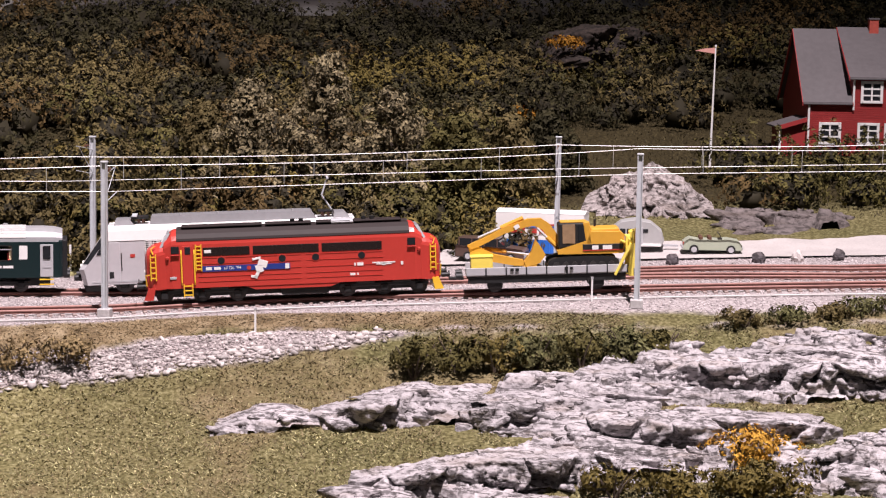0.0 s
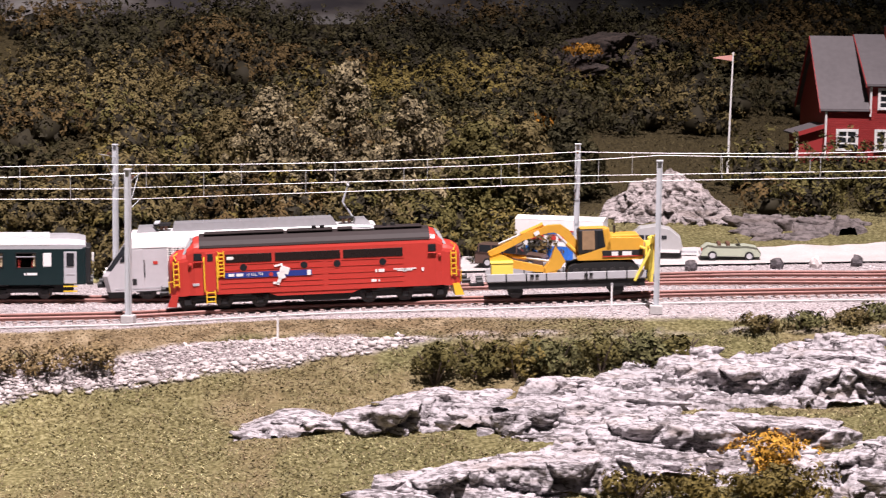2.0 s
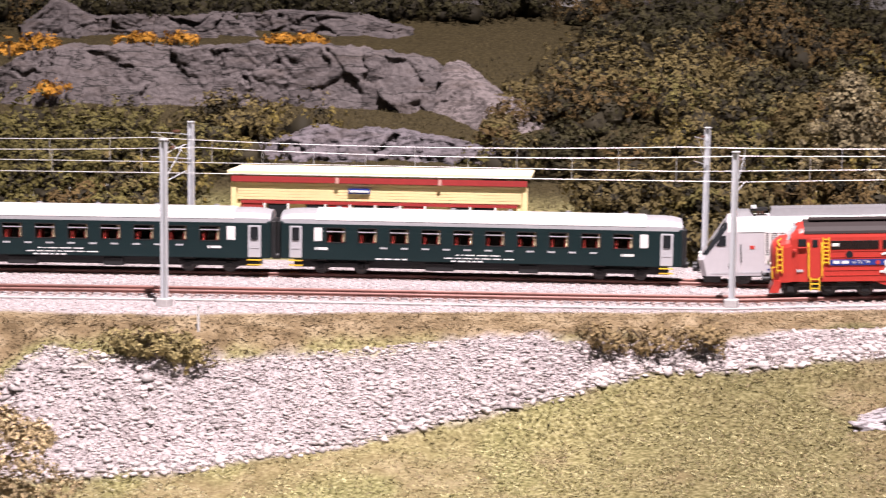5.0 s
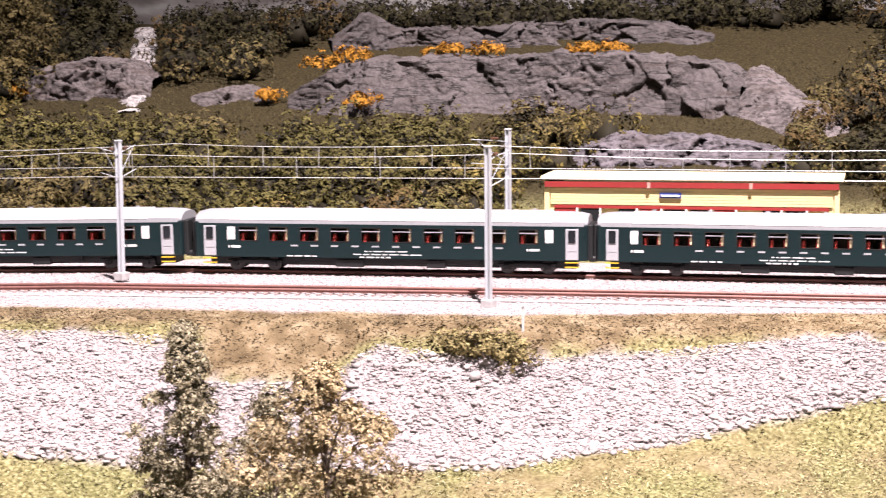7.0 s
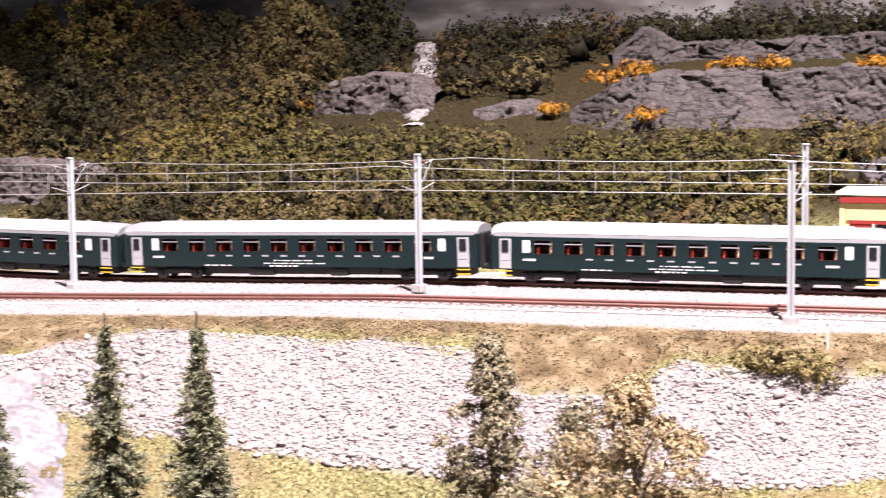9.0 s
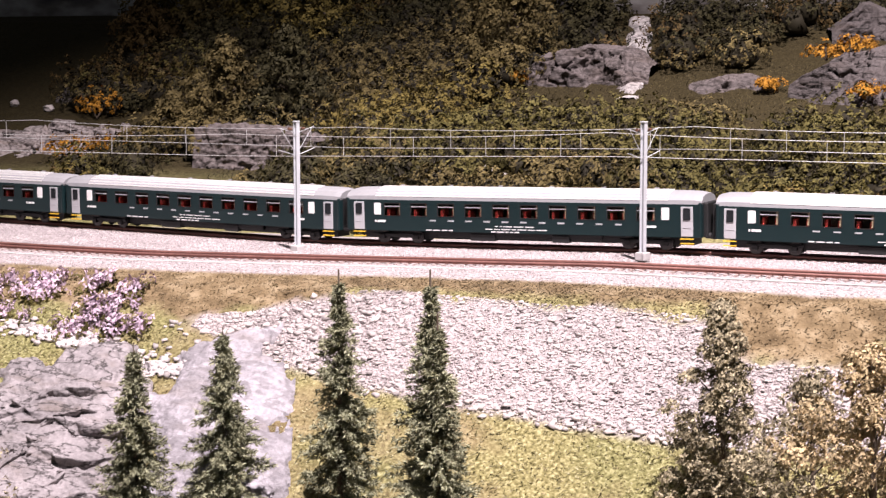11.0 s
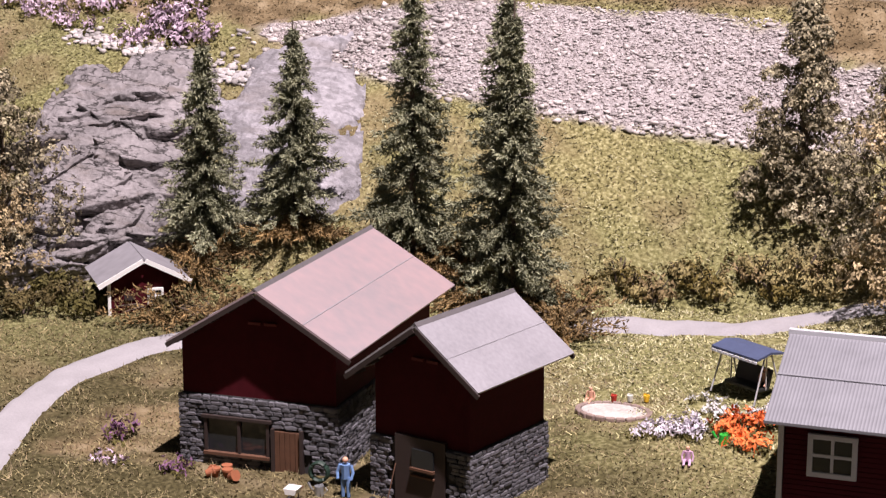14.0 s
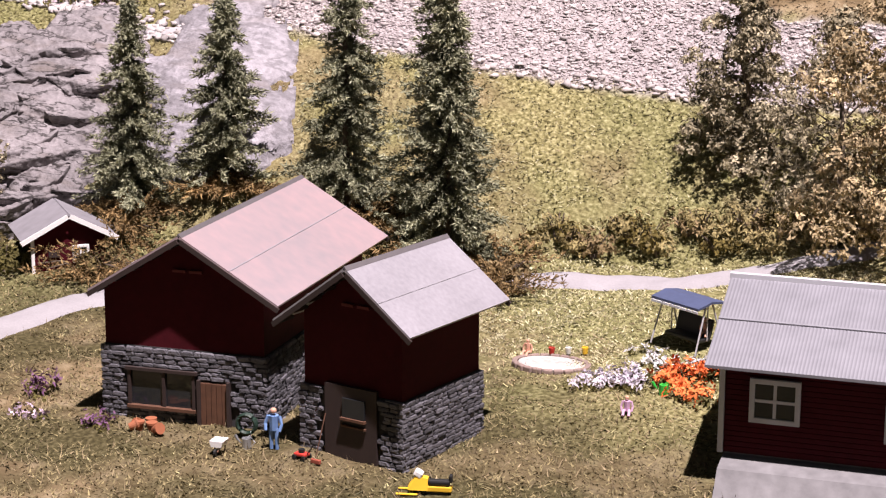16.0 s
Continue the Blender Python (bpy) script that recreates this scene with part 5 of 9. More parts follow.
# silver electric locomotive, 18 m
def silver_loco(m):
    t = thing("electric_locomotive", m @ Matrix.Diagonal((1.04, 1, 1, 1)) @ Matrix.Translation((-9.0 * K, 0, 0)), "silver-grey electric locomotive with sloping noses", "locomotive")
    W = 1.5
    def sec(xb, xm, xt, hw):
        return [(xb, -hw, 0.62), (xm, -hw, 1.6), (xm + (xt - xm) * 0.45, -hw, 2.6), (xm + (xt - xm) * 0.75, -hw * 0.99, 3.3), (xt, -hw * 0.94, 3.9), (xt, -hw * 0.75, 4.12), (xt, 0, 4.2),
                (xt, hw * 0.75, 4.12), (xt, hw * 0.94, 3.9), (xm + (xt - xm) * 0.75, hw * 0.99, 3.3), (xm + (xt - xm) * 0.45, hw, 2.6), (xm, hw, 1.6), (xb, hw, 0.62)]
    part("body", loft([sec(0.25, 0.0, 1.75, 1.25), sec(0.5, 0.3, 2.0, W), sec(4, 4, 4, W), sec(14, 14, 14, W), sec(17.5, 17.7, 16.0, W), sec(17.75, 18.0, 16.25, 1.25)]), M_SILVER, t)
    part("upper_band", loft([[(x, -1.515, 3.28), (x, -1.44, 3.9), (x, -1.15, 4.16), (x, 1.15, 4.16), (x, 1.44, 3.9), (x, 1.515, 3.28)] for x in (1.75, 16.25)]), M_WHITE, t, "white upper side band")
    for s, x0 in ((1, 0.0), (-1, 18.0)):
        f = lambda d: x0 + s * d
        part("windscreen", loft([[(f(0.55), -1.2, 2.35), (f(0.55), 1.2, 2.35), (f(1.6), 1.1, 3.85), (f(1.6), -1.1, 3.85)], [(f(0.7), -1.25, 2.3), (f(0.7), 1.25, 2.3), (f(1.75), 1.15, 3.85), (f(1.75), -1.15, 3.85)]]), M_GLASS, t, "black sloping windscreen")
        w = part("cab_window", loft([[(f(1.05), -W - 0.03, 2.45), (f(1.65), -W - 0.03, 2.45), (f(1.65), -W - 0.03, 3.1), (f(1.35), -W - 0.03, 3.05)], [(f(1.05), -W + 0.05, 2.45), (f(1.65), -W + 0.05, 2.45), (f(1.65), -W + 0.05, 3.1), (f(1.35), -W + 0.05, 3.05)]]), M_GLASS, t)
        secs = []
        for z, xa, xb, ya, yb in ((1.95, 0.28, 0.57, 1.25, 1.5), (2.6, 0.79, 1.065, 1.25, 1.5), (3.3, 1.31, 1.575, 1.2375, 1.485), (3.88, 1.72, 1.97, 1.175, 1.41)):
            secs.append([(f(xa - 0.04), -ya - 0.02, z), (f(xb - 0.03), -yb - 0.03, z), (f(xb + 0.05), -yb + 0.04, z), (f(xa + 0.05), -ya + 0.05, z)])
        part("corner_window", loft(secs), M_GLASS, t, "dark wrap-round edge of the windscreen")
        part("cab_door", B((f(2.1), -W - 0.005, 2.0), (0.62, 0.04, 2.4), 0.02), M_SILVER, t)
        part("door_grip", B((f(2.5), -W - 0.04, 2.0), (0.06, 0.06, 1.1), 0.02), M_BLACK, t)
        part("step_recess", B((f(1.9), -W - 0.01, 1.2), (0.25, 0.04, 0.4)), M_BLACK, t)
        part("red_emblem", B((f(3.15), -W - 0.01, 2.35), (0.28, 0.02, 0.2)), M_RED, t, "small red emblem")
        part("underplough", loft([[(f(0.35), -1.2, 0.2), (f(0.35), 1.2, 0.2), (f(0.2), 1.25, 0.7), (f(0.2), -1.25, 0.7)], [(f(1.3), -1.3, 0.2), (f(1.3), 1.3, 0.2), (f(1.3), 1.35, 0.7), (f(1.3), -1.35, 0.7)]]), M_BLACK, t)
        for y in (-0.85, 0.85):
            part("buffer", cyl((f(-0.1), y, 1.05), 0.2, 0.45, "X"), M_BLACK, t)
            part("headlight", cyl((f(0.12), y, 1.75), 0.14, 0.12, "X"), M_LAMP, t)
        for d in (2.6, 5.2):
            wheelset(t, f(d), 0.55)
            part("axle_box", B((f(d), -1.2, 0.5), (0.5, 0.22, 0.36), 0.06), M_BLACK, t)
        part("bogie", B((f(3.9), -1.12, 0.62), (3.9, 0.2, 0.24), 0.05), M_BLACK, t)
    part("underframe", B((9, 0, 0.55), (7.0, 2.5, 0.5), 0.06), M_BLACK, t)
    part("sill_line", B((9, -W - 0.006, 0.8), (16.5, 0.03, 0.1)), M_GREY, t)
    # the picture panel of the side: dark and pale uprights behind white louvre lines
    part("panel", B((9.15, -W - 0.008, 2.3), (10.6, 0.03, 1.9)), M_WHITE, t, "printed side panel of dark upright stripes")
    cols = [mat("print " + n, c, 0.4, vary=0.3, scale=400) for n, c in (("dark", (0.05, 0.045, 0.045)), ("brown", (0.13, 0.07, 0.04)), ("grey", (0.32, 0.3, 0.3)), ("green", (0.12, 0.13, 0.06)))]
    rr = random.Random(5)
    x = 3.95
    while x < 14.35:
        w = rr.choice((0.06, 0.09, 0.14, 0.2))
        z0 = 1.75 + rr.random() * 0.12
        part("stripe", B((x + w / 2, -W - 0.02, (z0 + 3.22) / 2), (w, 0.02, 3.22 - z0)), cols[rr.choice((0, 0, 1, 2))] if x < 12.5 else cols[rr.choice((1, 1, 0, 2))], t)
        x += w + rr.choice((0.05, 0.08, 0.12, 0.2))
    for k in range(15):
        part("louvre", B((9.15, -W - 0.034, 1.62 + k * 0.115), (10.6, 0.03, 0.032)), M_WHITE, t)
    x = 4.0
    while x < 14.2:
        w = rr.uniform(0.3, 0.9)
        part("ground_stripe", B((x + w / 2, -W - 0.024, 1.44), (w, 0.02, 0.18)), cols[rr.choice((1, 3, 0))], t)
        x += w + 0.05
    lettering("SE NORGE TA TOGET", 4.4, -W - 0.055, 1.45, 0.5, M_WHITE, t)
    bar_words(t, 4.0, 0.98, (0.35, 0.35), 0.08, -W - 0.015, M_BLUE, 0.05)
    bar_words(t, 5.2, 0.97, (0.3, 0.4, 0.2), 0.06, -W - 0.015, M_BLACK)
    bar_words(t, 7.2, 1.0, (0.42, 0.3, 0.3, 0.4), 0.14, -W - 0.015, M_BLACK)
    # roof equipment
    for a, b, h in ((2.1, 3.3, 0.35), (4.2, 14.0, 0.5), (15.0, 16.0, 0.35)):
        part("roof_hood", loft([[(a, -0.95, 4.15), (a, 0.95, 4.15), (a + 0.1, 0.8, 4.15 + h), (a + 0.1, -0.8, 4.15 + h)], [(b, -0.95, 4.15), (b, 0.95, 4.15), (b - 0.3, 0.8, 4.15 + h), (b - 0.3, -0.8, 4.15 + h)]]), M_DARKGREY, t, "dark grey roof hood")
    for x in (6, 8.2, 10.5, 12.6):
        part("roof_bolt", cyl((x, -0.6, 4.72), 0.07, 0.12, "Z", 8), M_GREY, t)
    for x in (3.55, 3.8, 14.4, 14.75):
        part("insulator", cyl((x, -0.3, 4.4), 0.1, 0.35, "Z", 10), mat_brownglaze, t)
    p = part("pantograph", B((14.6, 0, 4.55), (0.9, 1.1, 0.08)), M_BLACK, t, "raised single-arm pantograph")
    for a, b in (((14.95, 0, 4.6), (14.4, 0, 5.5)), ((14.4, 0, 5.5), (14.75, 0, 6.55))):
        bm = bmesh.new()
        tube(bm, [a, b], 0.06, 0.05, 6)
        part("arm", bm, M_MAST, p)
    part("collector", B((14.75, 0, 6.6), (0.12, 1.6, 0.08)), M_MAST, p)
    q = part("pantograph", B((3.6, 0, 4.55), (1.0, 1.1, 0.14)), M_BLACK, t, "folded pantograph")
    part("collector", B((3.3, 0, 4.68), (0.3, 1.5, 0.08)), M_MAST, q)
    return t


M_DARKGREY = mat("dark grey roof paint", (0.2, 0.2, 0.21), 0.5, vary=0.1)
M_SEAT = mat("red seat cloth", (0.35, 0.03, 0.02), 0.8, vary=0.15)
M_BLIND = mat("cream curtain", (0.7, 0.55, 0.35), 0.8, vary=0.1)
M_INNER = mat("beige coach lining", (0.3, 0.24, 0.18), 0.8, vary=0.1)
M_PANE = bpy.data.materials.new("window glass")
M_PANE.use_nodes = True
_b = M_PANE.node_tree.nodes["Principled BSDF"]
_b.inputs["Transmission Weight"].default_value, _b.inputs["Roughness"].default_value, _b.inputs["IOR"].default_value = 1.0, 0.02, 1.1


# passenger coach, 24.9 m, centred on x = 0
def coach(m, label):
    t = thing("passenger_coach", m, label, "railway coach", "coaches of the green train")
    W, H = 1.45, 12.45
    wins = [-9.0 + k * 1.98 for k in range(10)]
    part("lower_side", B((0, -W, 1.48), (2 * H - 0.1, 0.1, 1.05)), M_GREEN, t)
    part("upper_side", B((0, -W, 3.03), (2 * H - 0.1, 0.1, 0.22)), M_GREEN, t)
    edges = [-H + 0.05]
    for x in wins:
        edges += [x - 0.6, x + 0.6]
    edges.append(H - 0.05)
    for a, b in zip(edges[::2], edges[1::2]):
        part("side_panel", B(((a + b) / 2, -W, 2.46), (b - a, 0.1, 0.92)), M_GREEN, t)
    for x in wins:
        w = part("window", B((x, -W + 0.02, 2.46), (1.2, 0.02, 0.92)), M_PANE, t)
        w.visible_shadow = False
        for d in (-0.61, 0.61):
            part("frame", B((x + d, -W - 0.045, 2.46), (0.06, 0.04, 0.98)), M_BLACK, w)
        for z in (2.0, 2.92):
            part("frame", B((x, -W - 0.045, z), (1.26, 0.04, 0.06)), M_BLACK, w)
        part("transom", B((x, -W - 0.02, 2.68), (1.2, 0.04, 0.05)), M_GREY, w)
    for x in wins:
        for d in (-0.42, 0.42):
            s = part("seat", B((x + d, -0.75, 1.95), (0.22, 1.0, 1.05), 0.08), M_SEAT, t, "red cloth seat")
        part("curtain", B((x + 0.5, -W + 0.15, 2.5), (0.16, 0.06, 0.9), 0.02), M_BLIND, t)
    part("far_side", B((0, W, 2.1), (2 * H - 0.1, 0.1, 2.3)), M_INNER, t)
    part("floor", B((0, 0, 1.0), (2 * H - 0.1, 2.8, 0.12)), M_BLACK, t)
    for s in (-1, 1):
        part("end_wall", B((s * (H - 0.05), 0, 2.1), (0.1, 2.9, 2.3)), M_GREEN, t)
        part("gangway", B((s * (H + 0.12), 0, 2.1), (0.36, 2.2, 2.3), 0.08), M_BLACK, t)
        part("corner_post", B((s * (H - 0.12), -W + 0.02, 2.1), (0.22, 0.2, 2.3), 0.08), M_GREEN, t)
        d = part("door", B((s * (H - 0.95), -W - 0.04, 2.0), (0.8, 0.06, 2.0), 0.04), M_GREY, t, "pale grey entrance door")
        part("door_window", B((s * (H - 0.95), -W - 0.075, 2.5), (0.46, 0.04, 0.8), 0.06), M_GLASS, d)
        part("door_grip", B((s * (H - 0.95), -W - 0.08, 1.6), (0.5, 0.03, 0.05)), M_GREY, d)
        for z in (0.55, 0.85):
            part("step", B((s * (H - 0.95), -W - 0.02, z), (0.85, 0.22, 0.06)), M_AMBER, t, "yellow entrance step")
        part("frosted_window", B((s * (H - 2.35), -W - 0.04, 2.5), (0.52, 0.05, 0.85), 0.05), M_WHITE, t, "white frosted window")
        for y in (-0.85, 0.85):
            part("buffer", cyl((s * (H + 0.25), y, 1.05), 0.2, 0.4, "X"), M_BLACK, t)
        for d_ in (-1.25, 1.25):
            wheelset(t, s * 8.7 + d_, 0.46)
            part("axle_box", B((s * 8.7 + d_, -1.15, 0.48), (0.4, 0.2, 0.34), 0.05), M_BLACK, t)
        part("bogie", B((s * 8.7, -1.05, 0.6), (3.6, 0.18, 0.26), 0.05), M_BLACK, t)
    secs = []
    for x, k in ((-H, 0.8), (-H + 0.5, 0.95), (-H + 1.2, 1.0), (H - 1.2, 1.0), (H - 0.5, 0.95), (H, 0.8)):
        secs.append([(x, -W, 3.12), (x, -W * 0.97, 3.12 + 0.3 * k), (x, -W * 0.78, 3.12 + 0.62 * k), (x, -W * 0.45, 3.12 + 0.8 * k), (x, 0, 3.12 + 0.86 * k), (x, W * 0.45, 3.12 + 0.8 * k), (x, W * 0.78, 3.12 + 0.62 * k), (x, W * 0.97, 3.12 + 0.3 * k), (x, W, 3.12)])
    part("roof", loft(secs), M_ROOF, t, "silver ribbed roof")
    for y, z in ((-1.4, 3.42), (-1.24, 3.62), (-1.02, 3.8), (-0.75, 3.9), (-0.45, 3.97), (-0.1, 4.0)):
        part("roof_rib", B((0, y, z), (2 * H - 4.4, 0.07, 0.09)), M_WHITE, t)
    for k in range(6):
        part("roof_vent", cyl((-9 + k * 3.6, 0.2, 4.0), 0.16, 0.2, "Z", 10), M_ROOF, t)
    part("underframe", B((0, -1.1, 0.75), (11.5, 0.3, 0.4), 0.05), M_BLACK, t)
    part("chassis", B((0, 0.1, 0.66), (23.4, 1.5, 0.6)), M_BLACK, t)
    part("battery_box", B((-2.5, -1.1, 0.6), (1.8, 0.5, 0.5), 0.05), M_BLACK, t)
    part("battery_box", B((3.0, -1.1, 0.6), (1.2, 0.5, 0.5), 0.05), M_BLACK, t)
    bar_words(t, -10.3, 1.62, (0.1, 0.62), 0.15, -W - 0.06, M_WHITE, 0.08)
    bar_words(t, 8.7, 1.62, (0.1, 0.62), 0.15, -W - 0.06, M_WHITE, 0.08)
    bar_words(t, -1.5, 1.4, (0.2, 0.15, 0.6, 0.7, 0.6), 0.06, -W - 0.06, M_WHITE)
    bar_words(t, -2.2, 1.2, (0.5, 0.4, 0.6, 0.3, 0.6, 0.5, 0.7), 0.06, -W - 0.06, M_WHITE)
    for k in range(11):
        part("ornament", B((-6 + k * 1.3, -W - 0.055, 1.72), (0.46, 0.02, 0.1)), M_GREY, t)
    bar_words(t, -1.8, 1.02, (0.3, 0.5, 0.2, 0.2, 0.3), 0.08, -W - 0.06, M_WHITE)
    bar_words(t, -6.5, 1.05, (0.4, 0.5, 0.4, 0.3), 0.07, -W - 0.06, M_WHITE)
    return t


red_loco(along(near_y, 0.1155))
flat_wagon(along(near_y, 0.2855))
wagon_load(along(near_y, 0.2855))
silver_loco(along(far_y, 0.061))
def stretch(k):
    return Matrix.Diagonal((k, 1, 1, 1))


first = coach(along(far_y, -0.192) @ stretch(0.99), "dark green passenger coach with silver ribbed roof")
for x, k in ((-0.474, 1.035), (-0.770, 1.075), (-1.078, 1.075), (-1.385, 1.075)):
    copy_thing(first, along(far_y, x) @ stretch(k / 0.99))

# ---- buildings; sizes in metres of the model ----
M_TIN = mat("grey sheet-metal roof", (0.33, 0.315, 0.345), 0.45, 0.25, scale=500, vary=0.16)
# pink mottling paints the sheet metal's reddish reflection
M_TINRED = mat("grey metal roof with reddish reflection in colour", (0.32, 0.285, 0.305), 0.45, 0.2, scale=130, vary=0.1, second=(0.38, 0.275, 0.285))
M_TINPALE = mat("pale corrugated roof", (0.2, 0.198, 0.222), 0.45, 0.25, scale=120, vary=0.15)
M_SLATE = mat("dark grey roof felt", (0.1, 0.09, 0.095), 0.75, scale=200, vary=0.15)
M_DOOR = mat("brown plank door", (0.1, 0.045, 0.025), 0.7, scale=250, vary=0.3)
M_DARKDOOR = mat("dark brown door", (0.03, 0.018, 0.016), 0.7, scale=250, vary=0.2)
M_MORTAR = mat("dark mortar", (0.03, 0.028, 0.03), 0.95, scale=300, vary=0.2)
M_WALLSTONE = mat("grey wall stone", (0.11, 0.106, 0.12), 0.85, scale=350, vary=0.3, bump=0.5)
_nt = M_WALLSTONE.node_tree
_oi, _mr, _hs = _nt.nodes.new("ShaderNodeObjectInfo"), _nt.nodes.new("ShaderNodeMapRange"), _nt.nodes.new("ShaderNodeHueSaturation")
_mr.inputs["To Min"].default_value, _mr.inputs["To Max"].default_value = 0.55, 1.5
_nt.links.new(_oi.outputs["Random"], _mr.inputs["Value"])
_nt.links.new(_mr.outputs[0], _hs.inputs["Value"])
_bs = _nt.nodes["Principled BSDF"]
_nt.links.new(_bs.inputs["Base Color"].links[0].from_socket, _hs.inputs["Color"])
_nt.links.new(_hs.outputs[0], _bs.inputs["Base Color"])
M_PLASTER = mat("grey cement plinth", (0.165, 0.16, 0.165), 0.9, scale=160, vary=0.35, bump=0.4)
M_TRIMGREY = mat("pale grey trim", (0.5, 0.5, 0.54), 0.6, vary=0.05)


M_VENT = mat("dull red vent board", (0.13, 0.014, 0.016), 0.7, vary=0.1)


def prism(pts, y0, y1):
    """A profile in x, z drawn out from y0 to y1."""
    return loft([[(x, y0, z) for x, z in pts], [(x, y1, z) for x, z in pts]])


def roof_slab(t, name, a, b, y0, y1, th, material, label=""):
    """A sloping slab between the points a and b of the x, z profile."""
    d = Vector((b[0] - a[0], 0, b[1] - a[1])).normalized()
    n = Vector((-d.z, 0, d.x)) * th
    if n.z < 0:
        n = -n
    return part(name, prism([a, b, (b[0] + n.x, b[1] + n.z), (a[0] + n.x, a[1] + n.z)], y0, y1), material, t, label, k=1.0)


stone_meshes = []
for _s in range(6):
    _r = random.Random(900 + _s)
    _bm = B((0, 0, 0), (1, 1, 1), 0.22)
    for _v in _bm.verts:
        _v.co += Vector((_r.uniform(-0.07, 0.07), _r.uniform(-0.05, 0.05), _r.uniform(-0.1, 0.1)))
    _me = mesh_of(_bm)
    _me.materials.append(M_WALLSTONE)
    stone_meshes.append(_me)


def stone_courses(parent, origin, ux, length, z0, z1, holes, seed, wall_n):
    """Single stones in courses along a wall face. holes: (x0, x1, z0, z1)."""
    rr = random.Random(seed)
    z = z0
    while z < z1 - 0.0006:
        h = min(rr.uniform(0.0016, 0.0027), z1 - z)
        x = rr.uniform(-0.002, 0)
        while x < length:
            w = rr.uniform(0.003, 0.0075)
            a, b = max(x, 0), min(x + w, length)
            x += w
            if b - a < 0.001:
                continue
            if any(a < q[1] - 0.0006 and b > q[0] + 0.0006 and z < q[3] - 0.0006 and z + h > q[2] + 0.0006 for q in holes):
                continue
            ob = part("stone", stone_meshes[rr.randrange(6)], None, parent)
            m = Matrix.Translation(Vector(origin) + ux * ((a + b) / 2) + Vector((0, 0, z + h / 2)) + wall_n * rr.uniform(-0.0002, 0.0004))
            ob.matrix_local = m @ Matrix.Rotation(math.atan2(ux.y, ux.x), 4, "Z") @ Matrix.Rotation(rr.uniform(-0.06, 0.06), 4, "Y") @ Matrix.Diagonal((b - a - 0.0003, 0.0022, h - 0.0002, 1))
        z += h


def window(t, x, y, z, w, h, cols, rows, frame=M_WHITE, bar=0.0009, glass=M_GLASS):
    """A window on a wall that faces -y: frame, bars and panes."""
    o = part("window", B((x, y - 0.0003, z), (w, 0.0012, h)), glass, t, k=1.0)
    for s in (-1, 1):
        part("frame", B((x + s * w / 2, y - 0.0011, z), (bar * 1.7, 0.0016, h + bar * 1.7), 0.0002), frame, o, k=1.0)
        part("frame", B((x, y - 0.0011, z + s * h / 2), (w, 0.0016, bar * 1.7), 0.0002), frame, o, k=1.0)
    for k in range(1, cols):
        part("glazing_bar", B((x - w / 2 + w * k / cols, y - 0.0009, z), (bar, 0.0012, h)), frame, o, k=1.0)
    for k in range(1, rows):
        part("glazing_bar", B((x, y - 0.0009, z - h / 2 + h * k / rows), (w, 0.0011, bar)), frame, o, k=1.0)
    return o


def boards(t, x0, x1, y, z0, z1, pitch, material, name="board"):
    z = z0
    while z < z1 - 1e-6:
        h = min(pitch, z1 - z)
        part(name, B(((x0 + x1) / 2, y, z + h / 2), (x1 - x0, 0.0008, h - 0.00025), 0.0001, Matrix.Rotation(0.04, 4, "X")), material, t, k=1.0)
        z += pitch


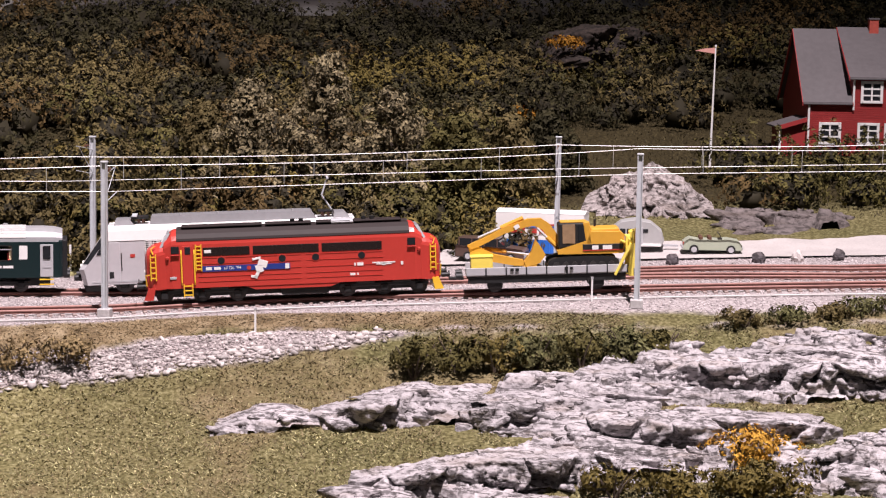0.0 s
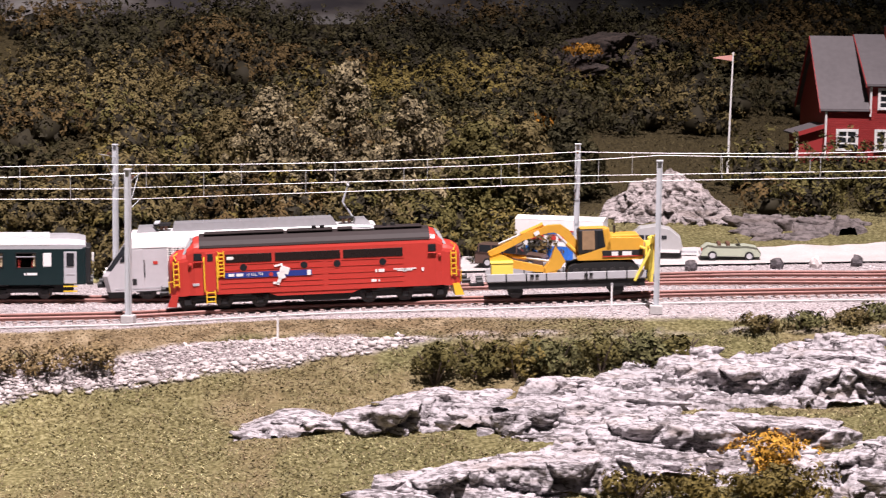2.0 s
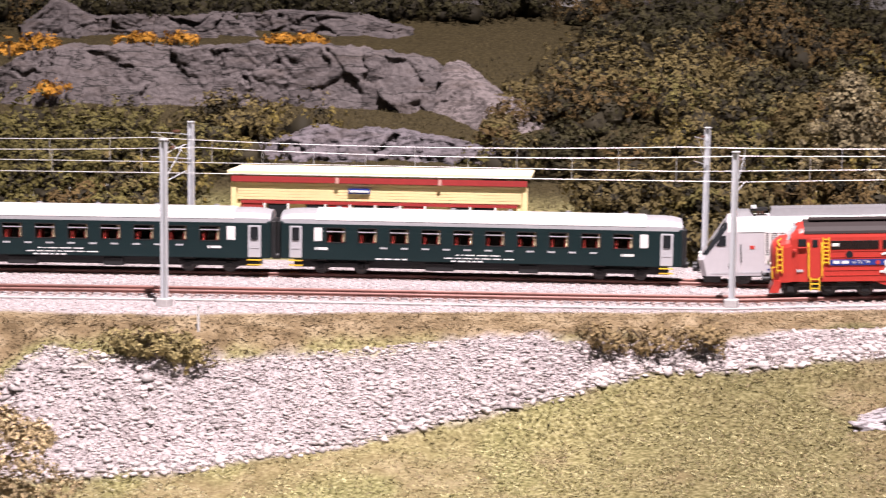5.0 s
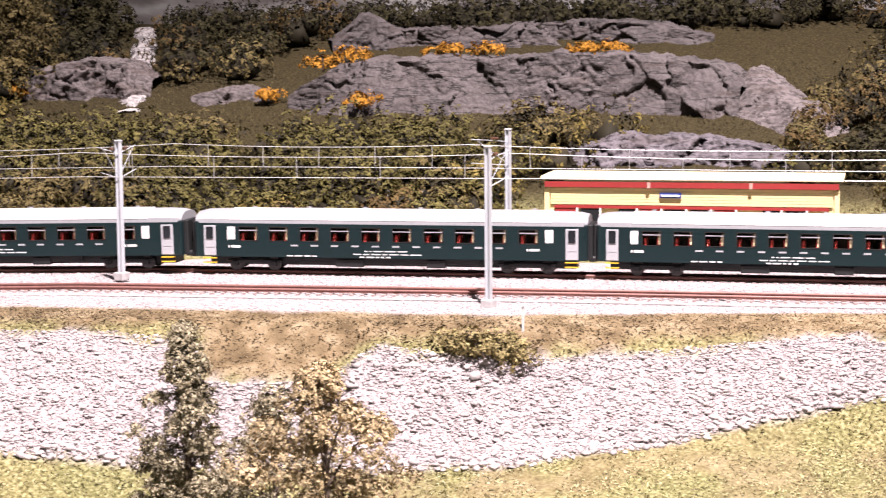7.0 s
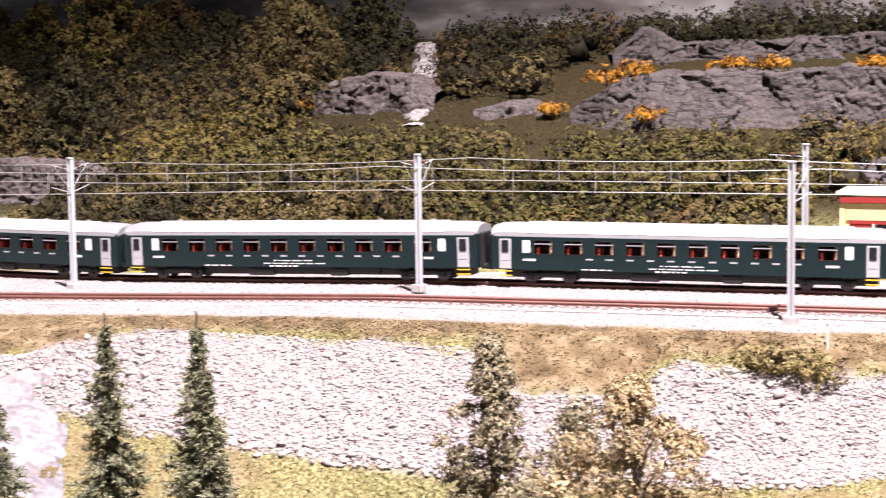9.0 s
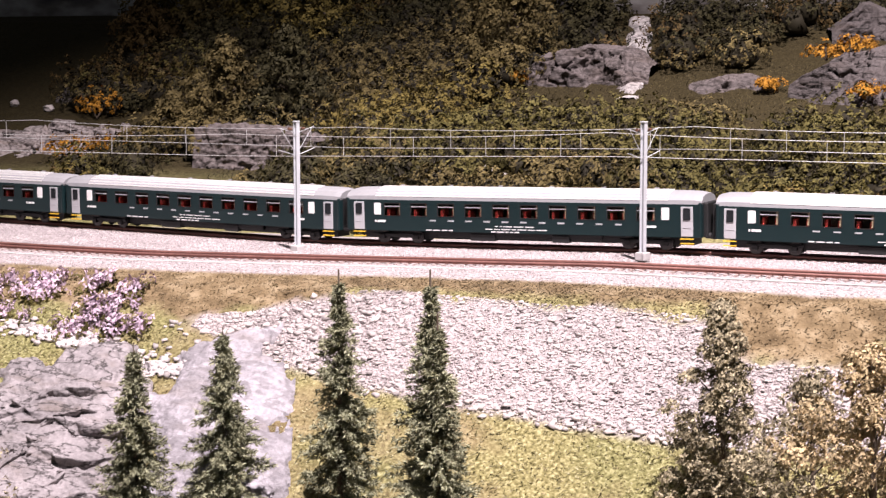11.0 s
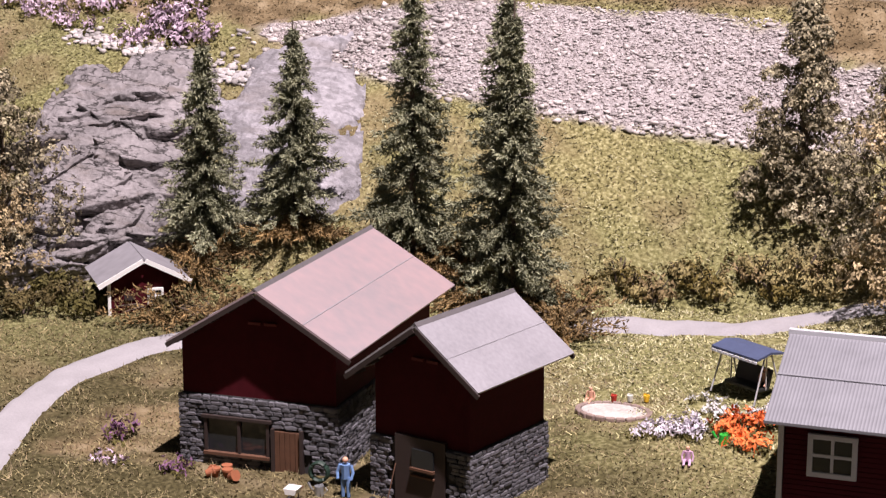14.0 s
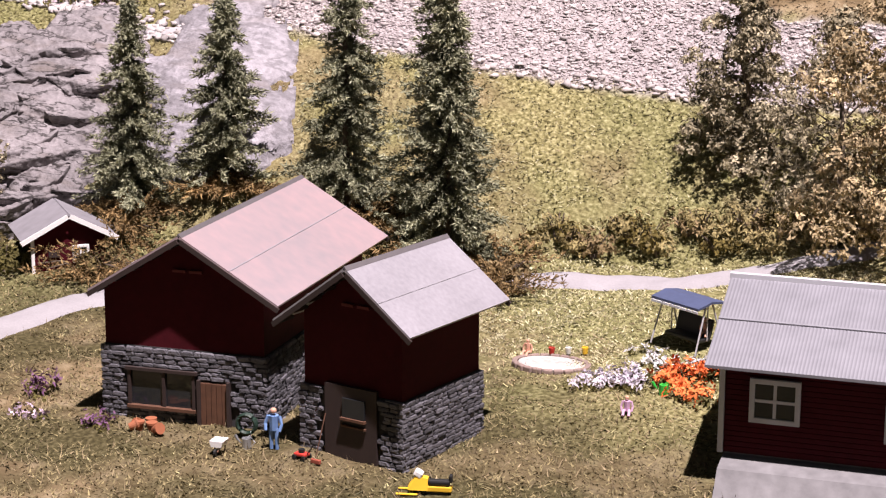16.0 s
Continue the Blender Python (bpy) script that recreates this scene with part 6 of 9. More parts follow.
def barn(name, m, w, d, stone_h, wall, ridge_x, ridge, eave_l, eave_r, over, roof_m, label, holes, seed, side_stones):
    """A barn with a stone ground floor and dark red boarding; gable to the front."""
    t = thing(name, m, label, "barn")
    zl, zr = wall
    part("timber_wall", prism([(0.002, stone_h), (w - 0.002, stone_h), (w - 0.002, zr), (ridge_x, ridge - 0.001), (0.002, zl)], 0.002, d - 0.002), M_BARN, t, "dark red boarded upper walls", k=1.0)
    # ground floor with an opening for door and window
    base = part("stone_wall", B((w / 2, d / 2, stone_h / 2 - 0.004), (w - 0.003, d - 0.003, stone_h + 0.008)), M_MORTAR, t, "grey dry stone ground floor", k=1.0)
    stone_courses(base, (0, 0.0012, 0), Vector((1, 0, 0)), w, 0.0, stone_h, holes, seed, Vector((0, -1, 0)))
    if side_stones:
        stone_courses(base, (w - 0.0012, 0, 0), Vector((0, 1, 0)), d, -0.001, stone_h, [], seed + 1, Vector((1, 0, 0)))
    # roof
    for a, b, nm in (((eave_l[0], eave_l[1]), (ridge_x, ridge), "roof"), ((ridge_x, ridge), (eave_r[0], eave_r[1]), "roof")):
        r = roof_slab(t, nm, a, b, -over, d + over, 0.0012, roof_m, "sheet-metal roof slope")
        for k in (0.5,):
            p = [a[i] + (b[i] - a[i]) * k for i in (0, 1)]
            q = [a[i] + (b[i] - a[i]) * (k + 0.008) for i in (0, 1)]
            s = roof_slab(r, "seam", p, q, -over, d + over, 0.00145, M_TIN)
        for yy in (-over - 0.0004, d + over - 0.0006):
            roof_slab(r, "barge_board", (a[0], a[1] - 0.0022), (b[0], b[1] - 0.0022), yy, yy + 0.001, 0.0022, M_DARKDOOR)
    part("ridge_cap", prism([(ridge_x - 0.0016, ridge + 0.0004), (ridge_x, ridge + 0.0022), (ridge_x + 0.0016, ridge + 0.0004), (ridge_x, ridge + 0.001)], -over, d + over), M_SLATE, t, "dark ridge cap", k=1.0)
    for k in range(5):
        for s, e in ((-1, eave_l), (1, eave_r)):
            f = (k + 0.5) / 5
            x, z = ridge_x + (e[0] - ridge_x) * f, ridge + (e[1] - ridge) * f - 0.0016
            part("purlin", B((x, -over * 0.4, z), (0.0014, over * 1.3, 0.0014)), M_DARKDOOR, t, k=1.0)
    for s in (-1, 1):
        part("vent", B((ridge_x + s * 0.004, 0.0012, ridge - 0.0165), (0.006, 0.0012, 0.0012)), M_VENT, t, "small red vent board", k=1.0)
    return t


b1 = barn("barn", pose(-0.497, -0.778, -0.187, 0, 0, 25), 0.0805, 0.132, 0.0362, (0.0615, 0.0655), 0.0432, 0.0885, (-0.001, 0.0615), (0.0885, 0.0612), 0.0072, M_TINRED,
          "large barn of dark red boards over dry stone", [(0.0135, 0.046, 0.0085, 0.0255), (0.047, 0.0625, -0.01, 0.0235)], 51, True)
o = part("window", B((0.0298, 0.0012, 0.017), (0.0315, 0.0016, 0.0165)), M_GLASS, b1, "wide dark window", k=1.0)
for x in (0.0142, 0.031, 0.0455):
    part("frame", B((x, 0.0002, 0.017), (0.0014, 0.0022, 0.018)), M_DARKDOOR, o, k=1.0)
part("sill", B((0.03, -0.0006, 0.0088), (0.033, 0.003, 0.0014)), M_DOOR, o, k=1.0)
part("lintel", B((0.03, 0.0, 0.0262), (0.035, 0.003, 0.0014)), M_DARKDOOR, o, k=1.0)
o = part("door", B((0.055, 0.001, 0.0105), (0.0125, 0.0016, 0.0235)), M_DOOR, b1, "weathered brown plank door", k=1.0)
for k in range(5):
    part("plank", B((0.0499 + k * 0.00255, 0.0001, 0.0105), (0.0023, 0.0008, 0.0232), 0.0001), M_DOOR, o, k=1.0)
for x in (0.048, 0.0622):
    part("door_post", B((x, 0.0, 0.011), (0.0014, 0.003, 0.025)), M_DARKDOOR, o, k=1.0)
b2 = barn("barn", pose(-0.4, -0.748, -0.187, 0, 0, 8.4), 0.0546, 0.0625, 0.0312, (0.0635, 0.0665), 0.0298, 0.0853, (-0.0075, 0.0583), (0.0622, 0.0613), 0.0068, M_TIN,
          "smaller barn of dark red boards over dry stone", [(0.0135, 0.0415, -0.01, 0.06)], 61, True)
o = part("door", B((0.0275, 0.0008, 0.0152), (0.027, 0.0016, 0.037)), M_DARKDOOR, b2, "tall dark brown door", k=1.0)
part("door_window", B((0.0295, -0.0002, 0.0245), (0.0115, 0.0014, 0.0085)), M_GLASS, o, k=1.0)
part("sill", B((0.0295, -0.0008, 0.0198), (0.0125, 0.002, 0.0012)), M_DOOR, o, k=1.0)
part("rail", B((0.0295, -0.0004, 0.0165), (0.0125, 0.0016, 0.0008)), M_DOOR, o, k=1.0)

# cottage at the layout edge
t = thing("cottage", pose(-0.246, -0.655, -0.2, 0, 0, 23), "dark red cottage with pale corrugated roof and grey plinth", "house")
part("plinth", B((0.06, 0.04, 0.01), (0.119, 0.079, 0.032)), M_PLASTER, t, "grey cement plinth", k=1.0)
part("wall", prism([(0, 0.026), (0.12, 0.026), (0.12, 0.062), (0, 0.062)], 0.0, 0.08), M_BARN, t, k=1.0)
boards(t, 0.001, 0.119, -0.0006, 0.0268, 0.0615, 0.0022, M_BARN)
for yz in (((-0.0125, 0.0645), (0.04, 0.0895)), ((0.0925, 0.0645), (0.04, 0.0895))):
    (ya, za), (yb, zb) = yz
    r = part("roof", loft([[(x, ya, za), (x, yb, zb), (x, yb, zb + 0.0012), (x, ya, za + 0.0012)] for x in (-0.006, 0.126)]), M_TINPALE, t, "pale corrugated metal roof slope", k=1.0)
    if ya < 0:
        for k in range(88):
            x = -0.0055 + k * 0.0015
            part("corrugation", loft([[(x + dx, q, z + 0.0012 + dz) for dx, dz in ((-0.00055, 0), (0, 0.0001), (0.00055, 0))] for q, z in ((ya, za), (yb, zb))]), M_TINPALE, r, k=1.0)
        part("seam", loft([[(x, 0.0135, 0.0784), (x, 0.0142, 0.0788), (x, 0.0142, 0.0792), (x, 0.0135, 0.0788)] for x in (-0.006, 0.126)]), M_TINPALE, r, k=1.0)
part("ridge_cap", prism([(-0.0065, 0.0895), (0.1265, 0.0895), (0.1265, 0.092), (-0.0065, 0.092)], 0.0385, 0.0415), M_TRIMGREY, t, k=1.0)
part("gable", loft([[(x, 0.0, 0.062), (x, 0.08, 0.062), (x, 0.04, 0.087)] for x in (0.0, 0.12)]), M_BARN, t, k=1.0)
for x in (-0.0006, 0.1206):
    part("corner_board", B((x, -0.0008, 0.044), (0.0022, 0.0022, 0.036)), M_TRIMGREY, t, "pale corner board", k=1.0)
window(t, 0.0212, -0.001, 0.0498, 0.0185, 0.0165, 2, 2, M_TRIMGREY, 0.0013)
window(t, 0.0755, -0.001, 0.0465, 0.0185, 0.0165, 2, 2, M_TRIMGREY, 0.0013)
part("apron", loft([[(x, 0.002, -0.008), (x, 0.002, 0.0255), (x, -0.012, 0.0225), (x, -0.024, 0.008), (x, -0.026, -0.008)] for x in (0.0005, 0.1195)]), M_PLASTER, t, "sloping grey cement apron", k=1.0)
part("doorstep", loft([[(0.05 + a, -0.02 - 0.6 * a, -0.006), (0.05 + a, -0.02 - 0.6 * a, 0.015 + 0.1 * a), (0.05 + a, -0.055 - 0.3 * a, 0.012), (0.05 + a, -0.06 - 0.3 * a, -0.006)] for a in (0.0, 0.02, 0.05, 0.07)]), M_SAND, t, "pale sandy ramp", k=1.0)

# small hut by the stream
t = thing("hut", pose(-0.701, -0.667, -0.174, 0, 0, 63), "small dark red hut with grey roof and white trim", "hut")
w, d, h, rz = 0.041, 0.042, 0.0235, 0.034
M_HUTROOF = mat("grey roof felt", (0.22, 0.21, 0.23), 0.7, scale=150, vary=0.2)
part("wall", prism([(0, -0.004), (w, -0.004), (w, h), (w / 2, rz - 0.001), (0, h)], 0.0, d), M_BARN, t, k=1.0)
for a, b in (((-0.006, h - 0.0035), (w / 2, rz)), ((w / 2, rz), (w + 0.006, h - 0.0035))):
    r = roof_slab(t, "roof", a, b, -0.004, d + 0.004, 0.001, M_HUTROOF, "grey felt roof slope")
    roof_slab(r, "barge_board", (a[0], a[1] - 0.0014), (b[0], b[1] - 0.0014), -0.0052, -0.0042, 0.0026, M_WHITE)
part("corner_post", B((0.0002, -0.0005, 0.008), (0.0018, 0.0018, 0.026)), M_WHITE, t, "white corner post", k=1.0)
window(t, 0.027, 0, 0.0115, 0.008, 0.0085, 2, 2, M_WHITE, 0.0009)
part("hatch", B((0.012, -0.0002, 0.012), (0.006, 0.001, 0.004)), M_DARKDOOR, t, k=1.0)

# station building behind the coaches
t = thing("station_building", pose(-0.437, 0.134, -0.002, 0, 0, 15.8), "long cream station building with dark red bands", "station")
L = 0.2395
part("wall", B((L / 2, 0.031, 0.026), (L - 0.008, 0.05, 0.058)), M_CREAM, t, k=1.0)
boards(t, 0.006, L - 0.006, 0.0048, 0.0405, 0.0545, 0.0023, M_CREAM)
part("red_band", B((L / 2, 0.0042, 0.0572), (L - 0.003, 0.005, 0.0044)), M_HOUSE, t, "dark red fascia band", k=1.0)
part("roof", B((L / 2, 0.0325, 0.0625), (L + 0.004, 0.061, 0.0028), 0.0005), mat("pale cream eaves", (0.82, 0.72, 0.45), 0.6, vary=0.05), t, "flat roof with cream eaves", k=1.0)
part("window_band", B((L / 2, 0.0045, 0.0388), (L - 0.018, 0.003, 0.0022)), M_HOUSE, t, "dark red window head", k=1.0)
for k, (a, b) in enumerate(((0.01, 0.027), (0.031, 0.046), (0.062, 0.076), (0.08, 0.096), (0.1, 0.116), (0.12, 0.136), (0.14, 0.156), (0.178, 0.192), (0.196, 0.212))):
    o = part("window", B(((a + b) / 2, 0.0046, 0.027), (b - a, 0.002, 0.021)), M_GLASS if k % 3 else M_HOUSE, t, k=1.0)
    part("frame", B((b + 0.0012, 0.004, 0.027), (0.0016, 0.003, 0.022)), M_WHITE, o, k=1.0)
for x in (0.087, 0.169):
    part("downpipe", B((x, 0.0008, 0.0572), (0.0026, 0.0012, 0.0046)), mat("pale pink trim", (0.55, 0.32, 0.28), 0.6, vary=0.05), t, k=1.0)
s = part("name_board", B((0.1045, 0.0028, 0.0488), (0.0175, 0.001, 0.0042)), M_BLUE, t, "blue and white name board", k=1.0)
part("lettering", B((0.1045, 0.0021, 0.0488), (0.015, 0.0006, 0.0016)), M_WHITE, s, k=1.0)
for x in (0.003, L - 0.003):
    part("corner_board", B((x, 0.0055, 0.028), (0.004, 0.003, 0.052)), M_CREAM, t, k=1.0)

# red wooden house on the hill
t = thing("wooden_house", pose(0.5, 0.632, 0.0725, 0, 0, 6.5), "red wooden house with grey roof and white windows", "house")
L, D = 0.17, 0.128
part("foundation", B((L / 2, D / 2, -0.003), (L - 0.002, D - 0.002, 0.014)), M_WHITE, t, "white foundation", k=1.0)
part("wall", B((L / 2, D / 2, 0.027), (L - 0.0006, D, 0.05)), M_HOUSE, t, k=1.0)
boards(t, 0.001, L, -0.0004, 0.0025, 0.0535, 0.0021, M_HOUSE)
boards(t, 0.0425, 0.13, -0.0004, 0.0535, 0.0765, 0.0021, M_HOUSE)
part("gable", loft([[(x, 0, 0.052), (x, D, 0.052), (x, D / 2, 0.118)] for x in (0.0, L)]), M_HOUSE, t, k=1.0)
part("dormer", loft([[(x, 0, 0.052), (x, 0, 0.0765), (x, D / 2, 0.116), (x, D / 2, 0.052)] for x in (0.0425, 0.13)]), M_HOUSE, t, "wide dormer with upper windows", k=1.0)
for (ya, za), (yb, zb), x0, x1 in (((-0.0035, 0.0515), (D / 2, 0.1205), -0.0045, 0.0425), ((-0.0035, 0.0515), (D / 2, 0.1205), 0.13, L + 0.0045), ((D + 0.0035, 0.0515), (D / 2, 0.1205), -0.0045, L + 0.0045), ((-0.005, 0.0755), (D / 2, 0.1225), 0.0385, 0.134)):
    r = part("roof", loft([[(x, ya, za), (x, yb, zb), (x, yb, zb + 0.0016), (x, ya, za + 0.0016)] for x in (x0, x1)]), M_SLATE, t, "dark grey roof slope", k=1.0)
    for x in (x0, x1):
        part("barge_board", loft([[(x + dx, ya, za - 0.002), (x + dx, yb, zb - 0.002), (x + dx, yb, zb + 0.0012), (x + dx, ya, za + 0.0012)] for dx in (-0.0007, 0.0007)]), M_HOUSE, r, k=1.0)
    if ya < 0:
        part("gutter", B(((x0 + x1) / 2, ya - 0.0006, za), (x1 - x0, 0.0016, 0.0016), 0.0004), M_SLATE, r, k=1.0)
for x, z in ((0.022, 0.0235), (0.0585, 0.0235), (0.084, 0.0235), (0.108, 0.0235), (0.145, 0.0235), (0.0605, 0.063), (0.086, 0.063), (0.11, 0.063)):
    window(t, x, -0.0009, z, 0.0185, 0.0185, 2, 3, M_WHITE, 0.0015)
for x, z0, z1 in ((0.0015, -0.003, 0.05), (0.0435, 0.046, 0.075)):
    bm = bmesh.new()
    tube(bm, [(x, -0.002, z0), (x, -0.002, z1), (x + 0.001, -0.0005, z1 + 0.002)], 0.0011, 0.0011, 8)
    part("downpipe", bm, M_WHITE, t, "white downpipe", k=1.0)
c = part("chimney", B((0.073, D / 2 - 0.004, 0.124), (0.009, 0.009, 0.016), 0.0003), mat("red chimney brick", (0.4, 0.07, 0.05), 0.8, scale=300, vary=0.2), t, "short red chimney", k=1.0)
part("chimney_cap", B((0.073, D / 2 - 0.004, 0.1325), (0.0105, 0.0105, 0.0016)), M_SLATE, c, k=1.0)
p = part("porch", prism([(-0.024, -0.004), (-0.0, -0.004), (-0.0, 0.036), (-0.024, 0.0285)], 0.004, 0.05), M_HOUSE, t, "lean-to porch", k=1.0)
part("porch_roof", prism([(-0.029, 0.028), (0.0, 0.037), (0.0, 0.0385), (-0.029, 0.0295)], 0.0, 0.054), M_SLATE, p, k=1.0)
part("corner_board", B((-0.0242, 0.0036, 0.0125), (0.0022, 0.0022, 0.033)), M_WHITE, p, k=1.0)
part("fascia", B((-0.012, -0.0006, 0.0325), (0.026, 0.0012, 0.004), 0, Matrix.Rotation(radians(-17), 4, "Y")), M_HOUSE, p, k=1.0)

# flagpole
fx, fy_ = 0.409, 0.59
t = thing("flagpole", Matrix.Translation((fx, fy_, float(ground_z(fx, fy_)))), "tall white flagpole with a faded red pennant", "flagpole")
bm = bmesh.new()
tube(bm, [(0, 0, -0.002), (0.0008, 0, 0.05), (0.002, 0, 0.111)], 0.0012, 0.0007, 8)
part("pole", bm, M_WHITE, t, k=1.0)
bm = loft([[(0.0015, -0.0002, 0.1105), (0.0015, -0.0002, 0.105), (-0.017, -0.0002, 0.1075), (-0.009, -0.0002, 0.1095)], [(0.0015, 0.0003, 0.1105), (0.0015, 0.0003, 0.105), (-0.017, 0.0003, 0.1075), (-0.009, 0.0003, 0.1095)]])
part("pennant", bm, mat("faded red cloth", (0.6, 0.3, 0.26), 0.8, vary=0.1), t, "faded red pennant", k=1.0)
part("finial", cyl((0.002, 0, 0.112), 0.0011, 0.002, "Z", 8), M_WHITE, t, k=1.0)

# ---- road side: container, vehicles, boulders ----
road_x = np.linspace(0.15, 0.8, 90)
rv = []
for k in np.linspace(0.165, 0.235, 10):
    y = near_y(road_x) + (k + 0.008 * (fbm(road_x * 30, road_x * 0 + (k > 0.2) * 5, 14) - 0.5)) / 0.96
    rv.append(np.stack([road_x, y, ground_z(road_x, y) + 0.0018], -1))
rv = np.stack(rv, 1)
ri = np.arange(900).reshape(90, 10)
tagged(new("road", mesh_np("road", rv.reshape(-1, 3), np.stack([ri[:-1, :-1], ri[1:, :-1], ri[1:, 1:], ri[:-1, 1:]], -1).reshape(-1, 4), mat("pale gravel road", (0.42, 0.39, 0.38), 0.95, scale=600, vary=0.15, bump=0.4), True)), "pale gravel road behind the tracks", "road", kind="structure")


def rest(x, y, rz=0.0, dz=0.0018):
    return pose(x, y, float(ground_z(x, y)) + dz, 0, 0, rz)


t = thing("shipping_container", rest(0.27, 0.302, -6), "white freight container with blue lower part", "container")
part("lower_box", B((0, 0, 0.0055), (0.0705, 0.028, 0.011), 0.0005), M_BRIGHTBLUE, t, "bright blue lower part", k=1.0)
part("upper_box", B((0, 0, 0.0215), (0.0708, 0.0283, 0.0215), 0.0005), M_WHITE, t, "white upper part", k=1.0)
part("roof", loft([[(x, -0.0143, 0.032), (x, 0, 0.0342), (x, 0.0143, 0.032)] for x in (-0.0356, 0.0356)]), M_WHITE, t, k=1.0)
for k in range(14):
    part("rib", B((-0.033 + k * 0.0051, -0.0144, 0.0055), (0.0014, 0.0008, 0.0105)), M_BRIGHTBLUE, t, k=1.0)
for a, w_ in ((-0.017, 0.0105), (-0.004, 0.004), (0.009, 0.018)):
    part("lettering", B((a, -0.0146, 0.0178), (w_, 0.0004, 0.0036)), M_RED, t, k=1.0)
part("stripe", B((0.0, -0.0146, 0.0232), (0.042, 0.0004, 0.0011)), M_RED, t, k=1.0)
part("stripe", B((0.003, -0.0146, 0.0212), (0.038, 0.0004, 0.0007)), M_BRIGHTBLUE, t, k=1.0)
for s in (-1, 1):
    part("corner_casting", B((s * 0.0345, -0.0138, 0.0012), (0.002, 0.002, 0.0024)), M_BLACK, t, k=1.0)


def car(name, m, label, L, W, prof, cabin, paint, glass_to=None, wheel=0.0036):
    """A car from its side profile; prof and cabin are x, z outlines."""
    t = thing(name, m, label, "car", "parked vehicles")
    part("body", loft([[(x, -W * 0.46, z) for x, z in prof], [(x, -W * 0.5, z) for x, z in prof], [(x, W * 0.5, z) for x, z in prof], [(x, W * 0.46, z) for x, z in prof]]), paint, t, k=1.0)
    if cabin:
        part("cabin", loft([[(x, -W * 0.44, z) for x, z in cabin], [(x, W * 0.44, z) for x, z in cabin]]), M_GLASS, t, "dark glazed cabin", k=1.0)
        zt = max(z for _, z in cabin)
        xs_ = [x for x, z in cabin if z > zt - 0.0012]
        part("roof", B(((min(xs_) + max(xs_)) / 2, 0, zt), (max(xs_) - min(xs_) + 0.002, W * 0.86, 0.0011), 0.0004), paint, t, k=1.0)
        for x in np.linspace(min(xs_), max(xs_), 4):
            part("pillar", B((float(x), -W * 0.445, zt - 0.0032), (0.0009, 0.0006, 0.006)), paint, t, k=1.0)
    for s in (-1, 1):
        for y in (-1, 1):
            w_ = part("wheel", cyl((s * L * 0.31, y * W * 0.45, wheel), wheel, 0.0026, seg=16), M_BLACK, t, k=1.0)
            part("hubcap", cyl((s * L * 0.31, y * (W * 0.45 + 0.0014), wheel), wheel * 0.62, 0.0006, seg=12), M_GREY, w_, k=1.0)
    part("bumper", B((-L / 2, 0, 0.005), (0.0014, W * 0.9, 0.0018), 0.0004), M_GREY, t, k=1.0)
    part("bumper", B((L / 2, 0, 0.005), (0.0014, W * 0.9, 0.0018), 0.0004), M_GREY, t, k=1.0)
    part("headlight", B((L / 2 - 0.0008, -W * 0.36, 0.0078), (0.001, 0.003, 0.0016)), M_LAMP, t, k=1.0)
    part("tail_light", B((-L / 2 + 0.0006, -W * 0.4, 0.0082), (0.001, 0.002, 0.002)), M_RED, t, k=1.0)
    return t


M_CARBROWN = mat("metallic brown car paint", (0.14, 0.09, 0.075), 0.3, 0.4, vary=0.05)
M_CARGREEN = mat("pale green car paint", (0.42, 0.46, 0.36), 0.3, 0.1, vary=0.04)
car("estate_car", rest(0.233, 0.268, -8), "metallic brown estate car parked by the container", 0.055, 0.021,
    [(-0.0275, 0.003), (0.0275, 0.003), (0.0275, 0.0085), (0.0255, 0.0102), (0.013, 0.0115), (-0.0272, 0.0118)], [(-0.0268, 0.0114), (0.0135, 0.0112), (0.006, 0.017), (-0.0245, 0.0175)], M_CARBROWN)
car("cabriolet", rest(0.404, 0.302, 3), "pale green open cabriolet parked by the road", 0.0465, 0.02,
    [(-0.0232, 0.003), (0.0232, 0.003), (0.0232, 0.007), (0.0205, 0.0105), (0.012, 0.0118), (0.004, 0.0112), (-0.012, 0.0112), (-0.018, 0.0122), (-0.0225, 0.009)], None, M_CARGREEN)
t = bpy.data.objects["cabriolet"]
part("windscreen", B((0.0062, 0, 0.0138), (0.0006, 0.0165, 0.0052), 0, Matrix.Rotation(radians(-28), 4, "Y")), M_GLASS, t, k=1.0)
for x in (-0.002, -0.009):
    part("seat", B((x, -0.0045, 0.0118), (0.003, 0.006, 0.004), 0.0008), M_DOOR, t, k=1.0)
    part("seat", B((x, 0.0045, 0.0118), (0.003, 0.006, 0.004), 0.0008), M_DOOR, t, k=1.0)
t = thing("caravan", rest(0.342, 0.312, 2), "rounded silver-grey caravan with dark windows", "caravan", "parked vehicles")
pr = [(-0.0235, 0.004), (0.022, 0.004), (0.0245, 0.009), (0.0225, 0.0165), (0.014, 0.0232), (0.002, 0.0255), (-0.01, 0.0235), (-0.019, 0.016), (-0.0235, 0.0085)]
part("body", loft([[(x * 0.97, y, 0.004 + (z - 0.004) * 0.97) if abs(y) > 0.01 else (x, y, z) for x, z in pr] for y in (-0.0112, -0.0095, 0.0095, 0.0112)]), mat("silver-grey caravan skin", (0.5, 0.5, 0.5), 0.35, 0.3, vary=0.06), t, k=1.0)
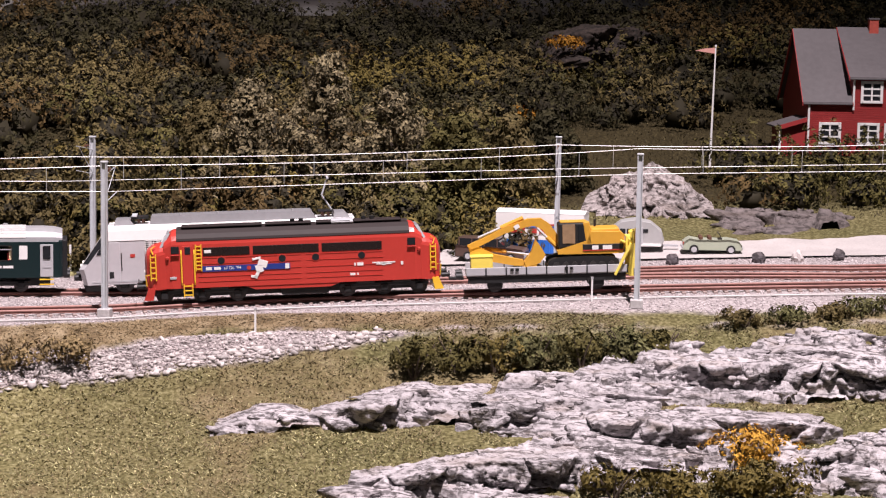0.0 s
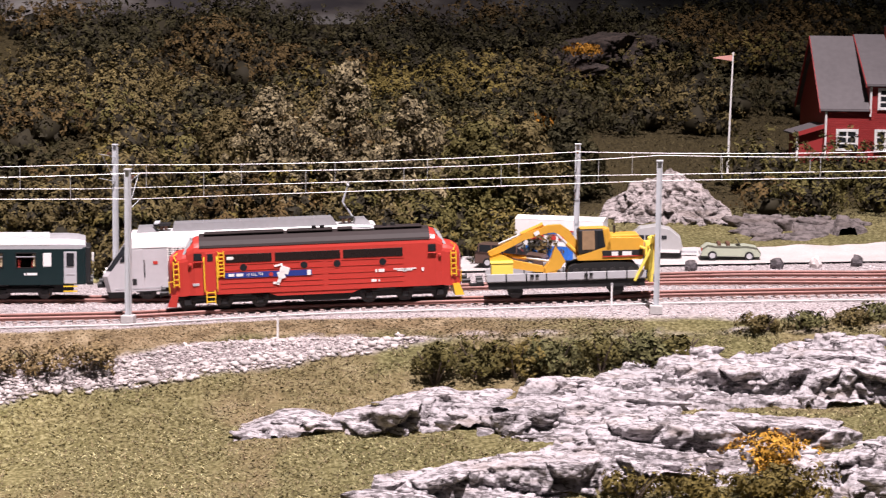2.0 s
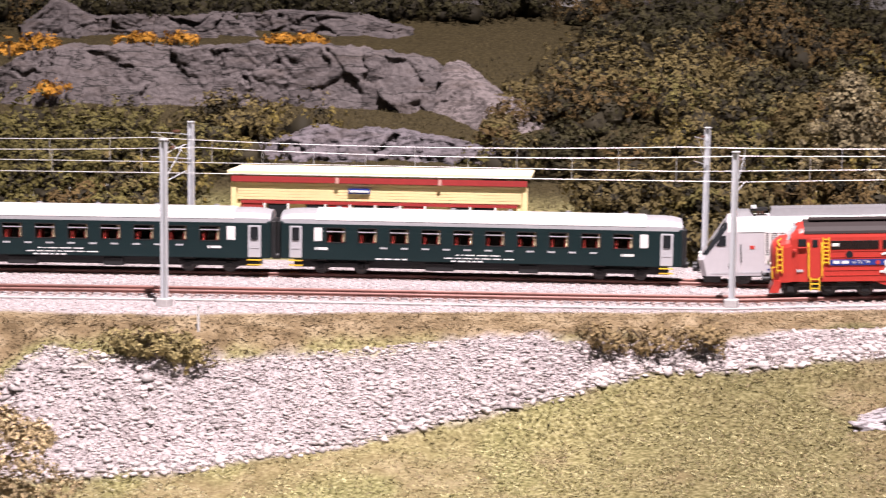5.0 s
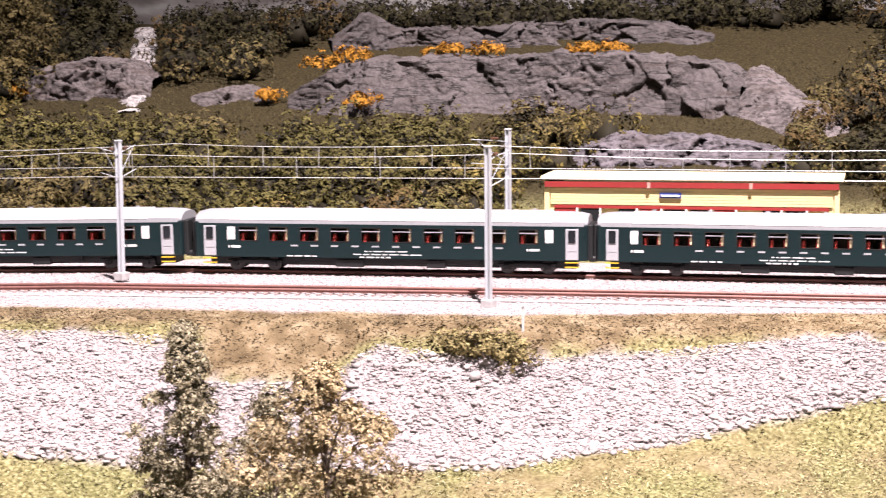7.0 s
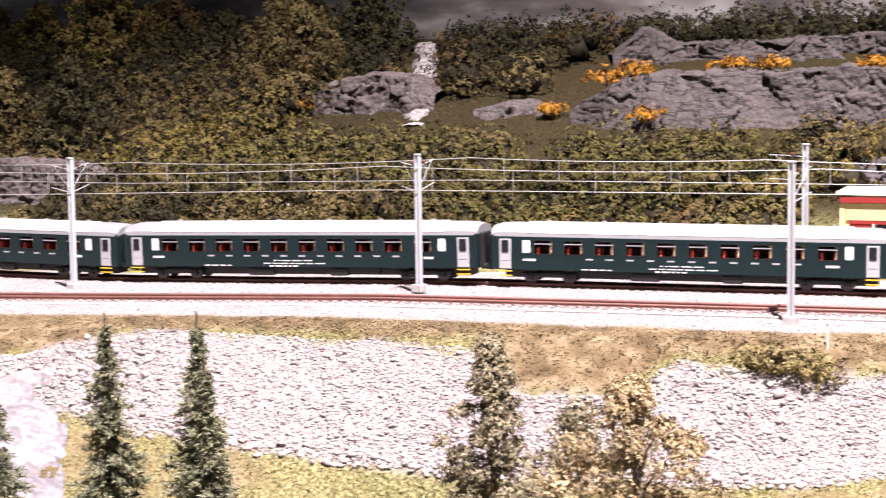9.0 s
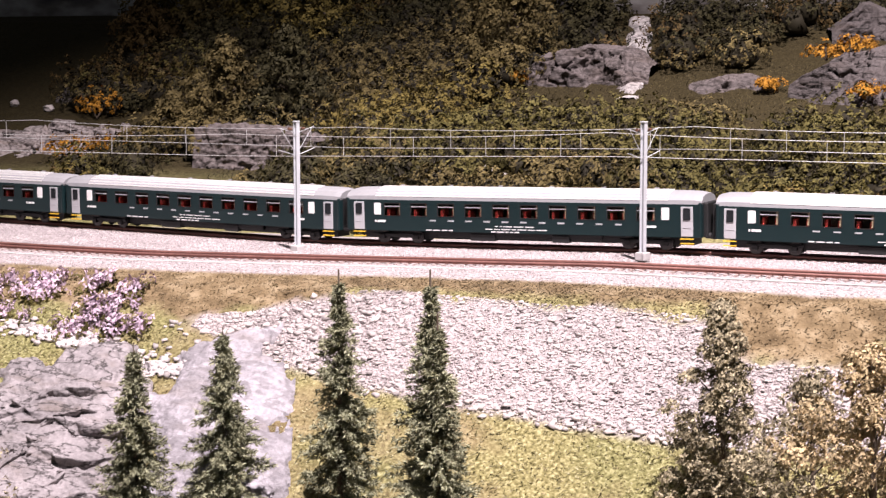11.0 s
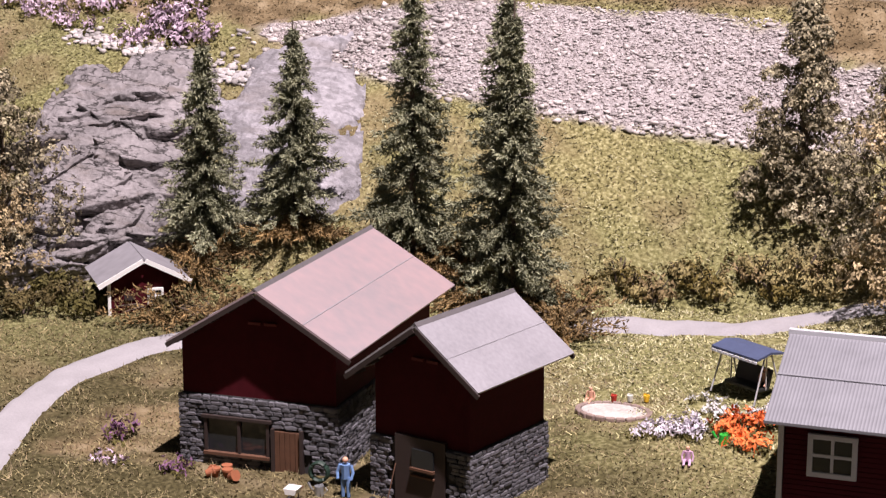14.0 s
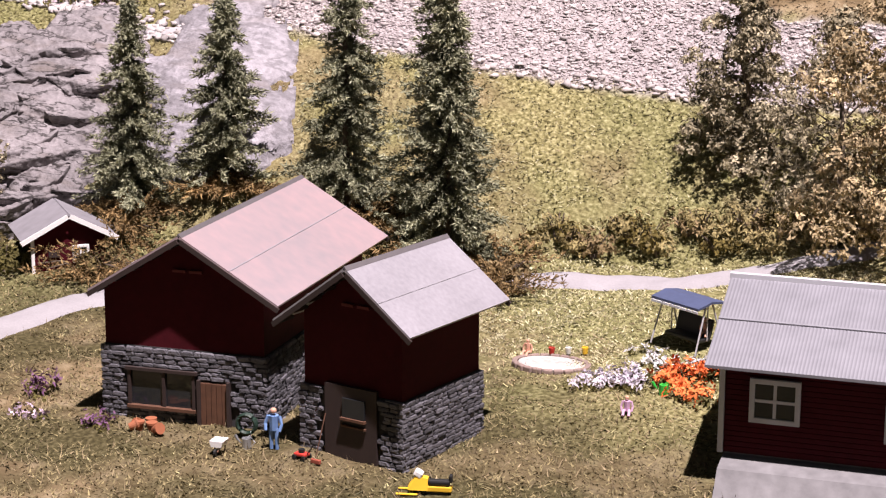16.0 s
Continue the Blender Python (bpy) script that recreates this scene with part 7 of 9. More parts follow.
for x, z, w_, h_ in ((-0.0085, 0.0155, 0.0042, 0.005), (-0.0035, 0.0155, 0.0036, 0.005), (0.0095, 0.0165, 0.0042, 0.003)):
    part("window", B((x, -0.0113, z), (w_, 0.0008, h_), 0.0003), M_GLASS, t, k=1.0)
for s in (-1, 1):
    part("wheel", cyl((0.001, s * 0.0098, 0.0036), 0.0036, 0.0026, seg=16), M_BLACK, t, k=1.0)
part("side_skirt", B((0, -0.0112, 0.0056), (0.044, 0.0006, 0.0022)), M_WHITE, t, k=1.0)
part("drawbar", B((0.029, 0, 0.0042), (0.014, 0.002, 0.0016)), M_GREY, t, k=1.0)
part("door", B((0.0045, -0.0113, 0.0125), (0.006, 0.0006, 0.0135), 0.0003), M_GREY, t, k=1.0)


def boulder(name, x, y, s, material, label, seed, group=""):
    rr = np.random.default_rng(seed)
    bm = bmesh.new()
    bmesh.ops.create_icosphere(bm, subdivisions=2, radius=1)
    for v in bm.verts:
        n = noise.noise(v.co * 1.7 + Vector((seed, 0, 0)))
        v.co = v.co * (1 + 0.35 * n)
        v.co.x, v.co.y, v.co.z = v.co.x * s[0], v.co.y * s[1], v.co.z * s[2]
    me = mesh_of(bm)
    me.materials.append(material)
    ob = new(name, me)
    ob.matrix_world = pose(x, y, float(ground_z(x, y)) + s[2] * 0.55, 0, 0, float(rr.uniform(0, 360)))
    tagged(ob, label, "stone", group)


for k, (x, y) in enumerate(((0.373, 0.243), (0.438, 0.252), (0.468, 0.258), (0.5, 0.266), (0.34, 0.237), (0.283, 0.226))):
    boulder("kerb_boulder", x, y, (0.0066, 0.0046, 0.0058), M_DARKROCK if k in (0, 1, 3) else M_STONE, "rough boulder marking the road edge", 600 + k, "boulders along the road")
# boulder shapes; some of them stand in for white lying sheep
for k, (x, y) in enumerate(((-0.986, 0.094), (-0.964, 0.093), (-1.106, 0.116), (-1.02, 0.1), (-1.14, 0.1), (-1.835, 0.131), (-1.764, 0.131), (-1.721, 0.152))):
    boulder("white_lump", x, y, (0.011, 0.006, 0.005), M_STONE, "white boulder-like shape on the slope behind the coaches", 620 + k, "white boulders")

# white posts of the fence behind the rear track
for k in range(9):
    x = -0.2 + k * 0.028
    y = float(far_y(x)) + 0.13
    t = thing("fence_post", pose(x, y, float(ground_z(x, y))), "slim white fence post behind the track", "fence post", "fence posts")
    part("post", B((0, 0, 0.009), (0.0016, 0.0016, 0.022), 0.0002), M_WHITE, t, k=1.0)
for k in range(7):
    x = -0.7 + k * 0.03
    y = float(near_y(x)) + 0.375
    t = thing("fence_post", pose(x, y, float(ground_z(x, y))), "slim white fence post on the slope", "fence post", "fence posts")
    part("post", B((0, 0, 0.006), (0.0022, 0.0016, 0.018), 0.0002), M_WHITE, t, k=1.0)
# marker pegs at the ballast edge
for x, v_ in ((0.318, -0.03), (0.105, -0.078), (-0.3, -0.09)):
    y = float(near_y(x)) + v_
    t = thing("marker_peg", pose(x, y, float(ground_z(x, y))), "short pale marker peg at the ballast edge", "peg", "marker pegs")
    part("peg", B((0, 0, 0.007), (0.0012, 0.0012, 0.017)), M_WHITE, t, k=1.0)
    part("cap", B((0, 0, 0.0158), (0.0016, 0.0016, 0.0012)), M_GREY, t, k=1.0)
# white cable trough along the front of the ballast
xs = np.linspace(-1.3, 0.75, 160)
v, f = sweep(xs, lambda x: near_y(x) - 0.029, 0.0, -0.0045, -0.0034, 0.0005)
tagged(new("cable_trough", mesh_np("cable_trough", v, f, M_CONC2 := mat("pale cable trough", (0.55, 0.53, 0.52), 0.9, scale=300, vary=0.1))), "pale cable trough beside the front track", "cable trough", kind="structure")

# ---- yard ----
M_SKIN = mat("painted figure skin", (0.6, 0.33, 0.23), 0.6, vary=0.05)


def figure(name, m, h, cloth, label, sitting=False, lean=0.0):
    """A toy figure as one plain mesh."""
    bm = bmesh.new()
    if sitting:
        for s in (-1, 1):
            tube(bm, [(s * 0.07 * h, 0, 0.12 * h), (s * 0.1 * h, -0.22 * h, 0.14 * h), (s * 0.1 * h, -0.36 * h, 0.02 * h)], 0.06 * h, 0.045 * h, 7)
        z0 = 0.1 * h
    else:
        for s in (-1, 1):
            tube(bm, [(s * 0.07 * h, 0, 0), (s * 0.07 * h, 0, 0.25 * h), (s * 0.06 * h, 0, 0.5 * h)], 0.045 * h, 0.065 * h, 7)
        z0 = 0.46 * h
    tube(bm, [(0, 0, z0), (0, lean * h, z0 + 0.2 * h), (0, lean * h, z0 + 0.36 * h)], 0.1 * h, 0.12 * h, 8)
    for s in (-1, 1):
        tube(bm, [(s * 0.14 * h, lean * h, z0 + 0.34 * h), (s * 0.2 * h, -0.02 * h, z0 + 0.16 * h), (s * 0.17 * h, -0.08 * h, z0)], 0.045 * h, 0.035 * h, 6)
    body = len(bm.faces)
    bmesh.ops.create_icosphere(bm, subdivisions=2, radius=0.075 * h, matrix=Matrix.Translation((0, lean * h - 0.01 * h, z0 + 0.47 * h)))
    bm.faces.ensure_lookup_table()
    for q in range(body, len(bm.faces)):
        bm.faces[q].material_index = 1
    ob = new(name, mesh_of(bm))
    ob.data.materials.append(cloth)
    ob.data.materials.append(M_SKIN)
    ob.matrix_world = m
    return tagged(ob, label, "toy figure")


M_DENIM = mat("pale blue cloth", (0.15, 0.26, 0.5), 0.8, vary=0.15)
figure("toy_figure", rest(-0.406, -0.757, 25, 0.0005), 0.0185, M_DENIM, "small standing toy figure in pale blue overalls")
figure("toy_figure", rest(-0.314, -0.629, 30, 0.0005), 0.013, mat("lilac cloth", (0.55, 0.35, 0.5), 0.8, vary=0.1), "small sitting toy figure on the lawn", True)
figure("toy_figure", rest(-0.402, -0.592, 10, 0.002), 0.012, M_SKIN, "small sitting toy figure beside the sand pit", True)
figure("toy_figure", rest(-0.332, -0.543, 20, 0.006), 0.013, M_SKIN, "small sitting toy figure on the swing seat", True, 0.05)
figure("toy_figure", pose(-0.63, 0.191, float(ground_z(-0.63, 0.191)), 0, 0, 30), 0.02, M_SKIN, "small standing toy figure on the slope")
for k, (x, y) in enumerate(((-1.921, 0.101), (-1.9, 0.109), (-1.888, 0.115), (-1.874, 0.124))):
    figure("toy_figure", pose(x, y, float(ground_z(x, y)), 0, 0, 30 + 20 * k), 0.02, (M_SKIN, M_WHITE, M_WHITE, M_SKIN)[k], "small standing toy figure on the rock bank")

t = thing("garden_swing", rest(-0.341, -0.545, -12, 0.0), "garden swing seat with blue scalloped canopy", "garden swing")
part("canopy", loft([[(x, -0.009, 0.0235), (x, 0.0, 0.0258), (x, 0.009, 0.0245), (x, 0.009, 0.0235), (x, 0.0, 0.0246), (x, -0.009, 0.0223)] for x in (-0.0165, 0.0165)]), mat("blue canopy cloth", (0.05, 0.065, 0.13), 0.8, vary=0.15), t, "blue canopy", k=1.0)
for k in range(8):
    part("scallop", B((-0.0145 + k * 0.00414, -0.0092, 0.0215), (0.0036, 0.0004, 0.0013), 0.0001), mat_scallop if k else (mat_scallop := mat("white edged cloth", (0.6, 0.62, 0.7), 0.8, vary=0.05)), t, "pale scalloped edge", k=1.0)
for x in (-0.0145, 0.0145):
    for y in (-0.0095, 0.0095):
        bm = bmesh.new()
        tube(bm, [(x * 1.08, y, 0), (x, y * 0.2, 0.0245)], 0.00045, 0.00045, 6)
        part("leg", bm, M_GREY, t, k=1.0)
part("seat", B((0, 0.0, 0.0055), (0.024, 0.008, 0.002), 0.0006), M_BLACK, t, "dark cushion seat", k=1.0)
part("backrest", B((0, 0.0048, 0.0105), (0.024, 0.0016, 0.0095), 0.0006, Matrix.Rotation(radians(-15), 4, "X")), M_BLACK, t, k=1.0)
for x in (-0.0125, 0.0125):
    part("hanger", B((x, 0.001, 0.0145), (0.0005, 0.0005, 0.018)), M_GREY, t, k=1.0)

M_RIM = mat("pinkish brick rim", (0.22, 0.16, 0.14), 0.9, scale=400, vary=0.3)
t = thing("sand_pit", rest(-0.384, -0.596, 20, 0.0), "oval sand pit with pinkish stone rim", "sand pit")
part("sand", loft([[(0.0165 * math.cos(a), 0.0115 * math.sin(a), z) for a in [6.2832 * k / 24 for k in range(24)]] for z in (-0.002, 0.0018)]), mat("pale sand", (0.42, 0.385, 0.36), 0.95, scale=500, vary=0.35), t, k=1.0)
for k in range(22):
    a = 6.2832 * k / 22
    part("rim_stone", B((0.0182 * math.cos(a), 0.013 * math.sin(a), 0.0006), (0.0046, 0.0028, 0.0036), 0.0006, Matrix.Rotation(a + 1.57, 4, "Z")), M_RIM, t, k=1.0)
for k, c in enumerate((M_RED, M_LAMP, M_AMBER)):
    b_ = thing("toy_bucket", rest(-0.396 + k * 0.008, -0.581 + 0.003 * k, 0, 0.001), "tiny coloured toy bucket by the sand pit", "toy", "toys by the sand pit")
    part("pail", cyl((0, 0, 0.0016), 0.0013, 0.0032, "Z", 10, 0.0017), c, b_, k=1.0)
    part("handle", B((0, 0, 0.0036), (0.003, 0.0004, 0.0004)), c, b_, k=1.0)

t = thing("wheelbarrow", rest(-0.421, -0.775, 25, 0.0) @ Matrix.Scale(0.75, 4), "small wheelbarrow with white tray", "wheelbarrow")
part("tray", loft([[(-0.0042, y, 0.0085), (0.0042, y, 0.0085), (0.003, y, 0.005), (-0.003, y, 0.005)] for y in (-0.0045, 0.0045)]), M_WHITE, t, k=1.0)
part("wheel", cyl((0, -0.0052, 0.0022), 0.0022, 0.0012, "X", 12), M_BLACK, t, k=1.0)
for x in (-0.0022, 0.0022):
    bm = bmesh.new()
    tube(bm, [(x * 0.4, -0.0052, 0.0025), (x, 0, 0.005), (x * 1.4, 0.009, 0.0065)], 0.0004, 0.0004, 6)
    part("handle", bm, M_DOOR, t, k=1.0)
    part("leg", B((x, 0.003, 0.0025), (0.0006, 0.0006, 0.005)), M_DOOR, t, k=1.0)


def watering_can(x, y, s, material, label):
    t = thing("watering_can", rest(x, y, 25, 0.0), label, "watering can")
    part("can", cyl((0, 0, 0.003 * s), 0.0026 * s, 0.006 * s, "Z", 14), material, t, k=1.0)
    bm = bmesh.new()
    tube(bm, [(-0.002 * s, 0, 0.002 * s), (-0.005 * s, 0, 0.0045 * s), (-0.0065 * s, 0, 0.0072 * s)], 0.0006 * s, 0.0009 * s, 7)
    part("spout", bm, material, t, k=1.0)
    bm = bmesh.new()
    tube(bm, [(0.0024 * s, 0, 0.001 * s), (0.005 * s, 0, 0.004 * s), (0.002 * s, 0, 0.0075 * s), (-0.001 * s, 0, 0.006 * s)], 0.0004 * s, 0.0004 * s, 6)
    part("handle", bm, material, t, k=1.0)


watering_can(-0.417, -0.763, 0.8, mat("zinc", (0.45, 0.46, 0.48), 0.35, 0.7, vary=0.1), "grey zinc watering can by the barn wall")
watering_can(-0.315, -0.6, 0.8, mat("bright green plastic", (0.03, 0.4, 0.05), 0.4, vary=0.05), "bright green watering can by the flower bed")
t = thing("hose_reel", rest(-0.4245, -0.7555, 25, 0.0), "dark green coiled hose leaning on the barn", "hose")
bm = bmesh.new()
for k in range(3):
    tube(bm, [(0.0042 * math.cos(a), -0.0008 * k, 0.0068 + 0.0042 * math.sin(a)) for a in [6.2832 * j / 20 for j in range(21)]], 0.0009, 0.0009, 6)
part("coil", bm, mat("dark green rubber", (0.015, 0.035, 0.025), 0.5, vary=0.1), t, k=1.0)
M_TERRA = mat("terracotta", (0.3, 0.1, 0.045), 0.8, scale=300, vary=0.15)
for k, (dx, dy, tilt) in enumerate(((0, 0, 0), (0.005, 0.003, 0), (-0.005, 0.002, 80), (0.0085, 0.0015, 70), (0.001, 0.006, 0), (-0.002, -0.004, 75))):
    x, y = -0.466 + dx, -0.782 + dy
    t = thing("flower_pot", pose(x, y, float(ground_z(x, y)) + (0.002 if tilt else 0.0), tilt, 0, 30 * k) @ Matrix.Scale(0.85, 4), "orange terracotta flower pot on the ground", "flower pot", "pile of flower pots")
    part("pot", loft([[(r_ * math.cos(a), r_ * math.sin(a), z) for a in [6.2832 * j / 14 for j in range(14)]] for r_, z in ((0.0018, 0), (0.0028, 0.0046))]), M_TERRA, t, k=1.0)
    part("rim", cyl((0, 0, 0.0046), 0.0031, 0.0011, "Z", 14), M_TERRA, t, k=1.0)
t = thing("lawn_mower", rest(-0.389, -0.757, 10, 0.0) @ Matrix.Scale(0.75, 4), "small red lawn mower by the barn", "lawn mower")
part("deck", B((0, 0, 0.0028), (0.008, 0.0055, 0.002), 0.0007), M_RED, t, k=1.0)
part("engine", cyl((0, 0, 0.0047), 0.0018, 0.0022, "Z", 12), M_BLACK, t, k=1.0)
for sx in (-0.0032, 0.0032):
    for sy in (-0.003, 0.003):
        part("wheel", cyl((sx, sy, 0.0014), 0.0014, 0.0009, seg=10), M_BLACK, t, k=1.0)
bm = bmesh.new()
tube(bm, [(0.0035, 0, 0.003), (0.009, 0.0, 0.0105)], 0.0004, 0.0004, 6)
part("handle", bm, M_BLACK, t, k=1.0)
t = thing("broom", rest(-0.3805, -0.757, 8, 0.0), "broom leaning on the barn door", "broom")
part("brush", B((0, 0, 0.0015), (0.005, 0.0015, 0.002), 0.0004), mat("red-brown bristles", (0.3, 0.07, 0.04), 0.9, vary=0.2), t, k=1.0)
bm = bmesh.new()
tube(bm, [(0, 0, 0.003), (0.0, 0.007, 0.021)], 0.00025, 0.00025, 6)
part("stick", bm, M_DOOR, t, k=1.0)
t = thing("snow_scooter", rest(-0.328, -0.75, 215, 0.0) @ Matrix.Scale(0.8, 4), "yellow snow scooter with white windshield and black seat", "snow scooter")
part("hood", loft([[(-0.0025 * k, y, 0.0025) for y in (-0.0035, 0.0035)] + [(-0.0025 * k, y * 0.6, h_) for y in (0.0035, -0.0035)] for k, h_ in ((-2, 0.0045), (-0.5, 0.0095), (2, 0.0085))]), M_AMBER, t, k=1.0)
part("windshield", B((0.0, 0, 0.0105), (0.0045, 0.005, 0.0035), 0.0008, Matrix.Rotation(radians(-30), 4, "Y")), M_WHITE, t, k=1.0)
part("seat", B((-0.0105, 0, 0.0062), (0.0115, 0.0042, 0.003), 0.001), M_BLACK, t, k=1.0)
part("backrest", B((-0.0165, 0, 0.0085), (0.0018, 0.004, 0.0042), 0.0008), M_BLACK, t, k=1.0)
part("tunnel", B((-0.0105, 0, 0.003), (0.013, 0.0046, 0.003), 0.0006), M_AMBER, t, k=1.0)
for y in (-0.0042, 0.0042):
    part("ski", B((0.0055, y, 0.0006), (0.011, 0.0018, 0.0008), 0.0003), M_AMBER, t, k=1.0)
part("belt", B((-0.009, 0, 0.0012), (0.0125, 0.0036, 0.0024), 0.0008), M_BLACK, t, k=1.0)

# ---- plants ----
def leaf_mat(name, a, b, spread=0.25):
    m = mat(name, a, 0.8, scale=24, vary=0.4, second=b, spread=spread)
    m.node_tree.nodes["Principled BSDF"].inputs["Specular IOR Level"].default_value = 0.25
    return m


# near-black, stands in for the shade between leaf tufts
L_CORE = leaf_mat("leaf gap shade", (0.012, 0.01, 0.005), (0.022, 0.018, 0.009))
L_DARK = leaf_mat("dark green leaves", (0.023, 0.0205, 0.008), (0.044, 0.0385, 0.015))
L_GREEN = leaf_mat("green leaves", (0.056, 0.048, 0.013), (0.1, 0.086, 0.026))
L_OLIVE = leaf_mat("olive leaves", (0.068, 0.052, 0.018), (0.12, 0.093, 0.036))
L_LIME = leaf_mat("yellow-green leaves", (0.088, 0.067, 0.016), (0.14, 0.108, 0.03))
L_RUST = leaf_mat("rust brown leaves", (0.062, 0.041, 0.014), (0.095, 0.062, 0.022))
L_ORANGE = leaf_mat("orange-yellow leaves", (0.36, 0.185, 0.02), (0.52, 0.29, 0.045), 0.35)
# shaded copy of the orange leaves for the dimly lit hillside
L_ORANGE_DIM = leaf_mat("orange leaves with dim light in colour", (0.24, 0.105, 0.012), (0.37, 0.175, 0.022), 0.35)
L_BROWN = leaf_mat("dry brown leaves", (0.16, 0.115, 0.055), (0.27, 0.2, 0.1))
L_MOSS = leaf_mat("mossy green leaves", (0.06, 0.06, 0.02), (0.125, 0.12, 0.05), 0.4)
L_HEDGE = leaf_mat("yellowish brown leaves", (0.18, 0.146, 0.06), (0.31, 0.255, 0.115), 0.4)
L_GREY = leaf_mat("grey-green leaves", (0.14, 0.118, 0.068), (0.36, 0.315, 0.21), 0.6)
L_SPECK = leaf_mat("brownish olive leaves with pale tips", (0.085, 0.068, 0.034), (0.2, 0.165, 0.095), 0.65)
L_TAN = leaf_mat("tan autumn leaves", (0.2, 0.15, 0.08), (0.44, 0.345, 0.2), 0.5)
L_SPRUCE = leaf_mat("spruce needles", (0.125, 0.13, 0.08), (0.24, 0.245, 0.16), 0.35)
L_LILAC = leaf_mat("lilac blossom", (0.36, 0.25, 0.34), (0.58, 0.46, 0.55), 0.35)
L_PURPLE = leaf_mat("purple heather", (0.11, 0.05, 0.11), (0.2, 0.1, 0.18), 0.3)
L_WHITE = leaf_mat("white blossom", (0.7, 0.66, 0.7), (0.8, 0.78, 0.8), 0.15)
L_PALE = leaf_mat("pale lilac blossom", (0.48, 0.42, 0.51), (0.68, 0.63, 0.7), 0.25)
L_CORAL = leaf_mat("orange-red blossom", (0.75, 0.12, 0.03), (0.85, 0.2, 0.06), 0.25)
M_BARK = mat("grey-brown bark", (0.1, 0.075, 0.055), 0.9, scale=400, vary=0.4, bump=0.6)


def leaf_cloud(centers, radii, per, size, r):
    """Leaves in tufts on the outer part of many blobs. centers (n,3), radii (n,3)."""
    m = 9
    tn = max(per // m, 1)
    n = len(centers) * tn
    d = r.normal(size=(n, 3))
    d[:, 2] = np.abs(d[:, 2]) * 0.9 - 0.25
    d /= np.linalg.norm(d, axis=1)[:, None]
    mid = np.repeat(centers, tn, 0) + d * (r.uniform(0.6, 1.02, n) ** 0.7)[:, None] * np.repeat(radii, tn, 0)
    e = r.normal(size=(n * m, 3)) + np.repeat(d, m, 0) * 0.8
    e /= np.linalg.norm(e, axis=1)[:, None]
    pos = np.repeat(mid, m, 0) + e * (size * r.uniform(0.3, 1.15, (n * m, 1)))
    nrm = e * 0.7 + np.repeat(d, m, 0) * 0.9 + r.normal(0, 0.25, (n * m, 3))
    nrm /= np.linalg.norm(nrm, axis=1)[:, None]
    side = np.cross(nrm, r.normal(size=(n * m, 3)))
    side /= np.linalg.norm(side, axis=1)[:, None]
    rot = np.stack([side, np.cross(nrm, side), nrm], -1)
    sz = size * r.uniform(0.6, 1.3, n * m)
    return stamp(LEAF_V, LEAF_F, pos, np.stack([sz * 0.7, sz * 1.25, sz], -1), rot, 0.25, r)


# hillside thicket: too many bushes to count
def thicket(x, v):
    d = np.zeros_like(x)
    d = np.maximum(d, ((v > 0.21) & (v < 0.44) & (x < 0.27)) * 0.9)
    d = np.maximum(d, ((v > 0.21) & (v < 0.92) & (x > -0.33) & (x < 0.22)) * 1.0)
    d = np.maximum(d, ((v > 0.8) & (v < 1.02)) * 0.9)
    d = np.maximum(d, ((v > 0.62) & (v < 0.82) & (x > 0.2)) * 0.75)
    d = np.maximum(d, ((v > 0.5) & (v < 0.8) & (x < -1.2)) * 0.9)
    d = np.maximum(d, ((v > 0.33) & (v < 0.45) & (x > 0.4)) * 0.9)
    d = np.maximum(d, ((v > 0.42) & (v < 0.66 - 0.12 * (x + 1.2)) & (x < -0.86) & (x > -1.45)) * 1.0)
    d = np.maximum(d, ((v > 0.42) & (v < 0.58) & (x >= -0.86) & (x < -0.5)) * 0.9)
    d = np.maximum(d, ((v > 0.58) & (v < 0.8) & (x < -0.33)) * 0.08)
    d *= ~((x > -0.52) & (x < -0.18) & (v > 0.15) & (v < 0.44))
    d *= ~((x > -1.0) & (x < -0.33) & (v > 0.58) & (v < 0.965))
    d *= ~((x > 0.2) & (x < 0.42) & (v > 0.3) & (v < 0.62))
    d *= ~((x >= 0.42) & (v > 0.47) & (v < 0.66))
    d *= ~((x < -1.45) & (v > 0.2) & (v < 0.62))
    d *= ~((x > -1.36) & (x < -1.2) & (v > 0.2) & (v < 0.5))
    d *= ~((x > -0.34) & (x < -0.08) & (v > 0.5) & (v < 0.62))
    d *= ~((x > -1.22) & (x < -0.85) & (v > 0.6) & (v < 0.82))
    d *= ~((v > 0.66) & (v < 1.02) & (np.abs(x + 1.096 + 0.6 * (v - 0.774)) < 0.035))
    return d


r9 = np.random.default_rng(9)
bx, bv = r9.uniform(-1.8, 0.7, 2900), r9.uniform(0.2, 1.03, 2900)
keep = r9.uniform(0, 1, 2900) < thicket(bx, bv)
bx, bv = bx[keep], bv[keep]
by = near_y(bx) + bv / 0.96
rad = r9.uniform(0.014, 0.032, len(bx)) * (0.8 + 0.5 * smooth(0.25, 0.5, bv))
lift = np.where((bx > -0.28) & (bx < 0.22) & (bv > 0.24) & (bv < 0.55), 0.028 * r9.uniform(0, 1, len(bx)), 0.0)
cen = np.stack([bx, by, ground_z(bx, by) + rad * 0.4 + lift], -1)


def patch(x0, v0, rx, rv):
    """How far each bush lies within a patch of the hill."""
    return 1.0 - ((bx - x0) / rx) ** 2 - ((bv - v0) / rv) ** 2


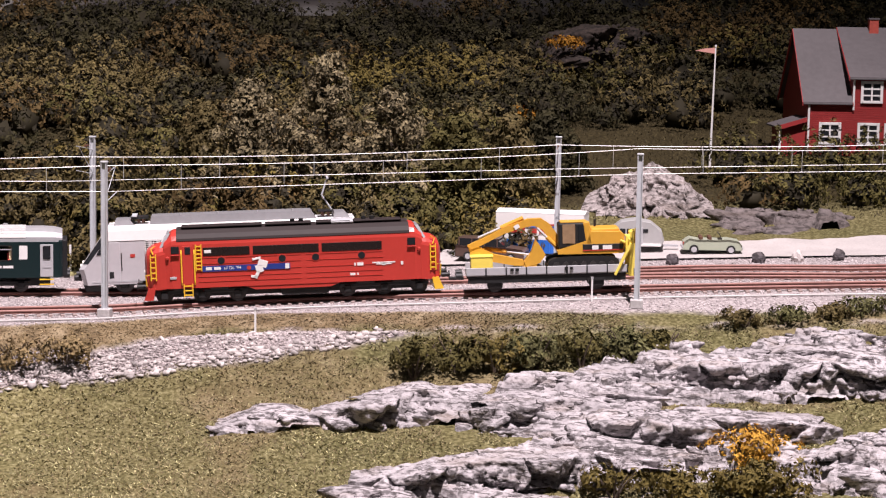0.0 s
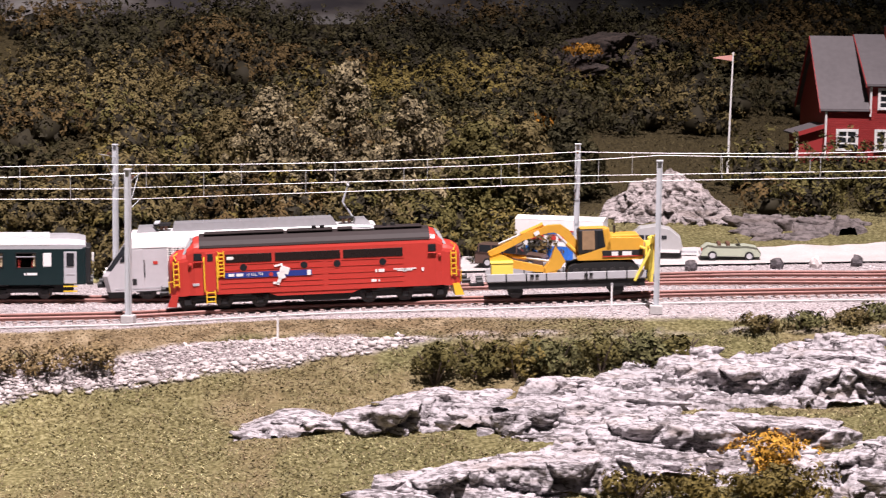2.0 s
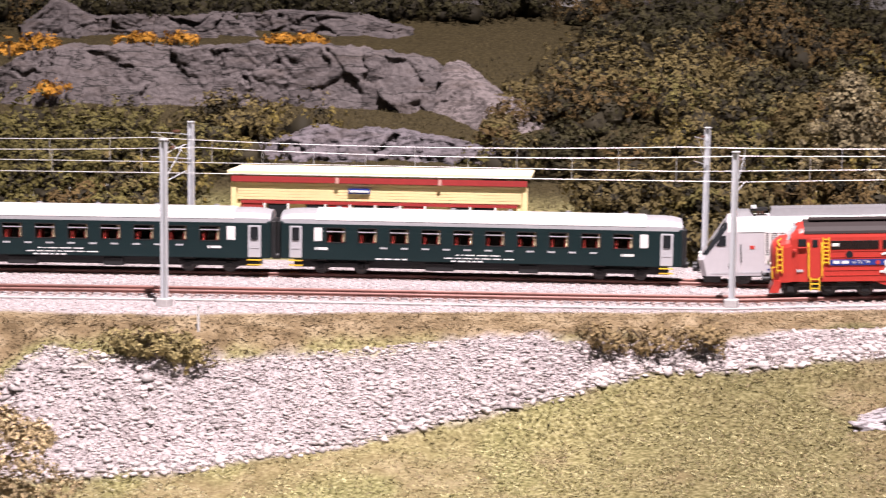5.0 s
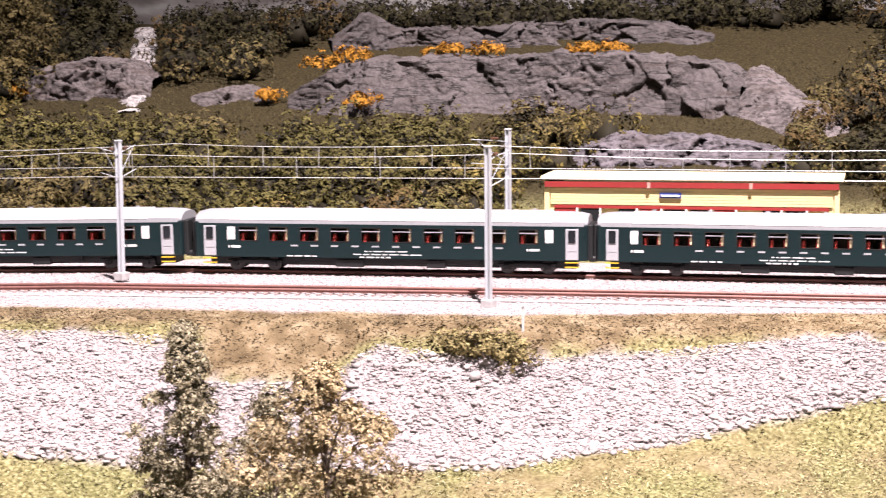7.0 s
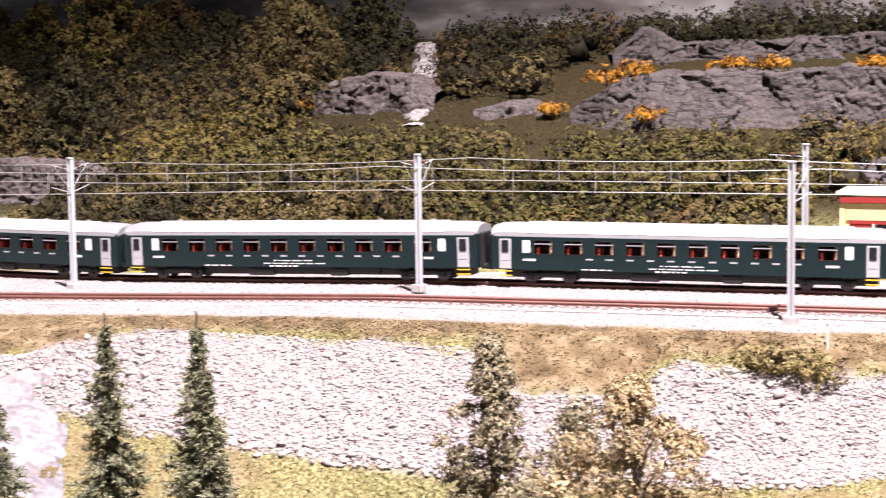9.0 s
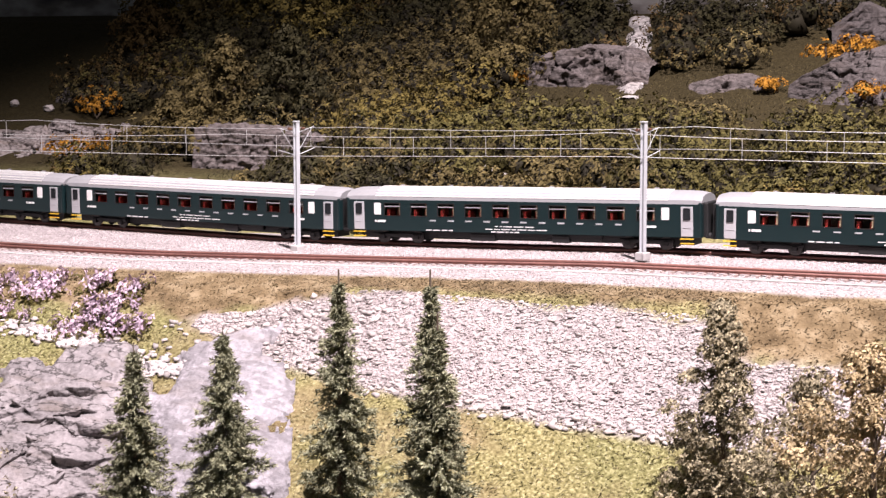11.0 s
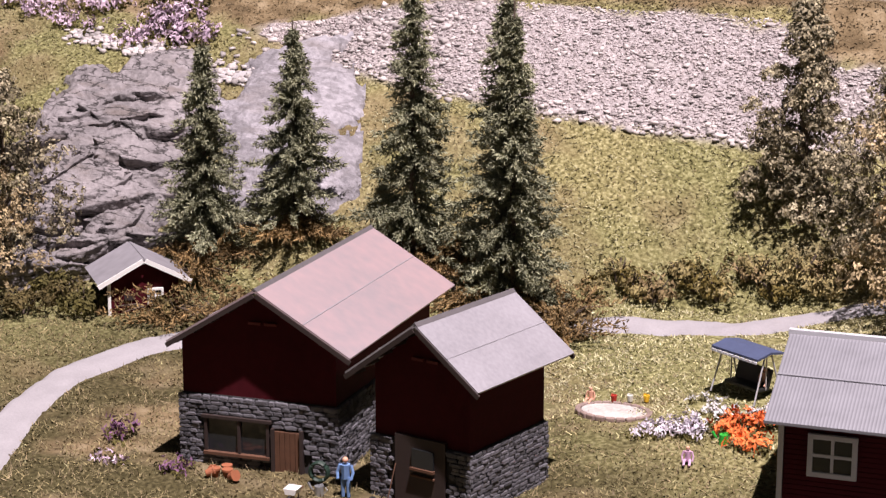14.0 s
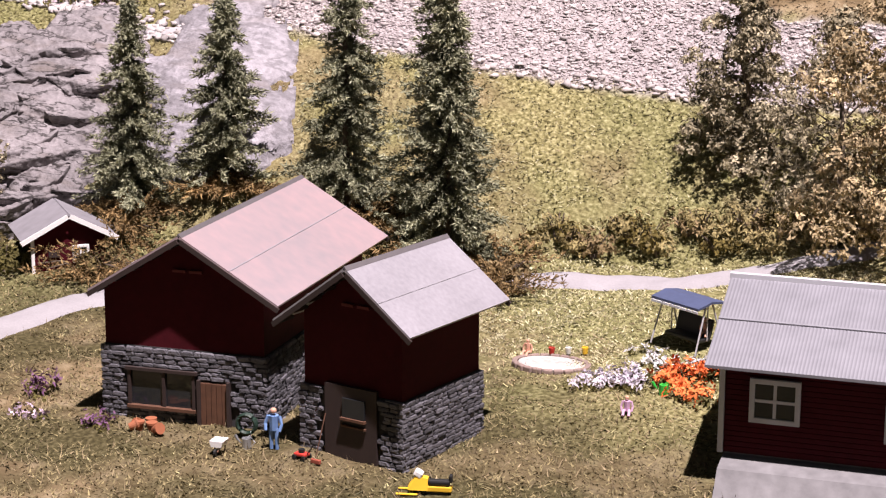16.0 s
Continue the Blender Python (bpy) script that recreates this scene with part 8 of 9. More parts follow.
wild = fbm(bx * 8, by * 8, 61, 2) + r9.normal(0, 0.018, len(bx))
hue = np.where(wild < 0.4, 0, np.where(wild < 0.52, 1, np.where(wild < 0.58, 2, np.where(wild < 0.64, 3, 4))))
# dark leaves towards the hilltop replace the lamp's falloff
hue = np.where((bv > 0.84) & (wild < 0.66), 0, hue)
loose = r9.normal(0, 0.13, len(bx))
for x0, v0, rx, rv, h_ in ((-0.26, 0.76, 0.16, 0.1, 1), (-0.13, 0.86, 0.09, 0.1, 4), (0.06, 0.76, 0.12, 0.06, 3), (0.2, 0.36, 0.08, 0.16, 2), (0.235, 0.34, 0.05, 0.14, 3), (-0.05, 0.95, 0.1, 0.1, 0), (0.08, 0.9, 0.12, 0.07, 0),
                           (0.02, 0.27, 0.05, 0.06, 4), (-0.3, 0.6, 0.08, 0.1, 4), (-1.05, 0.5, 0.17, 0.13, 2), (-1.25, 0.6, 0.12, 0.14, 3), (-1.1, 0.68, 0.1, 0.06, 4), (-1.4, 0.65, 0.12, 0.3, 1),
                           (-0.75, 0.45, 0.25, 0.16, 2), (-0.93, 0.33, 0.12, 0.08, 1), (-0.15, 0.33, 0.13, 0.08, 1), (0.55, 0.4, 0.2, 0.08, 2)):
    hue = np.where(patch(x0, v0, rx, rv) + loose > 0.15, h_, hue)
for k, (name, m, label) in enumerate((("dark_thicket", L_DARK, "dark green leafy thicket, dim hilltop light in its colour"), ("olive_thicket", L_OLIVE, "olive green thicket covering the hillside"), ("green_thicket", L_GREEN, "fresh green thicket behind the railway"),
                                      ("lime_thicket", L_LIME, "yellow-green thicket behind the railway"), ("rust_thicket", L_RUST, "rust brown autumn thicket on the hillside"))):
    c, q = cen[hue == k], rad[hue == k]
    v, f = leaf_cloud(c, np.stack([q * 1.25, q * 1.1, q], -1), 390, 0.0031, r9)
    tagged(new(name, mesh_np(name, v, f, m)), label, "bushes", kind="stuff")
    # dark cores and filler leaves: gap shade put into the colour
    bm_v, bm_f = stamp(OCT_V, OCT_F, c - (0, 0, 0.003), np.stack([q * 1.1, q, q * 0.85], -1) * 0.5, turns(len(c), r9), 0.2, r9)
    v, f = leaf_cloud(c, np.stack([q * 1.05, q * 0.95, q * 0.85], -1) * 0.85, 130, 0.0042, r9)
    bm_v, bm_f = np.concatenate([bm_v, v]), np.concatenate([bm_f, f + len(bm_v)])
    tagged(new("gap_shade_" + name, mesh_np(name, bm_v, bm_f, L_CORE)), "near-black filler standing in for shade inside the thicket", "bushes", kind="stuff")


def shrub(name, x, y, r, material, label, seed, leaves=900, size=0.0024, category="bush", dz=0.0, blobs=7, group=""):
    """A bush: short stems and a crown of leaf clumps."""
    rr = np.random.default_rng(seed)
    z = float(ground_z(x, y)) + dz
    t = thing(name, Matrix.Translation((x, y, z)), label, category, group)
    bm = bmesh.new()
    for k in range(5):
        a = rr.uniform(0, 6.28)
        tube(bm, [(0, 0, -0.003), (math.cos(a) * r[0] * 0.3, math.sin(a) * r[1] * 0.3, r[2] * 0.5), (math.cos(a) * r[0] * 0.6, math.sin(a) * r[1] * 0.6, r[2] * 0.9)], 0.0008, 0.0003, 5)
    part("stem", bm, M_BARK, t, k=1.0)
    c = rr.uniform(-1, 1, (blobs, 3)) * (r[0] * 0.6, r[1] * 0.6, r[2] * 0.25) + (0, 0, r[2] * 0.4)
    q = rr.uniform(0.4, 0.62, (blobs, 1)) * np.array([r])
    v, f = leaf_cloud(c, q, leaves // blobs, size, rr)
    part("crown", mesh_np("crown", v, f, material), None, t)
    return t


for k, (x, y, r, m) in enumerate([(0.212, -0.052, (0.022, 0.016, 0.024), L_GREEN), (0.238, -0.045, (0.022, 0.016, 0.024), L_GREEN), (0.262, -0.044, (0.02, 0.016, 0.022), L_LIME),
                                  (0.288, -0.04, (0.022, 0.015, 0.022), L_MOSS), (0.315, -0.034, (0.022, 0.015, 0.022), L_GREEN), (0.343, -0.026, (0.022, 0.015, 0.02), L_MOSS), (0.366, -0.022, (0.016, 0.012, 0.016), L_GREEN)]):
    shrub("bush", x, y, r, m, "low dense green bush among the grass", 100 + k, 1500, 0.0023, group="bushes above the rock")
for k, (x, y) in enumerate([(0.418, 0.018), (0.444, 0.024), (0.47, 0.032), (0.495, 0.04), (0.52, 0.047), (0.545, 0.055)]):
    shrub("bush", x, y, (0.018, 0.012, 0.011), (L_OLIVE, L_MOSS)[k % 2], "low olive bush beside the ballast", 120 + k, 900, 0.002, group="bushes beside the ballast")
for k, (x, y, w) in enumerate([(-0.03, -0.088, 0.026), (-0.056, -0.098, 0.022), (-0.004, -0.078, 0.02), (-0.315, -0.2, 0.024), (-0.295, -0.196, 0.02), (-0.33, -0.205, 0.02)]):
    shrub("dry_bush", x, y, (w, 0.014, 0.018), L_BROWN if k < 3 else L_HEDGE, "brown dry bush on the embankment edge", 140 + k, 1300, 0.002, group="bushes on the embankment")
for k, (x, y, w) in enumerate([(-0.335, 0.5, 0.024), (-0.345, 0.545, 0.024), (-0.352, 0.585, 0.022), (-0.33, 0.47, 0.02), (-0.36, 0.63, 0.022)]):
    shrub("brown_bush", x, y, (w, w, w * 1.1), L_RUST if k % 2 else L_OLIVE, "rust brown bush at the end of the cliff", 150 + k, 1100, 0.003, group="bushes beside the cliff")
shrub("yellow_bush", 0.419, -0.148, (0.036, 0.024, 0.025), L_ORANGE, "bright orange-yellow bush between the rocks", 160, 5000, 0.0019, dz=-0.005)
for k, (x, y) in enumerate([(0.34, -0.195), (0.372, -0.192), (0.405, -0.19), (0.43, -0.185)]):
    shrub("bush", x, y, (0.02, 0.014, 0.017), L_LIME, "olive green bush below the rocks", 165 + k, 1200, 0.0022, group="bushes below the rocks")
for k, (x, y, w, dz, long) in enumerate([(0.214, 0.75, 0.02, 0.004, 1), (0.226, 0.745, 0.016, 0.004, 1), (-0.865, 0.475, 0.022, 0.04, 1.6), (-0.835, 0.475, 0.02, 0.05, 1.5), (-0.8, 0.448, 0.018, 0.014, 1.1), (-0.74, 0.52, 0.016, 0.052, 1.8), (-0.7, 0.53, 0.016, 0.052, 1.8),
                              (-0.6, 0.565, 0.015, 0.05, 1.6), (-0.565, 0.575, 0.016, 0.05, 1.3), (-0.925, 0.462, 0.014, 0.006, 1), (-1.225, 0.395, 0.012, 0.008, 1), (-1.5, -0.035, 0.035, 0.004, 1.3), (-1.445, -0.015, 0.03, 0.004, 1.3), (-1.663, 0.128, 0.04, 0.004, 1.3),
                              (0.255, 0.9, 0.016, 0.04, 1.2), (0.41, 0.83, 0.018, 0.004, 1.2), (0.07, 0.27, 0.022, 0.004, 1), (0.045, 0.26, 0.018, 0.004, 1)]):
    shrub("orange_bush", x, y, (w * long, w * 0.8, w * 0.75), L_ORANGE_DIM if k < 16 else L_RUST, "orange-yellow autumn bush on the hillside", 180 + k, 700, 0.003, dz=dz, group="autumn bushes")
for k in range(24):
    f = k / 23
    w = 0.012 + 0.006 * ((k * 7) % 5) / 4
    x = -0.51 + 0.18 * f
    shrub("undergrowth", x, float(np.interp(x, (-0.51, -0.43, -0.33), (-0.462, -0.412, -0.392))) + 0.012 * ((k * 3) % 4) / 3, (w, 0.011, 0.011 + 0.006 * ((k * 5) % 3) / 2), (L_HEDGE, L_HEDGE, L_LIME, L_HEDGE, L_BROWN)[k % 5], "low scrubby undergrowth beside the path", 220 + k, 700, 0.0019, "undergrowth", group="undergrowth in the yard")
for k, (x, y, w) in enumerate([(-0.745, -0.695, 0.02), (-0.72, -0.672, 0.02), (-0.77, -0.715, 0.022), (-0.74, -0.67, 0.02), (-0.755, -0.665, 0.02)]):
    shrub("undergrowth", x, y, (w, 0.014, 0.014), (L_OLIVE, L_GREEN, L_DARK)[k % 3], "low green scrub beside the path", 240 + k, 900, 0.0021, "undergrowth", group="undergrowth in the yard")
for k, (x, y, w) in enumerate([(-0.615, -0.515, 0.02), (-0.585, -0.5, 0.02), (-0.56, -0.5, 0.018), (-0.495, -0.505, 0.018), (-0.51, -0.49, 0.02), (-0.665, -0.645, 0.015), (-0.64, -0.62, 0.015), (-0.63, -0.6, 0.015)]):
    shrub("undergrowth", x, y, (w, 0.014, 0.014), (L_BROWN, L_RUST, L_OLIVE)[k % 3], "rust brown scrub at the foot of the spruces", 260 + k, 700, 0.0021, "undergrowth", group="undergrowth in the yard")


L_TWIG = leaf_mat("dry brown twigs", (0.12, 0.08, 0.035), (0.24, 0.16, 0.07), 0.5)


def sprigs(pos, way, length, wide, rr):
    """Narrow leaves that point along the given ways."""
    n = len(pos)
    d = way / np.linalg.norm(way, axis=1)[:, None]
    side = np.cross(d, rr.normal(size=(n, 3)))
    side /= np.linalg.norm(side, axis=1)[:, None]
    rot = np.stack([side, d, np.cross(side, d)], -1)
    k = rr.uniform(0.6, 1.35, n)
    return stamp(LEAF_V, LEAF_F, pos, np.stack([wide * k, length * k, length * k], -1), rot, 0.2, rr)


def spruce_meshes(h, wide, seed):
    """Trunk, drooping needle branches with pale tips, and the dry brown branches at the foot."""
    rr = np.random.default_rng(seed)
    bm = bmesh.new()
    tube(bm, [(0, 0, -0.004), (0, 0, h * 0.5), (0, 0, h * 1.05)], h * 0.016, h * 0.003, 7)
    out = [mesh_of(bm)]
    sets = {"needle": ([], []), "tip": ([], []), "dry": ([], [])}
    levels = [0.02, 0.05, 0.08]
    while levels[-1] < 0.96:
        levels.append(levels[-1] + 0.05 * (1.05 - 0.62 * levels[-1]))
    for z in levels:
        R = wide * (1 - z) ** 0.95 * rr.uniform(0.85, 1.1) + 0.001
        for a in rr.uniform(0, 6.28, int(9 + 7 * (1 - z))):
            R1 = R * rr.uniform(0.5, 1.18)
            n = max(int(R1 / 0.0018), 4)
            k = np.linspace(0.1, 1, n)
            o = np.array([math.cos(a), math.sin(a), 0])
            zz = np.maximum((z + rr.uniform(-0.016, 0.016)) * h - 0.55 * R1 * k**1.25 + 0.25 * R1 * k**4, 0.001)
            p = o * (R1 * k)[:, None]
            p[:, 2] = zz
            for q in range(12):
                w = o + rr.normal(0, 0.65, (n, 3)) + (0, 0, -0.15)
                low = "dry" if z < 0.1 and q < 4 else "needle"
                if z < 0.1 and q >= 4:
                    continue
                sel = (k > 0.5) & (rr.uniform(0, 1, n) < 0.6) & (low == "needle")
                for name, pick in ((low, ~sel), ("tip", sel)):
                    sets[name][0].append(p[pick] + rr.normal(0, 0.0008, (int(pick.sum()), 3)))
                    sets[name][1].append(w[pick])
    for name, m, l, wd in (("needle", L_SPRUCE, 0.003, 0.0009), ("tip", L_SHOOT, 0.0028, 0.0008), ("dry", L_TWIG, 0.005, 0.0009)):
        v, f = sprigs(np.concatenate(sets[name][0]), np.concatenate(sets[name][1]), l, wd, rr)
        out.append(mesh_np(name, v, f, m))
    return out


L_SHOOT = leaf_mat("pale spruce shoots", (0.21, 0.215, 0.135), (0.34, 0.34, 0.22), 0.3)
for k, (x, y, h, w) in enumerate([(-0.601, -0.518, 0.192, 0.04), (-0.539, -0.505, 0.195, 0.04), (-0.677, -0.543, 0.155, 0.037), (-0.714, -0.583, 0.146, 0.037), (-0.527, -0.512, 0.172, 0.036)]):
    z = float(ground_z(x, y))
    t = thing("spruce_tree", Matrix.Translation((x, y, z)), "slender grey-green spruce tree behind the barns", "tree", "spruces behind the barns")
    tr, cr, tip, dead = spruce_meshes(h + (-0.17 - z), w, 300 + k)
    part("trunk", tr, M_BARK, t)
    part("crown", cr, None, t)
    part("young_growth", tip, None, t, "pale young needle tips")
    part("dry_brush", dead, None, t, "dry brown lower branches")


def twig_heap(x, y, r, seed):
    """A tangle of dry brown branches lying on the ground."""
    rr = np.random.default_rng(seed)
    t = thing("dry_branches", Matrix.Translation((x, y, float(ground_z(x, y)))), "tangle of dry rust brown branches under the spruces", "branches", "dry branches under the spruces")
    p, w = [], []
    for _ in range(34):
        bm_dir = rr.normal(size=3) * (1, 1, 0.35) + (0, 0, 0.25)
        bm_dir /= np.linalg.norm(bm_dir)
        k = np.linspace(0, 1, 12)[:, None]
        line = rr.normal(0, 0.25, 3) * r + (0, 0, r[2] * 0.3) + bm_dir * k * r
        line[:, 2] = np.maximum(line[:, 2], 0.0005)
        for _ in range(4):
            p.append(line + rr.normal(0, 0.0007, line.shape))
            w.append(bm_dir + rr.normal(0, 0.7, line.shape))
    v, f = sprigs(np.concatenate(p), np.concatenate(w), 0.0032, 0.0009, rr)
    part("twig_tangle", mesh_np("twig_tangle", v, f, L_TWIG), None, t)
    for _ in range(7):
        bm = bmesh.new()
        a = rr.uniform(0, 6.28)
        tube(bm, [(0, 0, 0.001), (math.cos(a) * r[0] * 0.5, math.sin(a) * r[1] * 0.5, r[2] * 0.5), (math.cos(a) * r[0], math.sin(a) * r[1], r[2] * 0.45)], 0.0006, 0.0002, 5)
        part("branch", bm, M_BARK, t, k=1.0)


for k, (x, y, w) in enumerate([(-0.672, -0.652, 0.028), (-0.645, -0.635, 0.026), (-0.62, -0.59, 0.026), (-0.48, -0.523, 0.024), (-0.497, -0.5, 0.028), (-0.583, -0.522, 0.03), (-0.6, -0.535, 0.028), (-0.527, -0.53, 0.03), (-0.7, -0.6, 0.026)]):
    twig_heap(x, y, np.array([w, w * 0.9, 0.02]), 520 + k)


def leafy_tree(x, y, h, wide, material, label, seed, leaves=14000, size=0.0019, group="", low=0.04, full=1.8):
    """Trunk, forked limbs and a dense uneven crown reaching near the ground."""
    rr = np.random.default_rng(seed)
    t = thing("leafy_tree", Matrix.Translation((x, y, float(ground_z(x, y)))), label, "tree", group)
    bm = bmesh.new()
    tube(bm, [(0, 0, -0.004), (0.002, 0, h * 0.25), (-0.001, 0.001, h * 0.6), (0, 0, h * 0.95)], h * 0.022, h * 0.004, 7)
    part("trunk", bm, M_BARK, t, k=1.0)
    blobs, q = [], []
    count = 120
    for k in range(count):
        z = low + (0.97 - low) * ((k + rr.uniform(0, 1)) / count) ** 1.2
        R = wide * min(1.0, full * (1.02 - z)) * rr.uniform(0.05, 0.95) ** 0.7
        a = rr.uniform(0, 6.28)
        e = (math.cos(a) * R, math.sin(a) * R, z * h)
        if k % 5 == 0:
            bm = bmesh.new()
            tube(bm, [(0, 0, z * h * 0.72), (e[0] * 0.5, e[1] * 0.5, z * h * 0.9), e], h * 0.006, h * 0.0015, 5)
            part("limb", bm, M_BARK, t, k=1.0)
        blobs.append(e)
        s = rr.uniform(0.14, 0.28) * (1.1 - 0.45 * z)
        q.append((wide * s * 1.2, wide * s * 1.2, wide * s))
    v, f = leaf_cloud(np.array(blobs), np.array(q), leaves // count, size, rr)
    part("crown", mesh_np("crown", v, f, material), None, t)


leafy_tree(-0.432, -0.364, 0.134, 0.034, L_GREY, "grey-green leafy tree beside the path", 401, 30000, 0.0018, full=1.6)
leafy_tree(-0.3, -0.415, 0.145, 0.052, L_TAN, "tan autumn tree with thin twigs", 402, 34000, full=2.6)
leafy_tree(-0.365, -0.37, 0.11, 0.045, L_GREY, "grey-green leafy tree behind the shed", 403)
leafy_tree(-0.815, -0.66, 0.13, 0.046, L_GREY, "grey-green leafy tree beside the stream", 404, 16000)
leafy_tree(-0.805, -0.685, 0.09, 0.042, L_TAN, "brownish leafy tree beside the stream", 405)
for k, (x, y, h, w) in enumerate([(0.012, 0.4, 0.115, 0.042), (0.075, 0.42, 0.14, 0.045), (0.135, 0.4, 0.11, 0.045), (0.19, 0.41, 0.085, 0.04), (0.235, 0.42, 0.085, 0.035), (0.262, 0.5, 0.07, 0.035), (-0.04, 0.45, 0.08, 0.04)]):
    leafy_tree(x, y, h, w, (L_SPECK, L_SPECK, L_SPECK, L_GREEN, L_OLIVE, L_DARK, L_OLIVE)[k], "broad brownish olive tree behind the railway" if k < 3 else "bushy olive green tree behind the railway", 420 + k, 10000, 0.0032, "trees behind the railway")
for k, (x, y, h, w) in enumerate([(-1.42, 0.12, 0.11, 0.05), (-1.36, 0.16, 0.12, 0.05), (-1.44, 0.06, 0.06, 0.035), (-1.25, 0.42, 0.12, 0.06), (-1.33, 0.5, 0.13, 0.06), (-1.6, 0.45, 0.14, 0.07)]):
    leafy_tree(x, y, h, w, (L_OLIVE, L_DARK, L_OLIVE, L_OLIVE, L_OLIVE, L_LIME)[k], "dark leafy tree on the hillside", 440 + k, 8000, 0.0038, "dark trees on the hillside")

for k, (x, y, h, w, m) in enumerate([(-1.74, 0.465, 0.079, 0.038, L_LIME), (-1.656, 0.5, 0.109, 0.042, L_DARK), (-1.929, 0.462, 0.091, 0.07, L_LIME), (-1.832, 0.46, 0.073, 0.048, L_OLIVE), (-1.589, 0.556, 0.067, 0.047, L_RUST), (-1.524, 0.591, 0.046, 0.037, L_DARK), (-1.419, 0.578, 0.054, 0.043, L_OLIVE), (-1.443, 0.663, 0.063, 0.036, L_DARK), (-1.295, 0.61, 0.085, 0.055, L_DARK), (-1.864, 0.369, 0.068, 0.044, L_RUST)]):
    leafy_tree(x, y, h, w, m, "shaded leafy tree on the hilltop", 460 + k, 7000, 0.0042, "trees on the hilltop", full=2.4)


def flowers(name, label, xy, material, size, spread_z=0.004, dz=0.0):
    """A bed of blossoms over green leaves."""
    rr = np.random.default_rng(len(xy))
    z = ground_z(xy[:, 0], xy[:, 1]) + dz
    t = thing(name, Matrix.Translation((float(xy[0, 0]), float(xy[0, 1]), float(z[0]))), label, "flowers")
    o = np.array(t.matrix_world.translation)
    p = np.stack([xy[:, 0], xy[:, 1], z + rr.uniform(0.3, 1, len(xy)) * spread_z], -1) - o
    v, f = leaf_cloud(p, np.full((len(p), 3), size * 1.2), 9, size, rr)
    part("blossoms", mesh_np("blossoms", v, f, material), None, t)
    v, f = leaf_cloud(p - (0, 0, spread_z * 0.6), np.full((len(p), 3), size * 1.6), 6, size, rr)
    part("leaves", mesh_np("leaves", v, f, L_GREEN), None, t)


def cluster(n, x0, x1, y0, y1, seed, lumps=9):
    rr = np.random.default_rng(seed)
    c = np.stack([rr.uniform(x0, x1, lumps), rr.uniform(y0, y1, lumps)], -1)
    return c[rr.integers(0, lumps, n)] + rr.normal(0, 1, (n, 2)) * ((x1 - x0) * 0.05 + 0.002)

# ---- flower beds, stream, backdrop ----
def drift(n, a, b, wide, seed, lumps):
    """Points in lumps strewn along a line."""
    rr = np.random.default_rng(seed)
    f = rr.uniform(0, 1, (lumps, 1))
    c = np.array([a]) * (1 - f) + np.array([b]) * f + rr.normal(0, wide, (lumps, 2))
    return c[rr.integers(0, lumps, n)] + rr.normal(0, 0.004, (n, 2))


flowers("lilac_flowers", "mounds of lilac flowers on the embankment", drift(330, (-1.06, -0.485), (-0.9, -0.425), 0.013, 1, 40), L_LILAC, 0.0026, 0.009)
flowers("lilac_flowers", "low lilac flowers above the stream", drift(90, (-0.92, -0.46), (-0.86, -0.45), 0.008, 2, 10), L_LILAC, 0.0028, 0.008)
flowers("lilac_flowers", "scattered lilac flowers in the mossy slope", drift(150, (-1.02, -0.5), (-0.88, -0.462), 0.01, 9, 22), L_LILAC, 0.0024, 0.007)
flowers("pale_flowers", "bed of white and pale lilac flowers", cluster(150, -0.352, -0.325, -0.618, -0.593, 3, 9), L_PALE, 0.0015, 0.005)
flowers("white_flowers", "scattered white flowers in the lawn", cluster(120, -0.358, -0.312, -0.59, -0.562, 4, 14), L_WHITE, 0.0013, 0.003)
flowers("orange_flowers", "bed of orange-red flowers beside the cottage", cluster(170, -0.322, -0.288, -0.6, -0.566, 5, 13), L_CORAL, 0.0019, 0.005)
flowers("heather", "purple heather tuft in the dry grass", cluster(22, -0.548, -0.534, -0.788, -0.774, 6, 3), L_PURPLE, 0.0019, 0.009)
flowers("heather", "purple heather tuft in the dry grass", cluster(16, -0.492, -0.482, -0.792, -0.784, 7, 3), L_PURPLE, 0.0017, 0.005)
flowers("heather", "pale lilac tuft in the dry grass", cluster(12, -0.525, -0.512, -0.81, -0.802, 8, 3), L_LILAC, 0.0017, 0.003)

# stream with white water
M_WATER = mat("grey shallow water", (0.38, 0.36, 0.37), 0.2, scale=60, vary=0.2, bump=0.5)
sx = np.linspace(0, 1, 80)
cx, cy = np.interp(sx, [0, 0.25, 0.5, 0.75, 1], [-0.96, -0.912, -0.877, -0.837, -0.79]), np.interp(sx, [0, 0.25, 0.5, 0.75, 1], [-0.5, -0.487, -0.479, -0.475, -0.45])
wid = np.interp(sx, [0, 0.3, 0.6, 1], [0.003, 0.005, 0.006, 0.005])
dx_, dy_ = np.gradient(cx), np.gradient(cy)
ln = np.hypot(dx_, dy_)
sv = []
for k in np.linspace(-1, 1, 9):
    a, b_ = cx - dy_ / ln * wid * k, cy + dx_ / ln * wid * k
    sv.append(np.stack([a, b_, ground_z(a, b_) + 0.0012 + 0.0015 * fbm(a * 200, b_ * 200, 5)], -1))
sv = np.stack(sv, 1)
si = np.arange(720).reshape(80, 9)
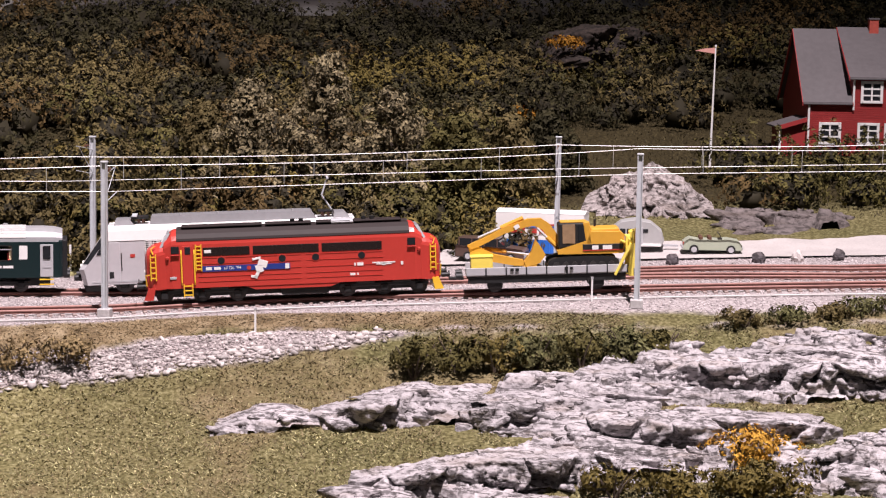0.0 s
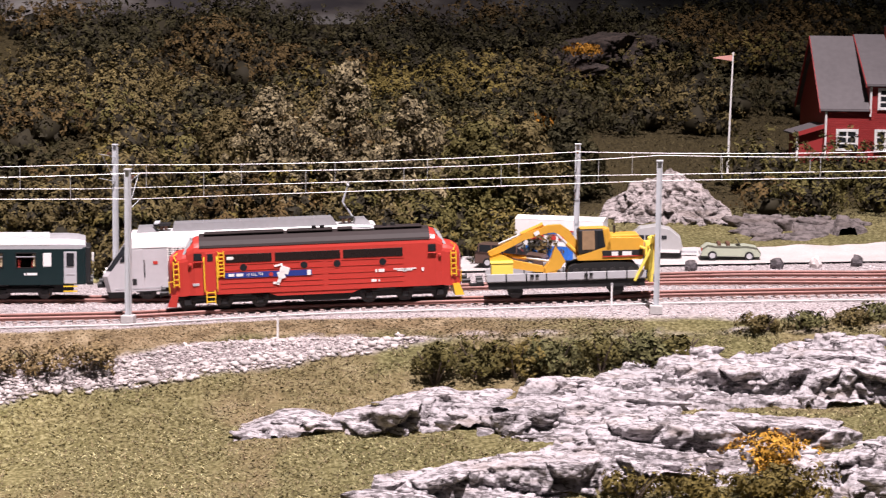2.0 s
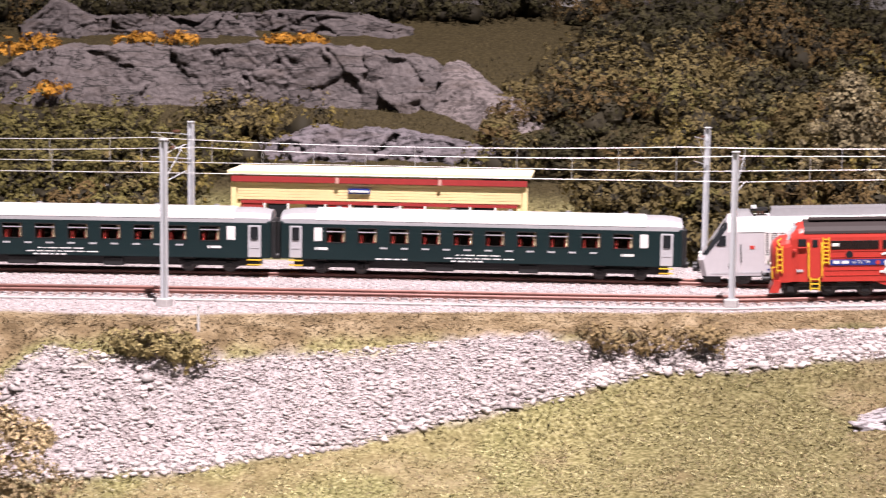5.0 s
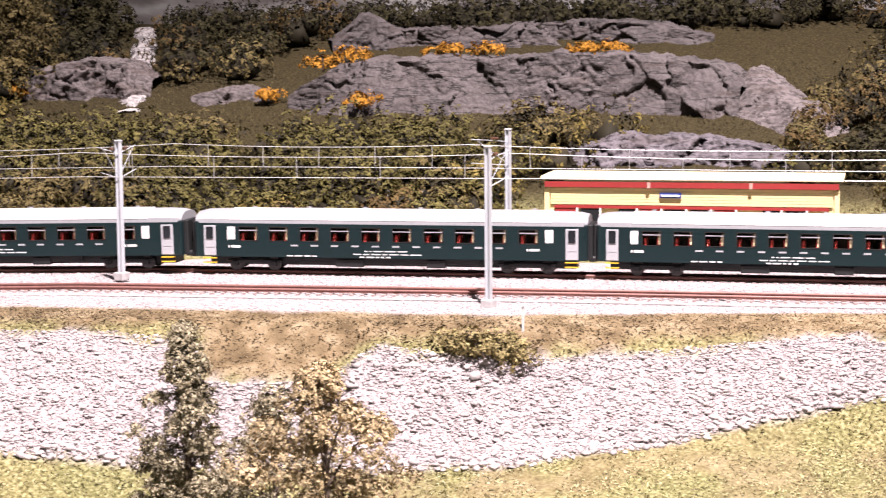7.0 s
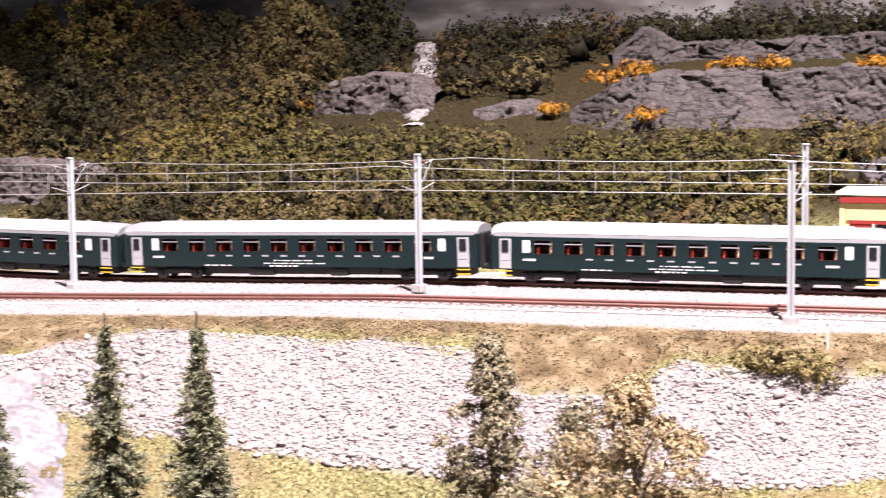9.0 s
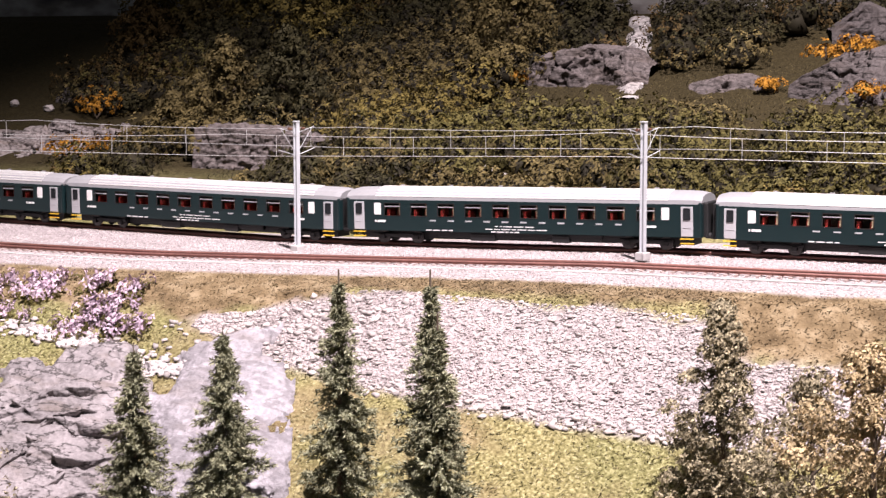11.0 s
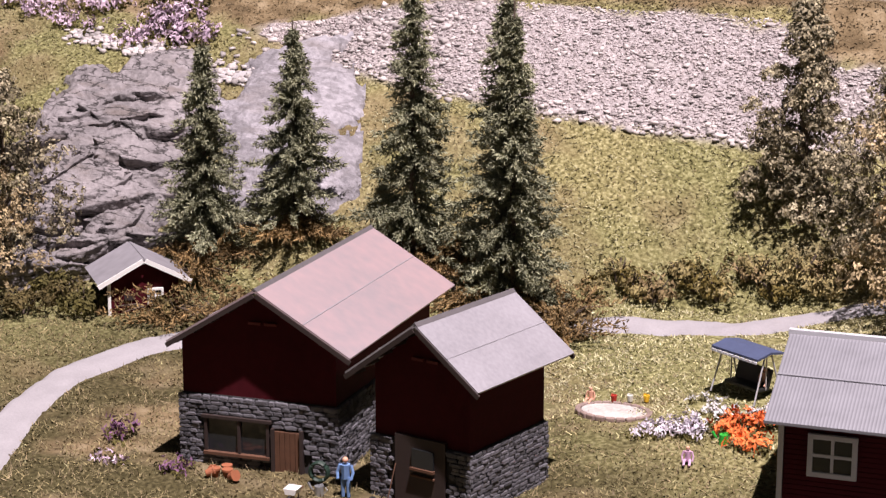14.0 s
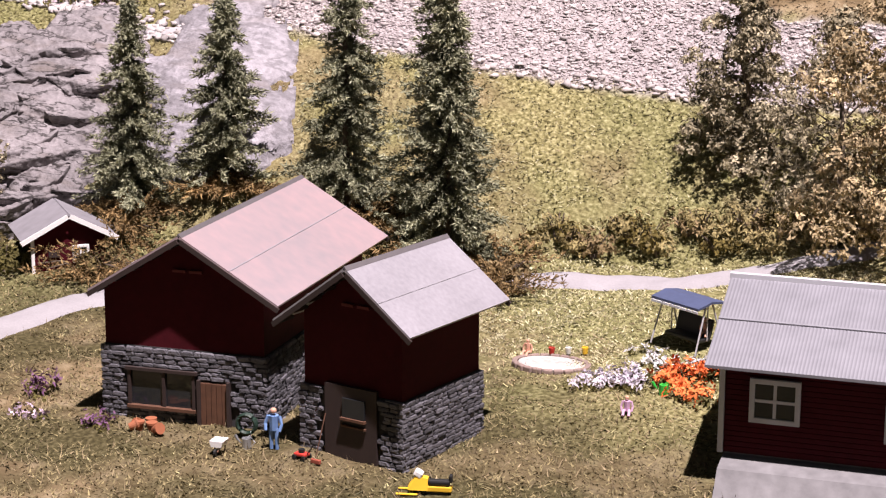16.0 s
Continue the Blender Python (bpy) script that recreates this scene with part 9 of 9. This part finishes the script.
tagged(new("water", mesh_np("water", sv.reshape(-1, 3), np.stack([si[:-1, :-1], si[1:, :-1], si[1:, 1:], si[:-1, 1:]], -1).reshape(-1, 4), M_WATER, True)), "grey shallow stream running down the slope", "stream", kind="structure")
rr_ = np.random.default_rng(12)
pk = rr_.integers(0, 80, 420)
xy = np.stack([cx[pk], cy[pk]], -1) + rr_.normal(0, 0.0045, (420, 2))
stones("stream_stones", "white wet stones along the stream", xy, rr_.uniform(0.0012, 0.003, 420), M_STONE, 0.6, 0.9, "cube")
# painted backdrop behind the hill: grey clouds and far mountain sides
def backdrop_material():
    m = bpy.data.materials.new("painted mountain backdrop")
    m.use_nodes = True
    nt = m.node_tree
    b = nt.nodes["Principled BSDF"]
    b.inputs["Roughness"].default_value = 0.9
    tc = nt.nodes.new("ShaderNodeTexCoord")
    mp = nt.nodes.new("ShaderNodeMapping")
    mp.inputs["Scale"].default_value = (5, 5, 16)
    n = nt.nodes.new("ShaderNodeTexNoise")
    n.inputs["Scale"].default_value, n.inputs["Detail"].default_value = 1.6, 7
    r = nt.nodes.new("ShaderNodeValToRGB")
    for e, (p, c) in zip((r.color_ramp.elements[0], r.color_ramp.elements[1], r.color_ramp.elements.new(0.5)), ((0.38, (0.09, 0.082, 0.09)), (0.66, (0.42, 0.37, 0.28)), (0.52, (0.2, 0.18, 0.17)))):
        e.position, e.color = p, (*c, 1)
    nt.links.new(tc.outputs["Object"], mp.inputs["Vector"])
    nt.links.new(mp.outputs[0], n.inputs["Vector"])
    nt.links.new(n.outputs[0], r.inputs[0])
    nt.links.new(r.outputs[0], b.inputs["Base Color"])
    return m


bxs = np.linspace(-3.2, 2.2, 60)
bys = near_y(np.clip(bxs, -1.6, 1.0)) + 1.28
bvv = np.stack([np.stack([bxs, bys, np.full(60, z)], -1) for z in np.linspace(-0.1, 1.2, 12)], 0).reshape(-1, 3)
bi = np.arange(720).reshape(12, 60)
tagged(new("backdrop", mesh_np("backdrop", bvv, np.stack([bi[:-1, :-1], bi[:-1, 1:], bi[1:, 1:], bi[1:, :-1]], -1).reshape(-1, 4), backdrop_material(), True)), "painted backdrop of grey misty mountain sides", "backdrop", kind="structure")
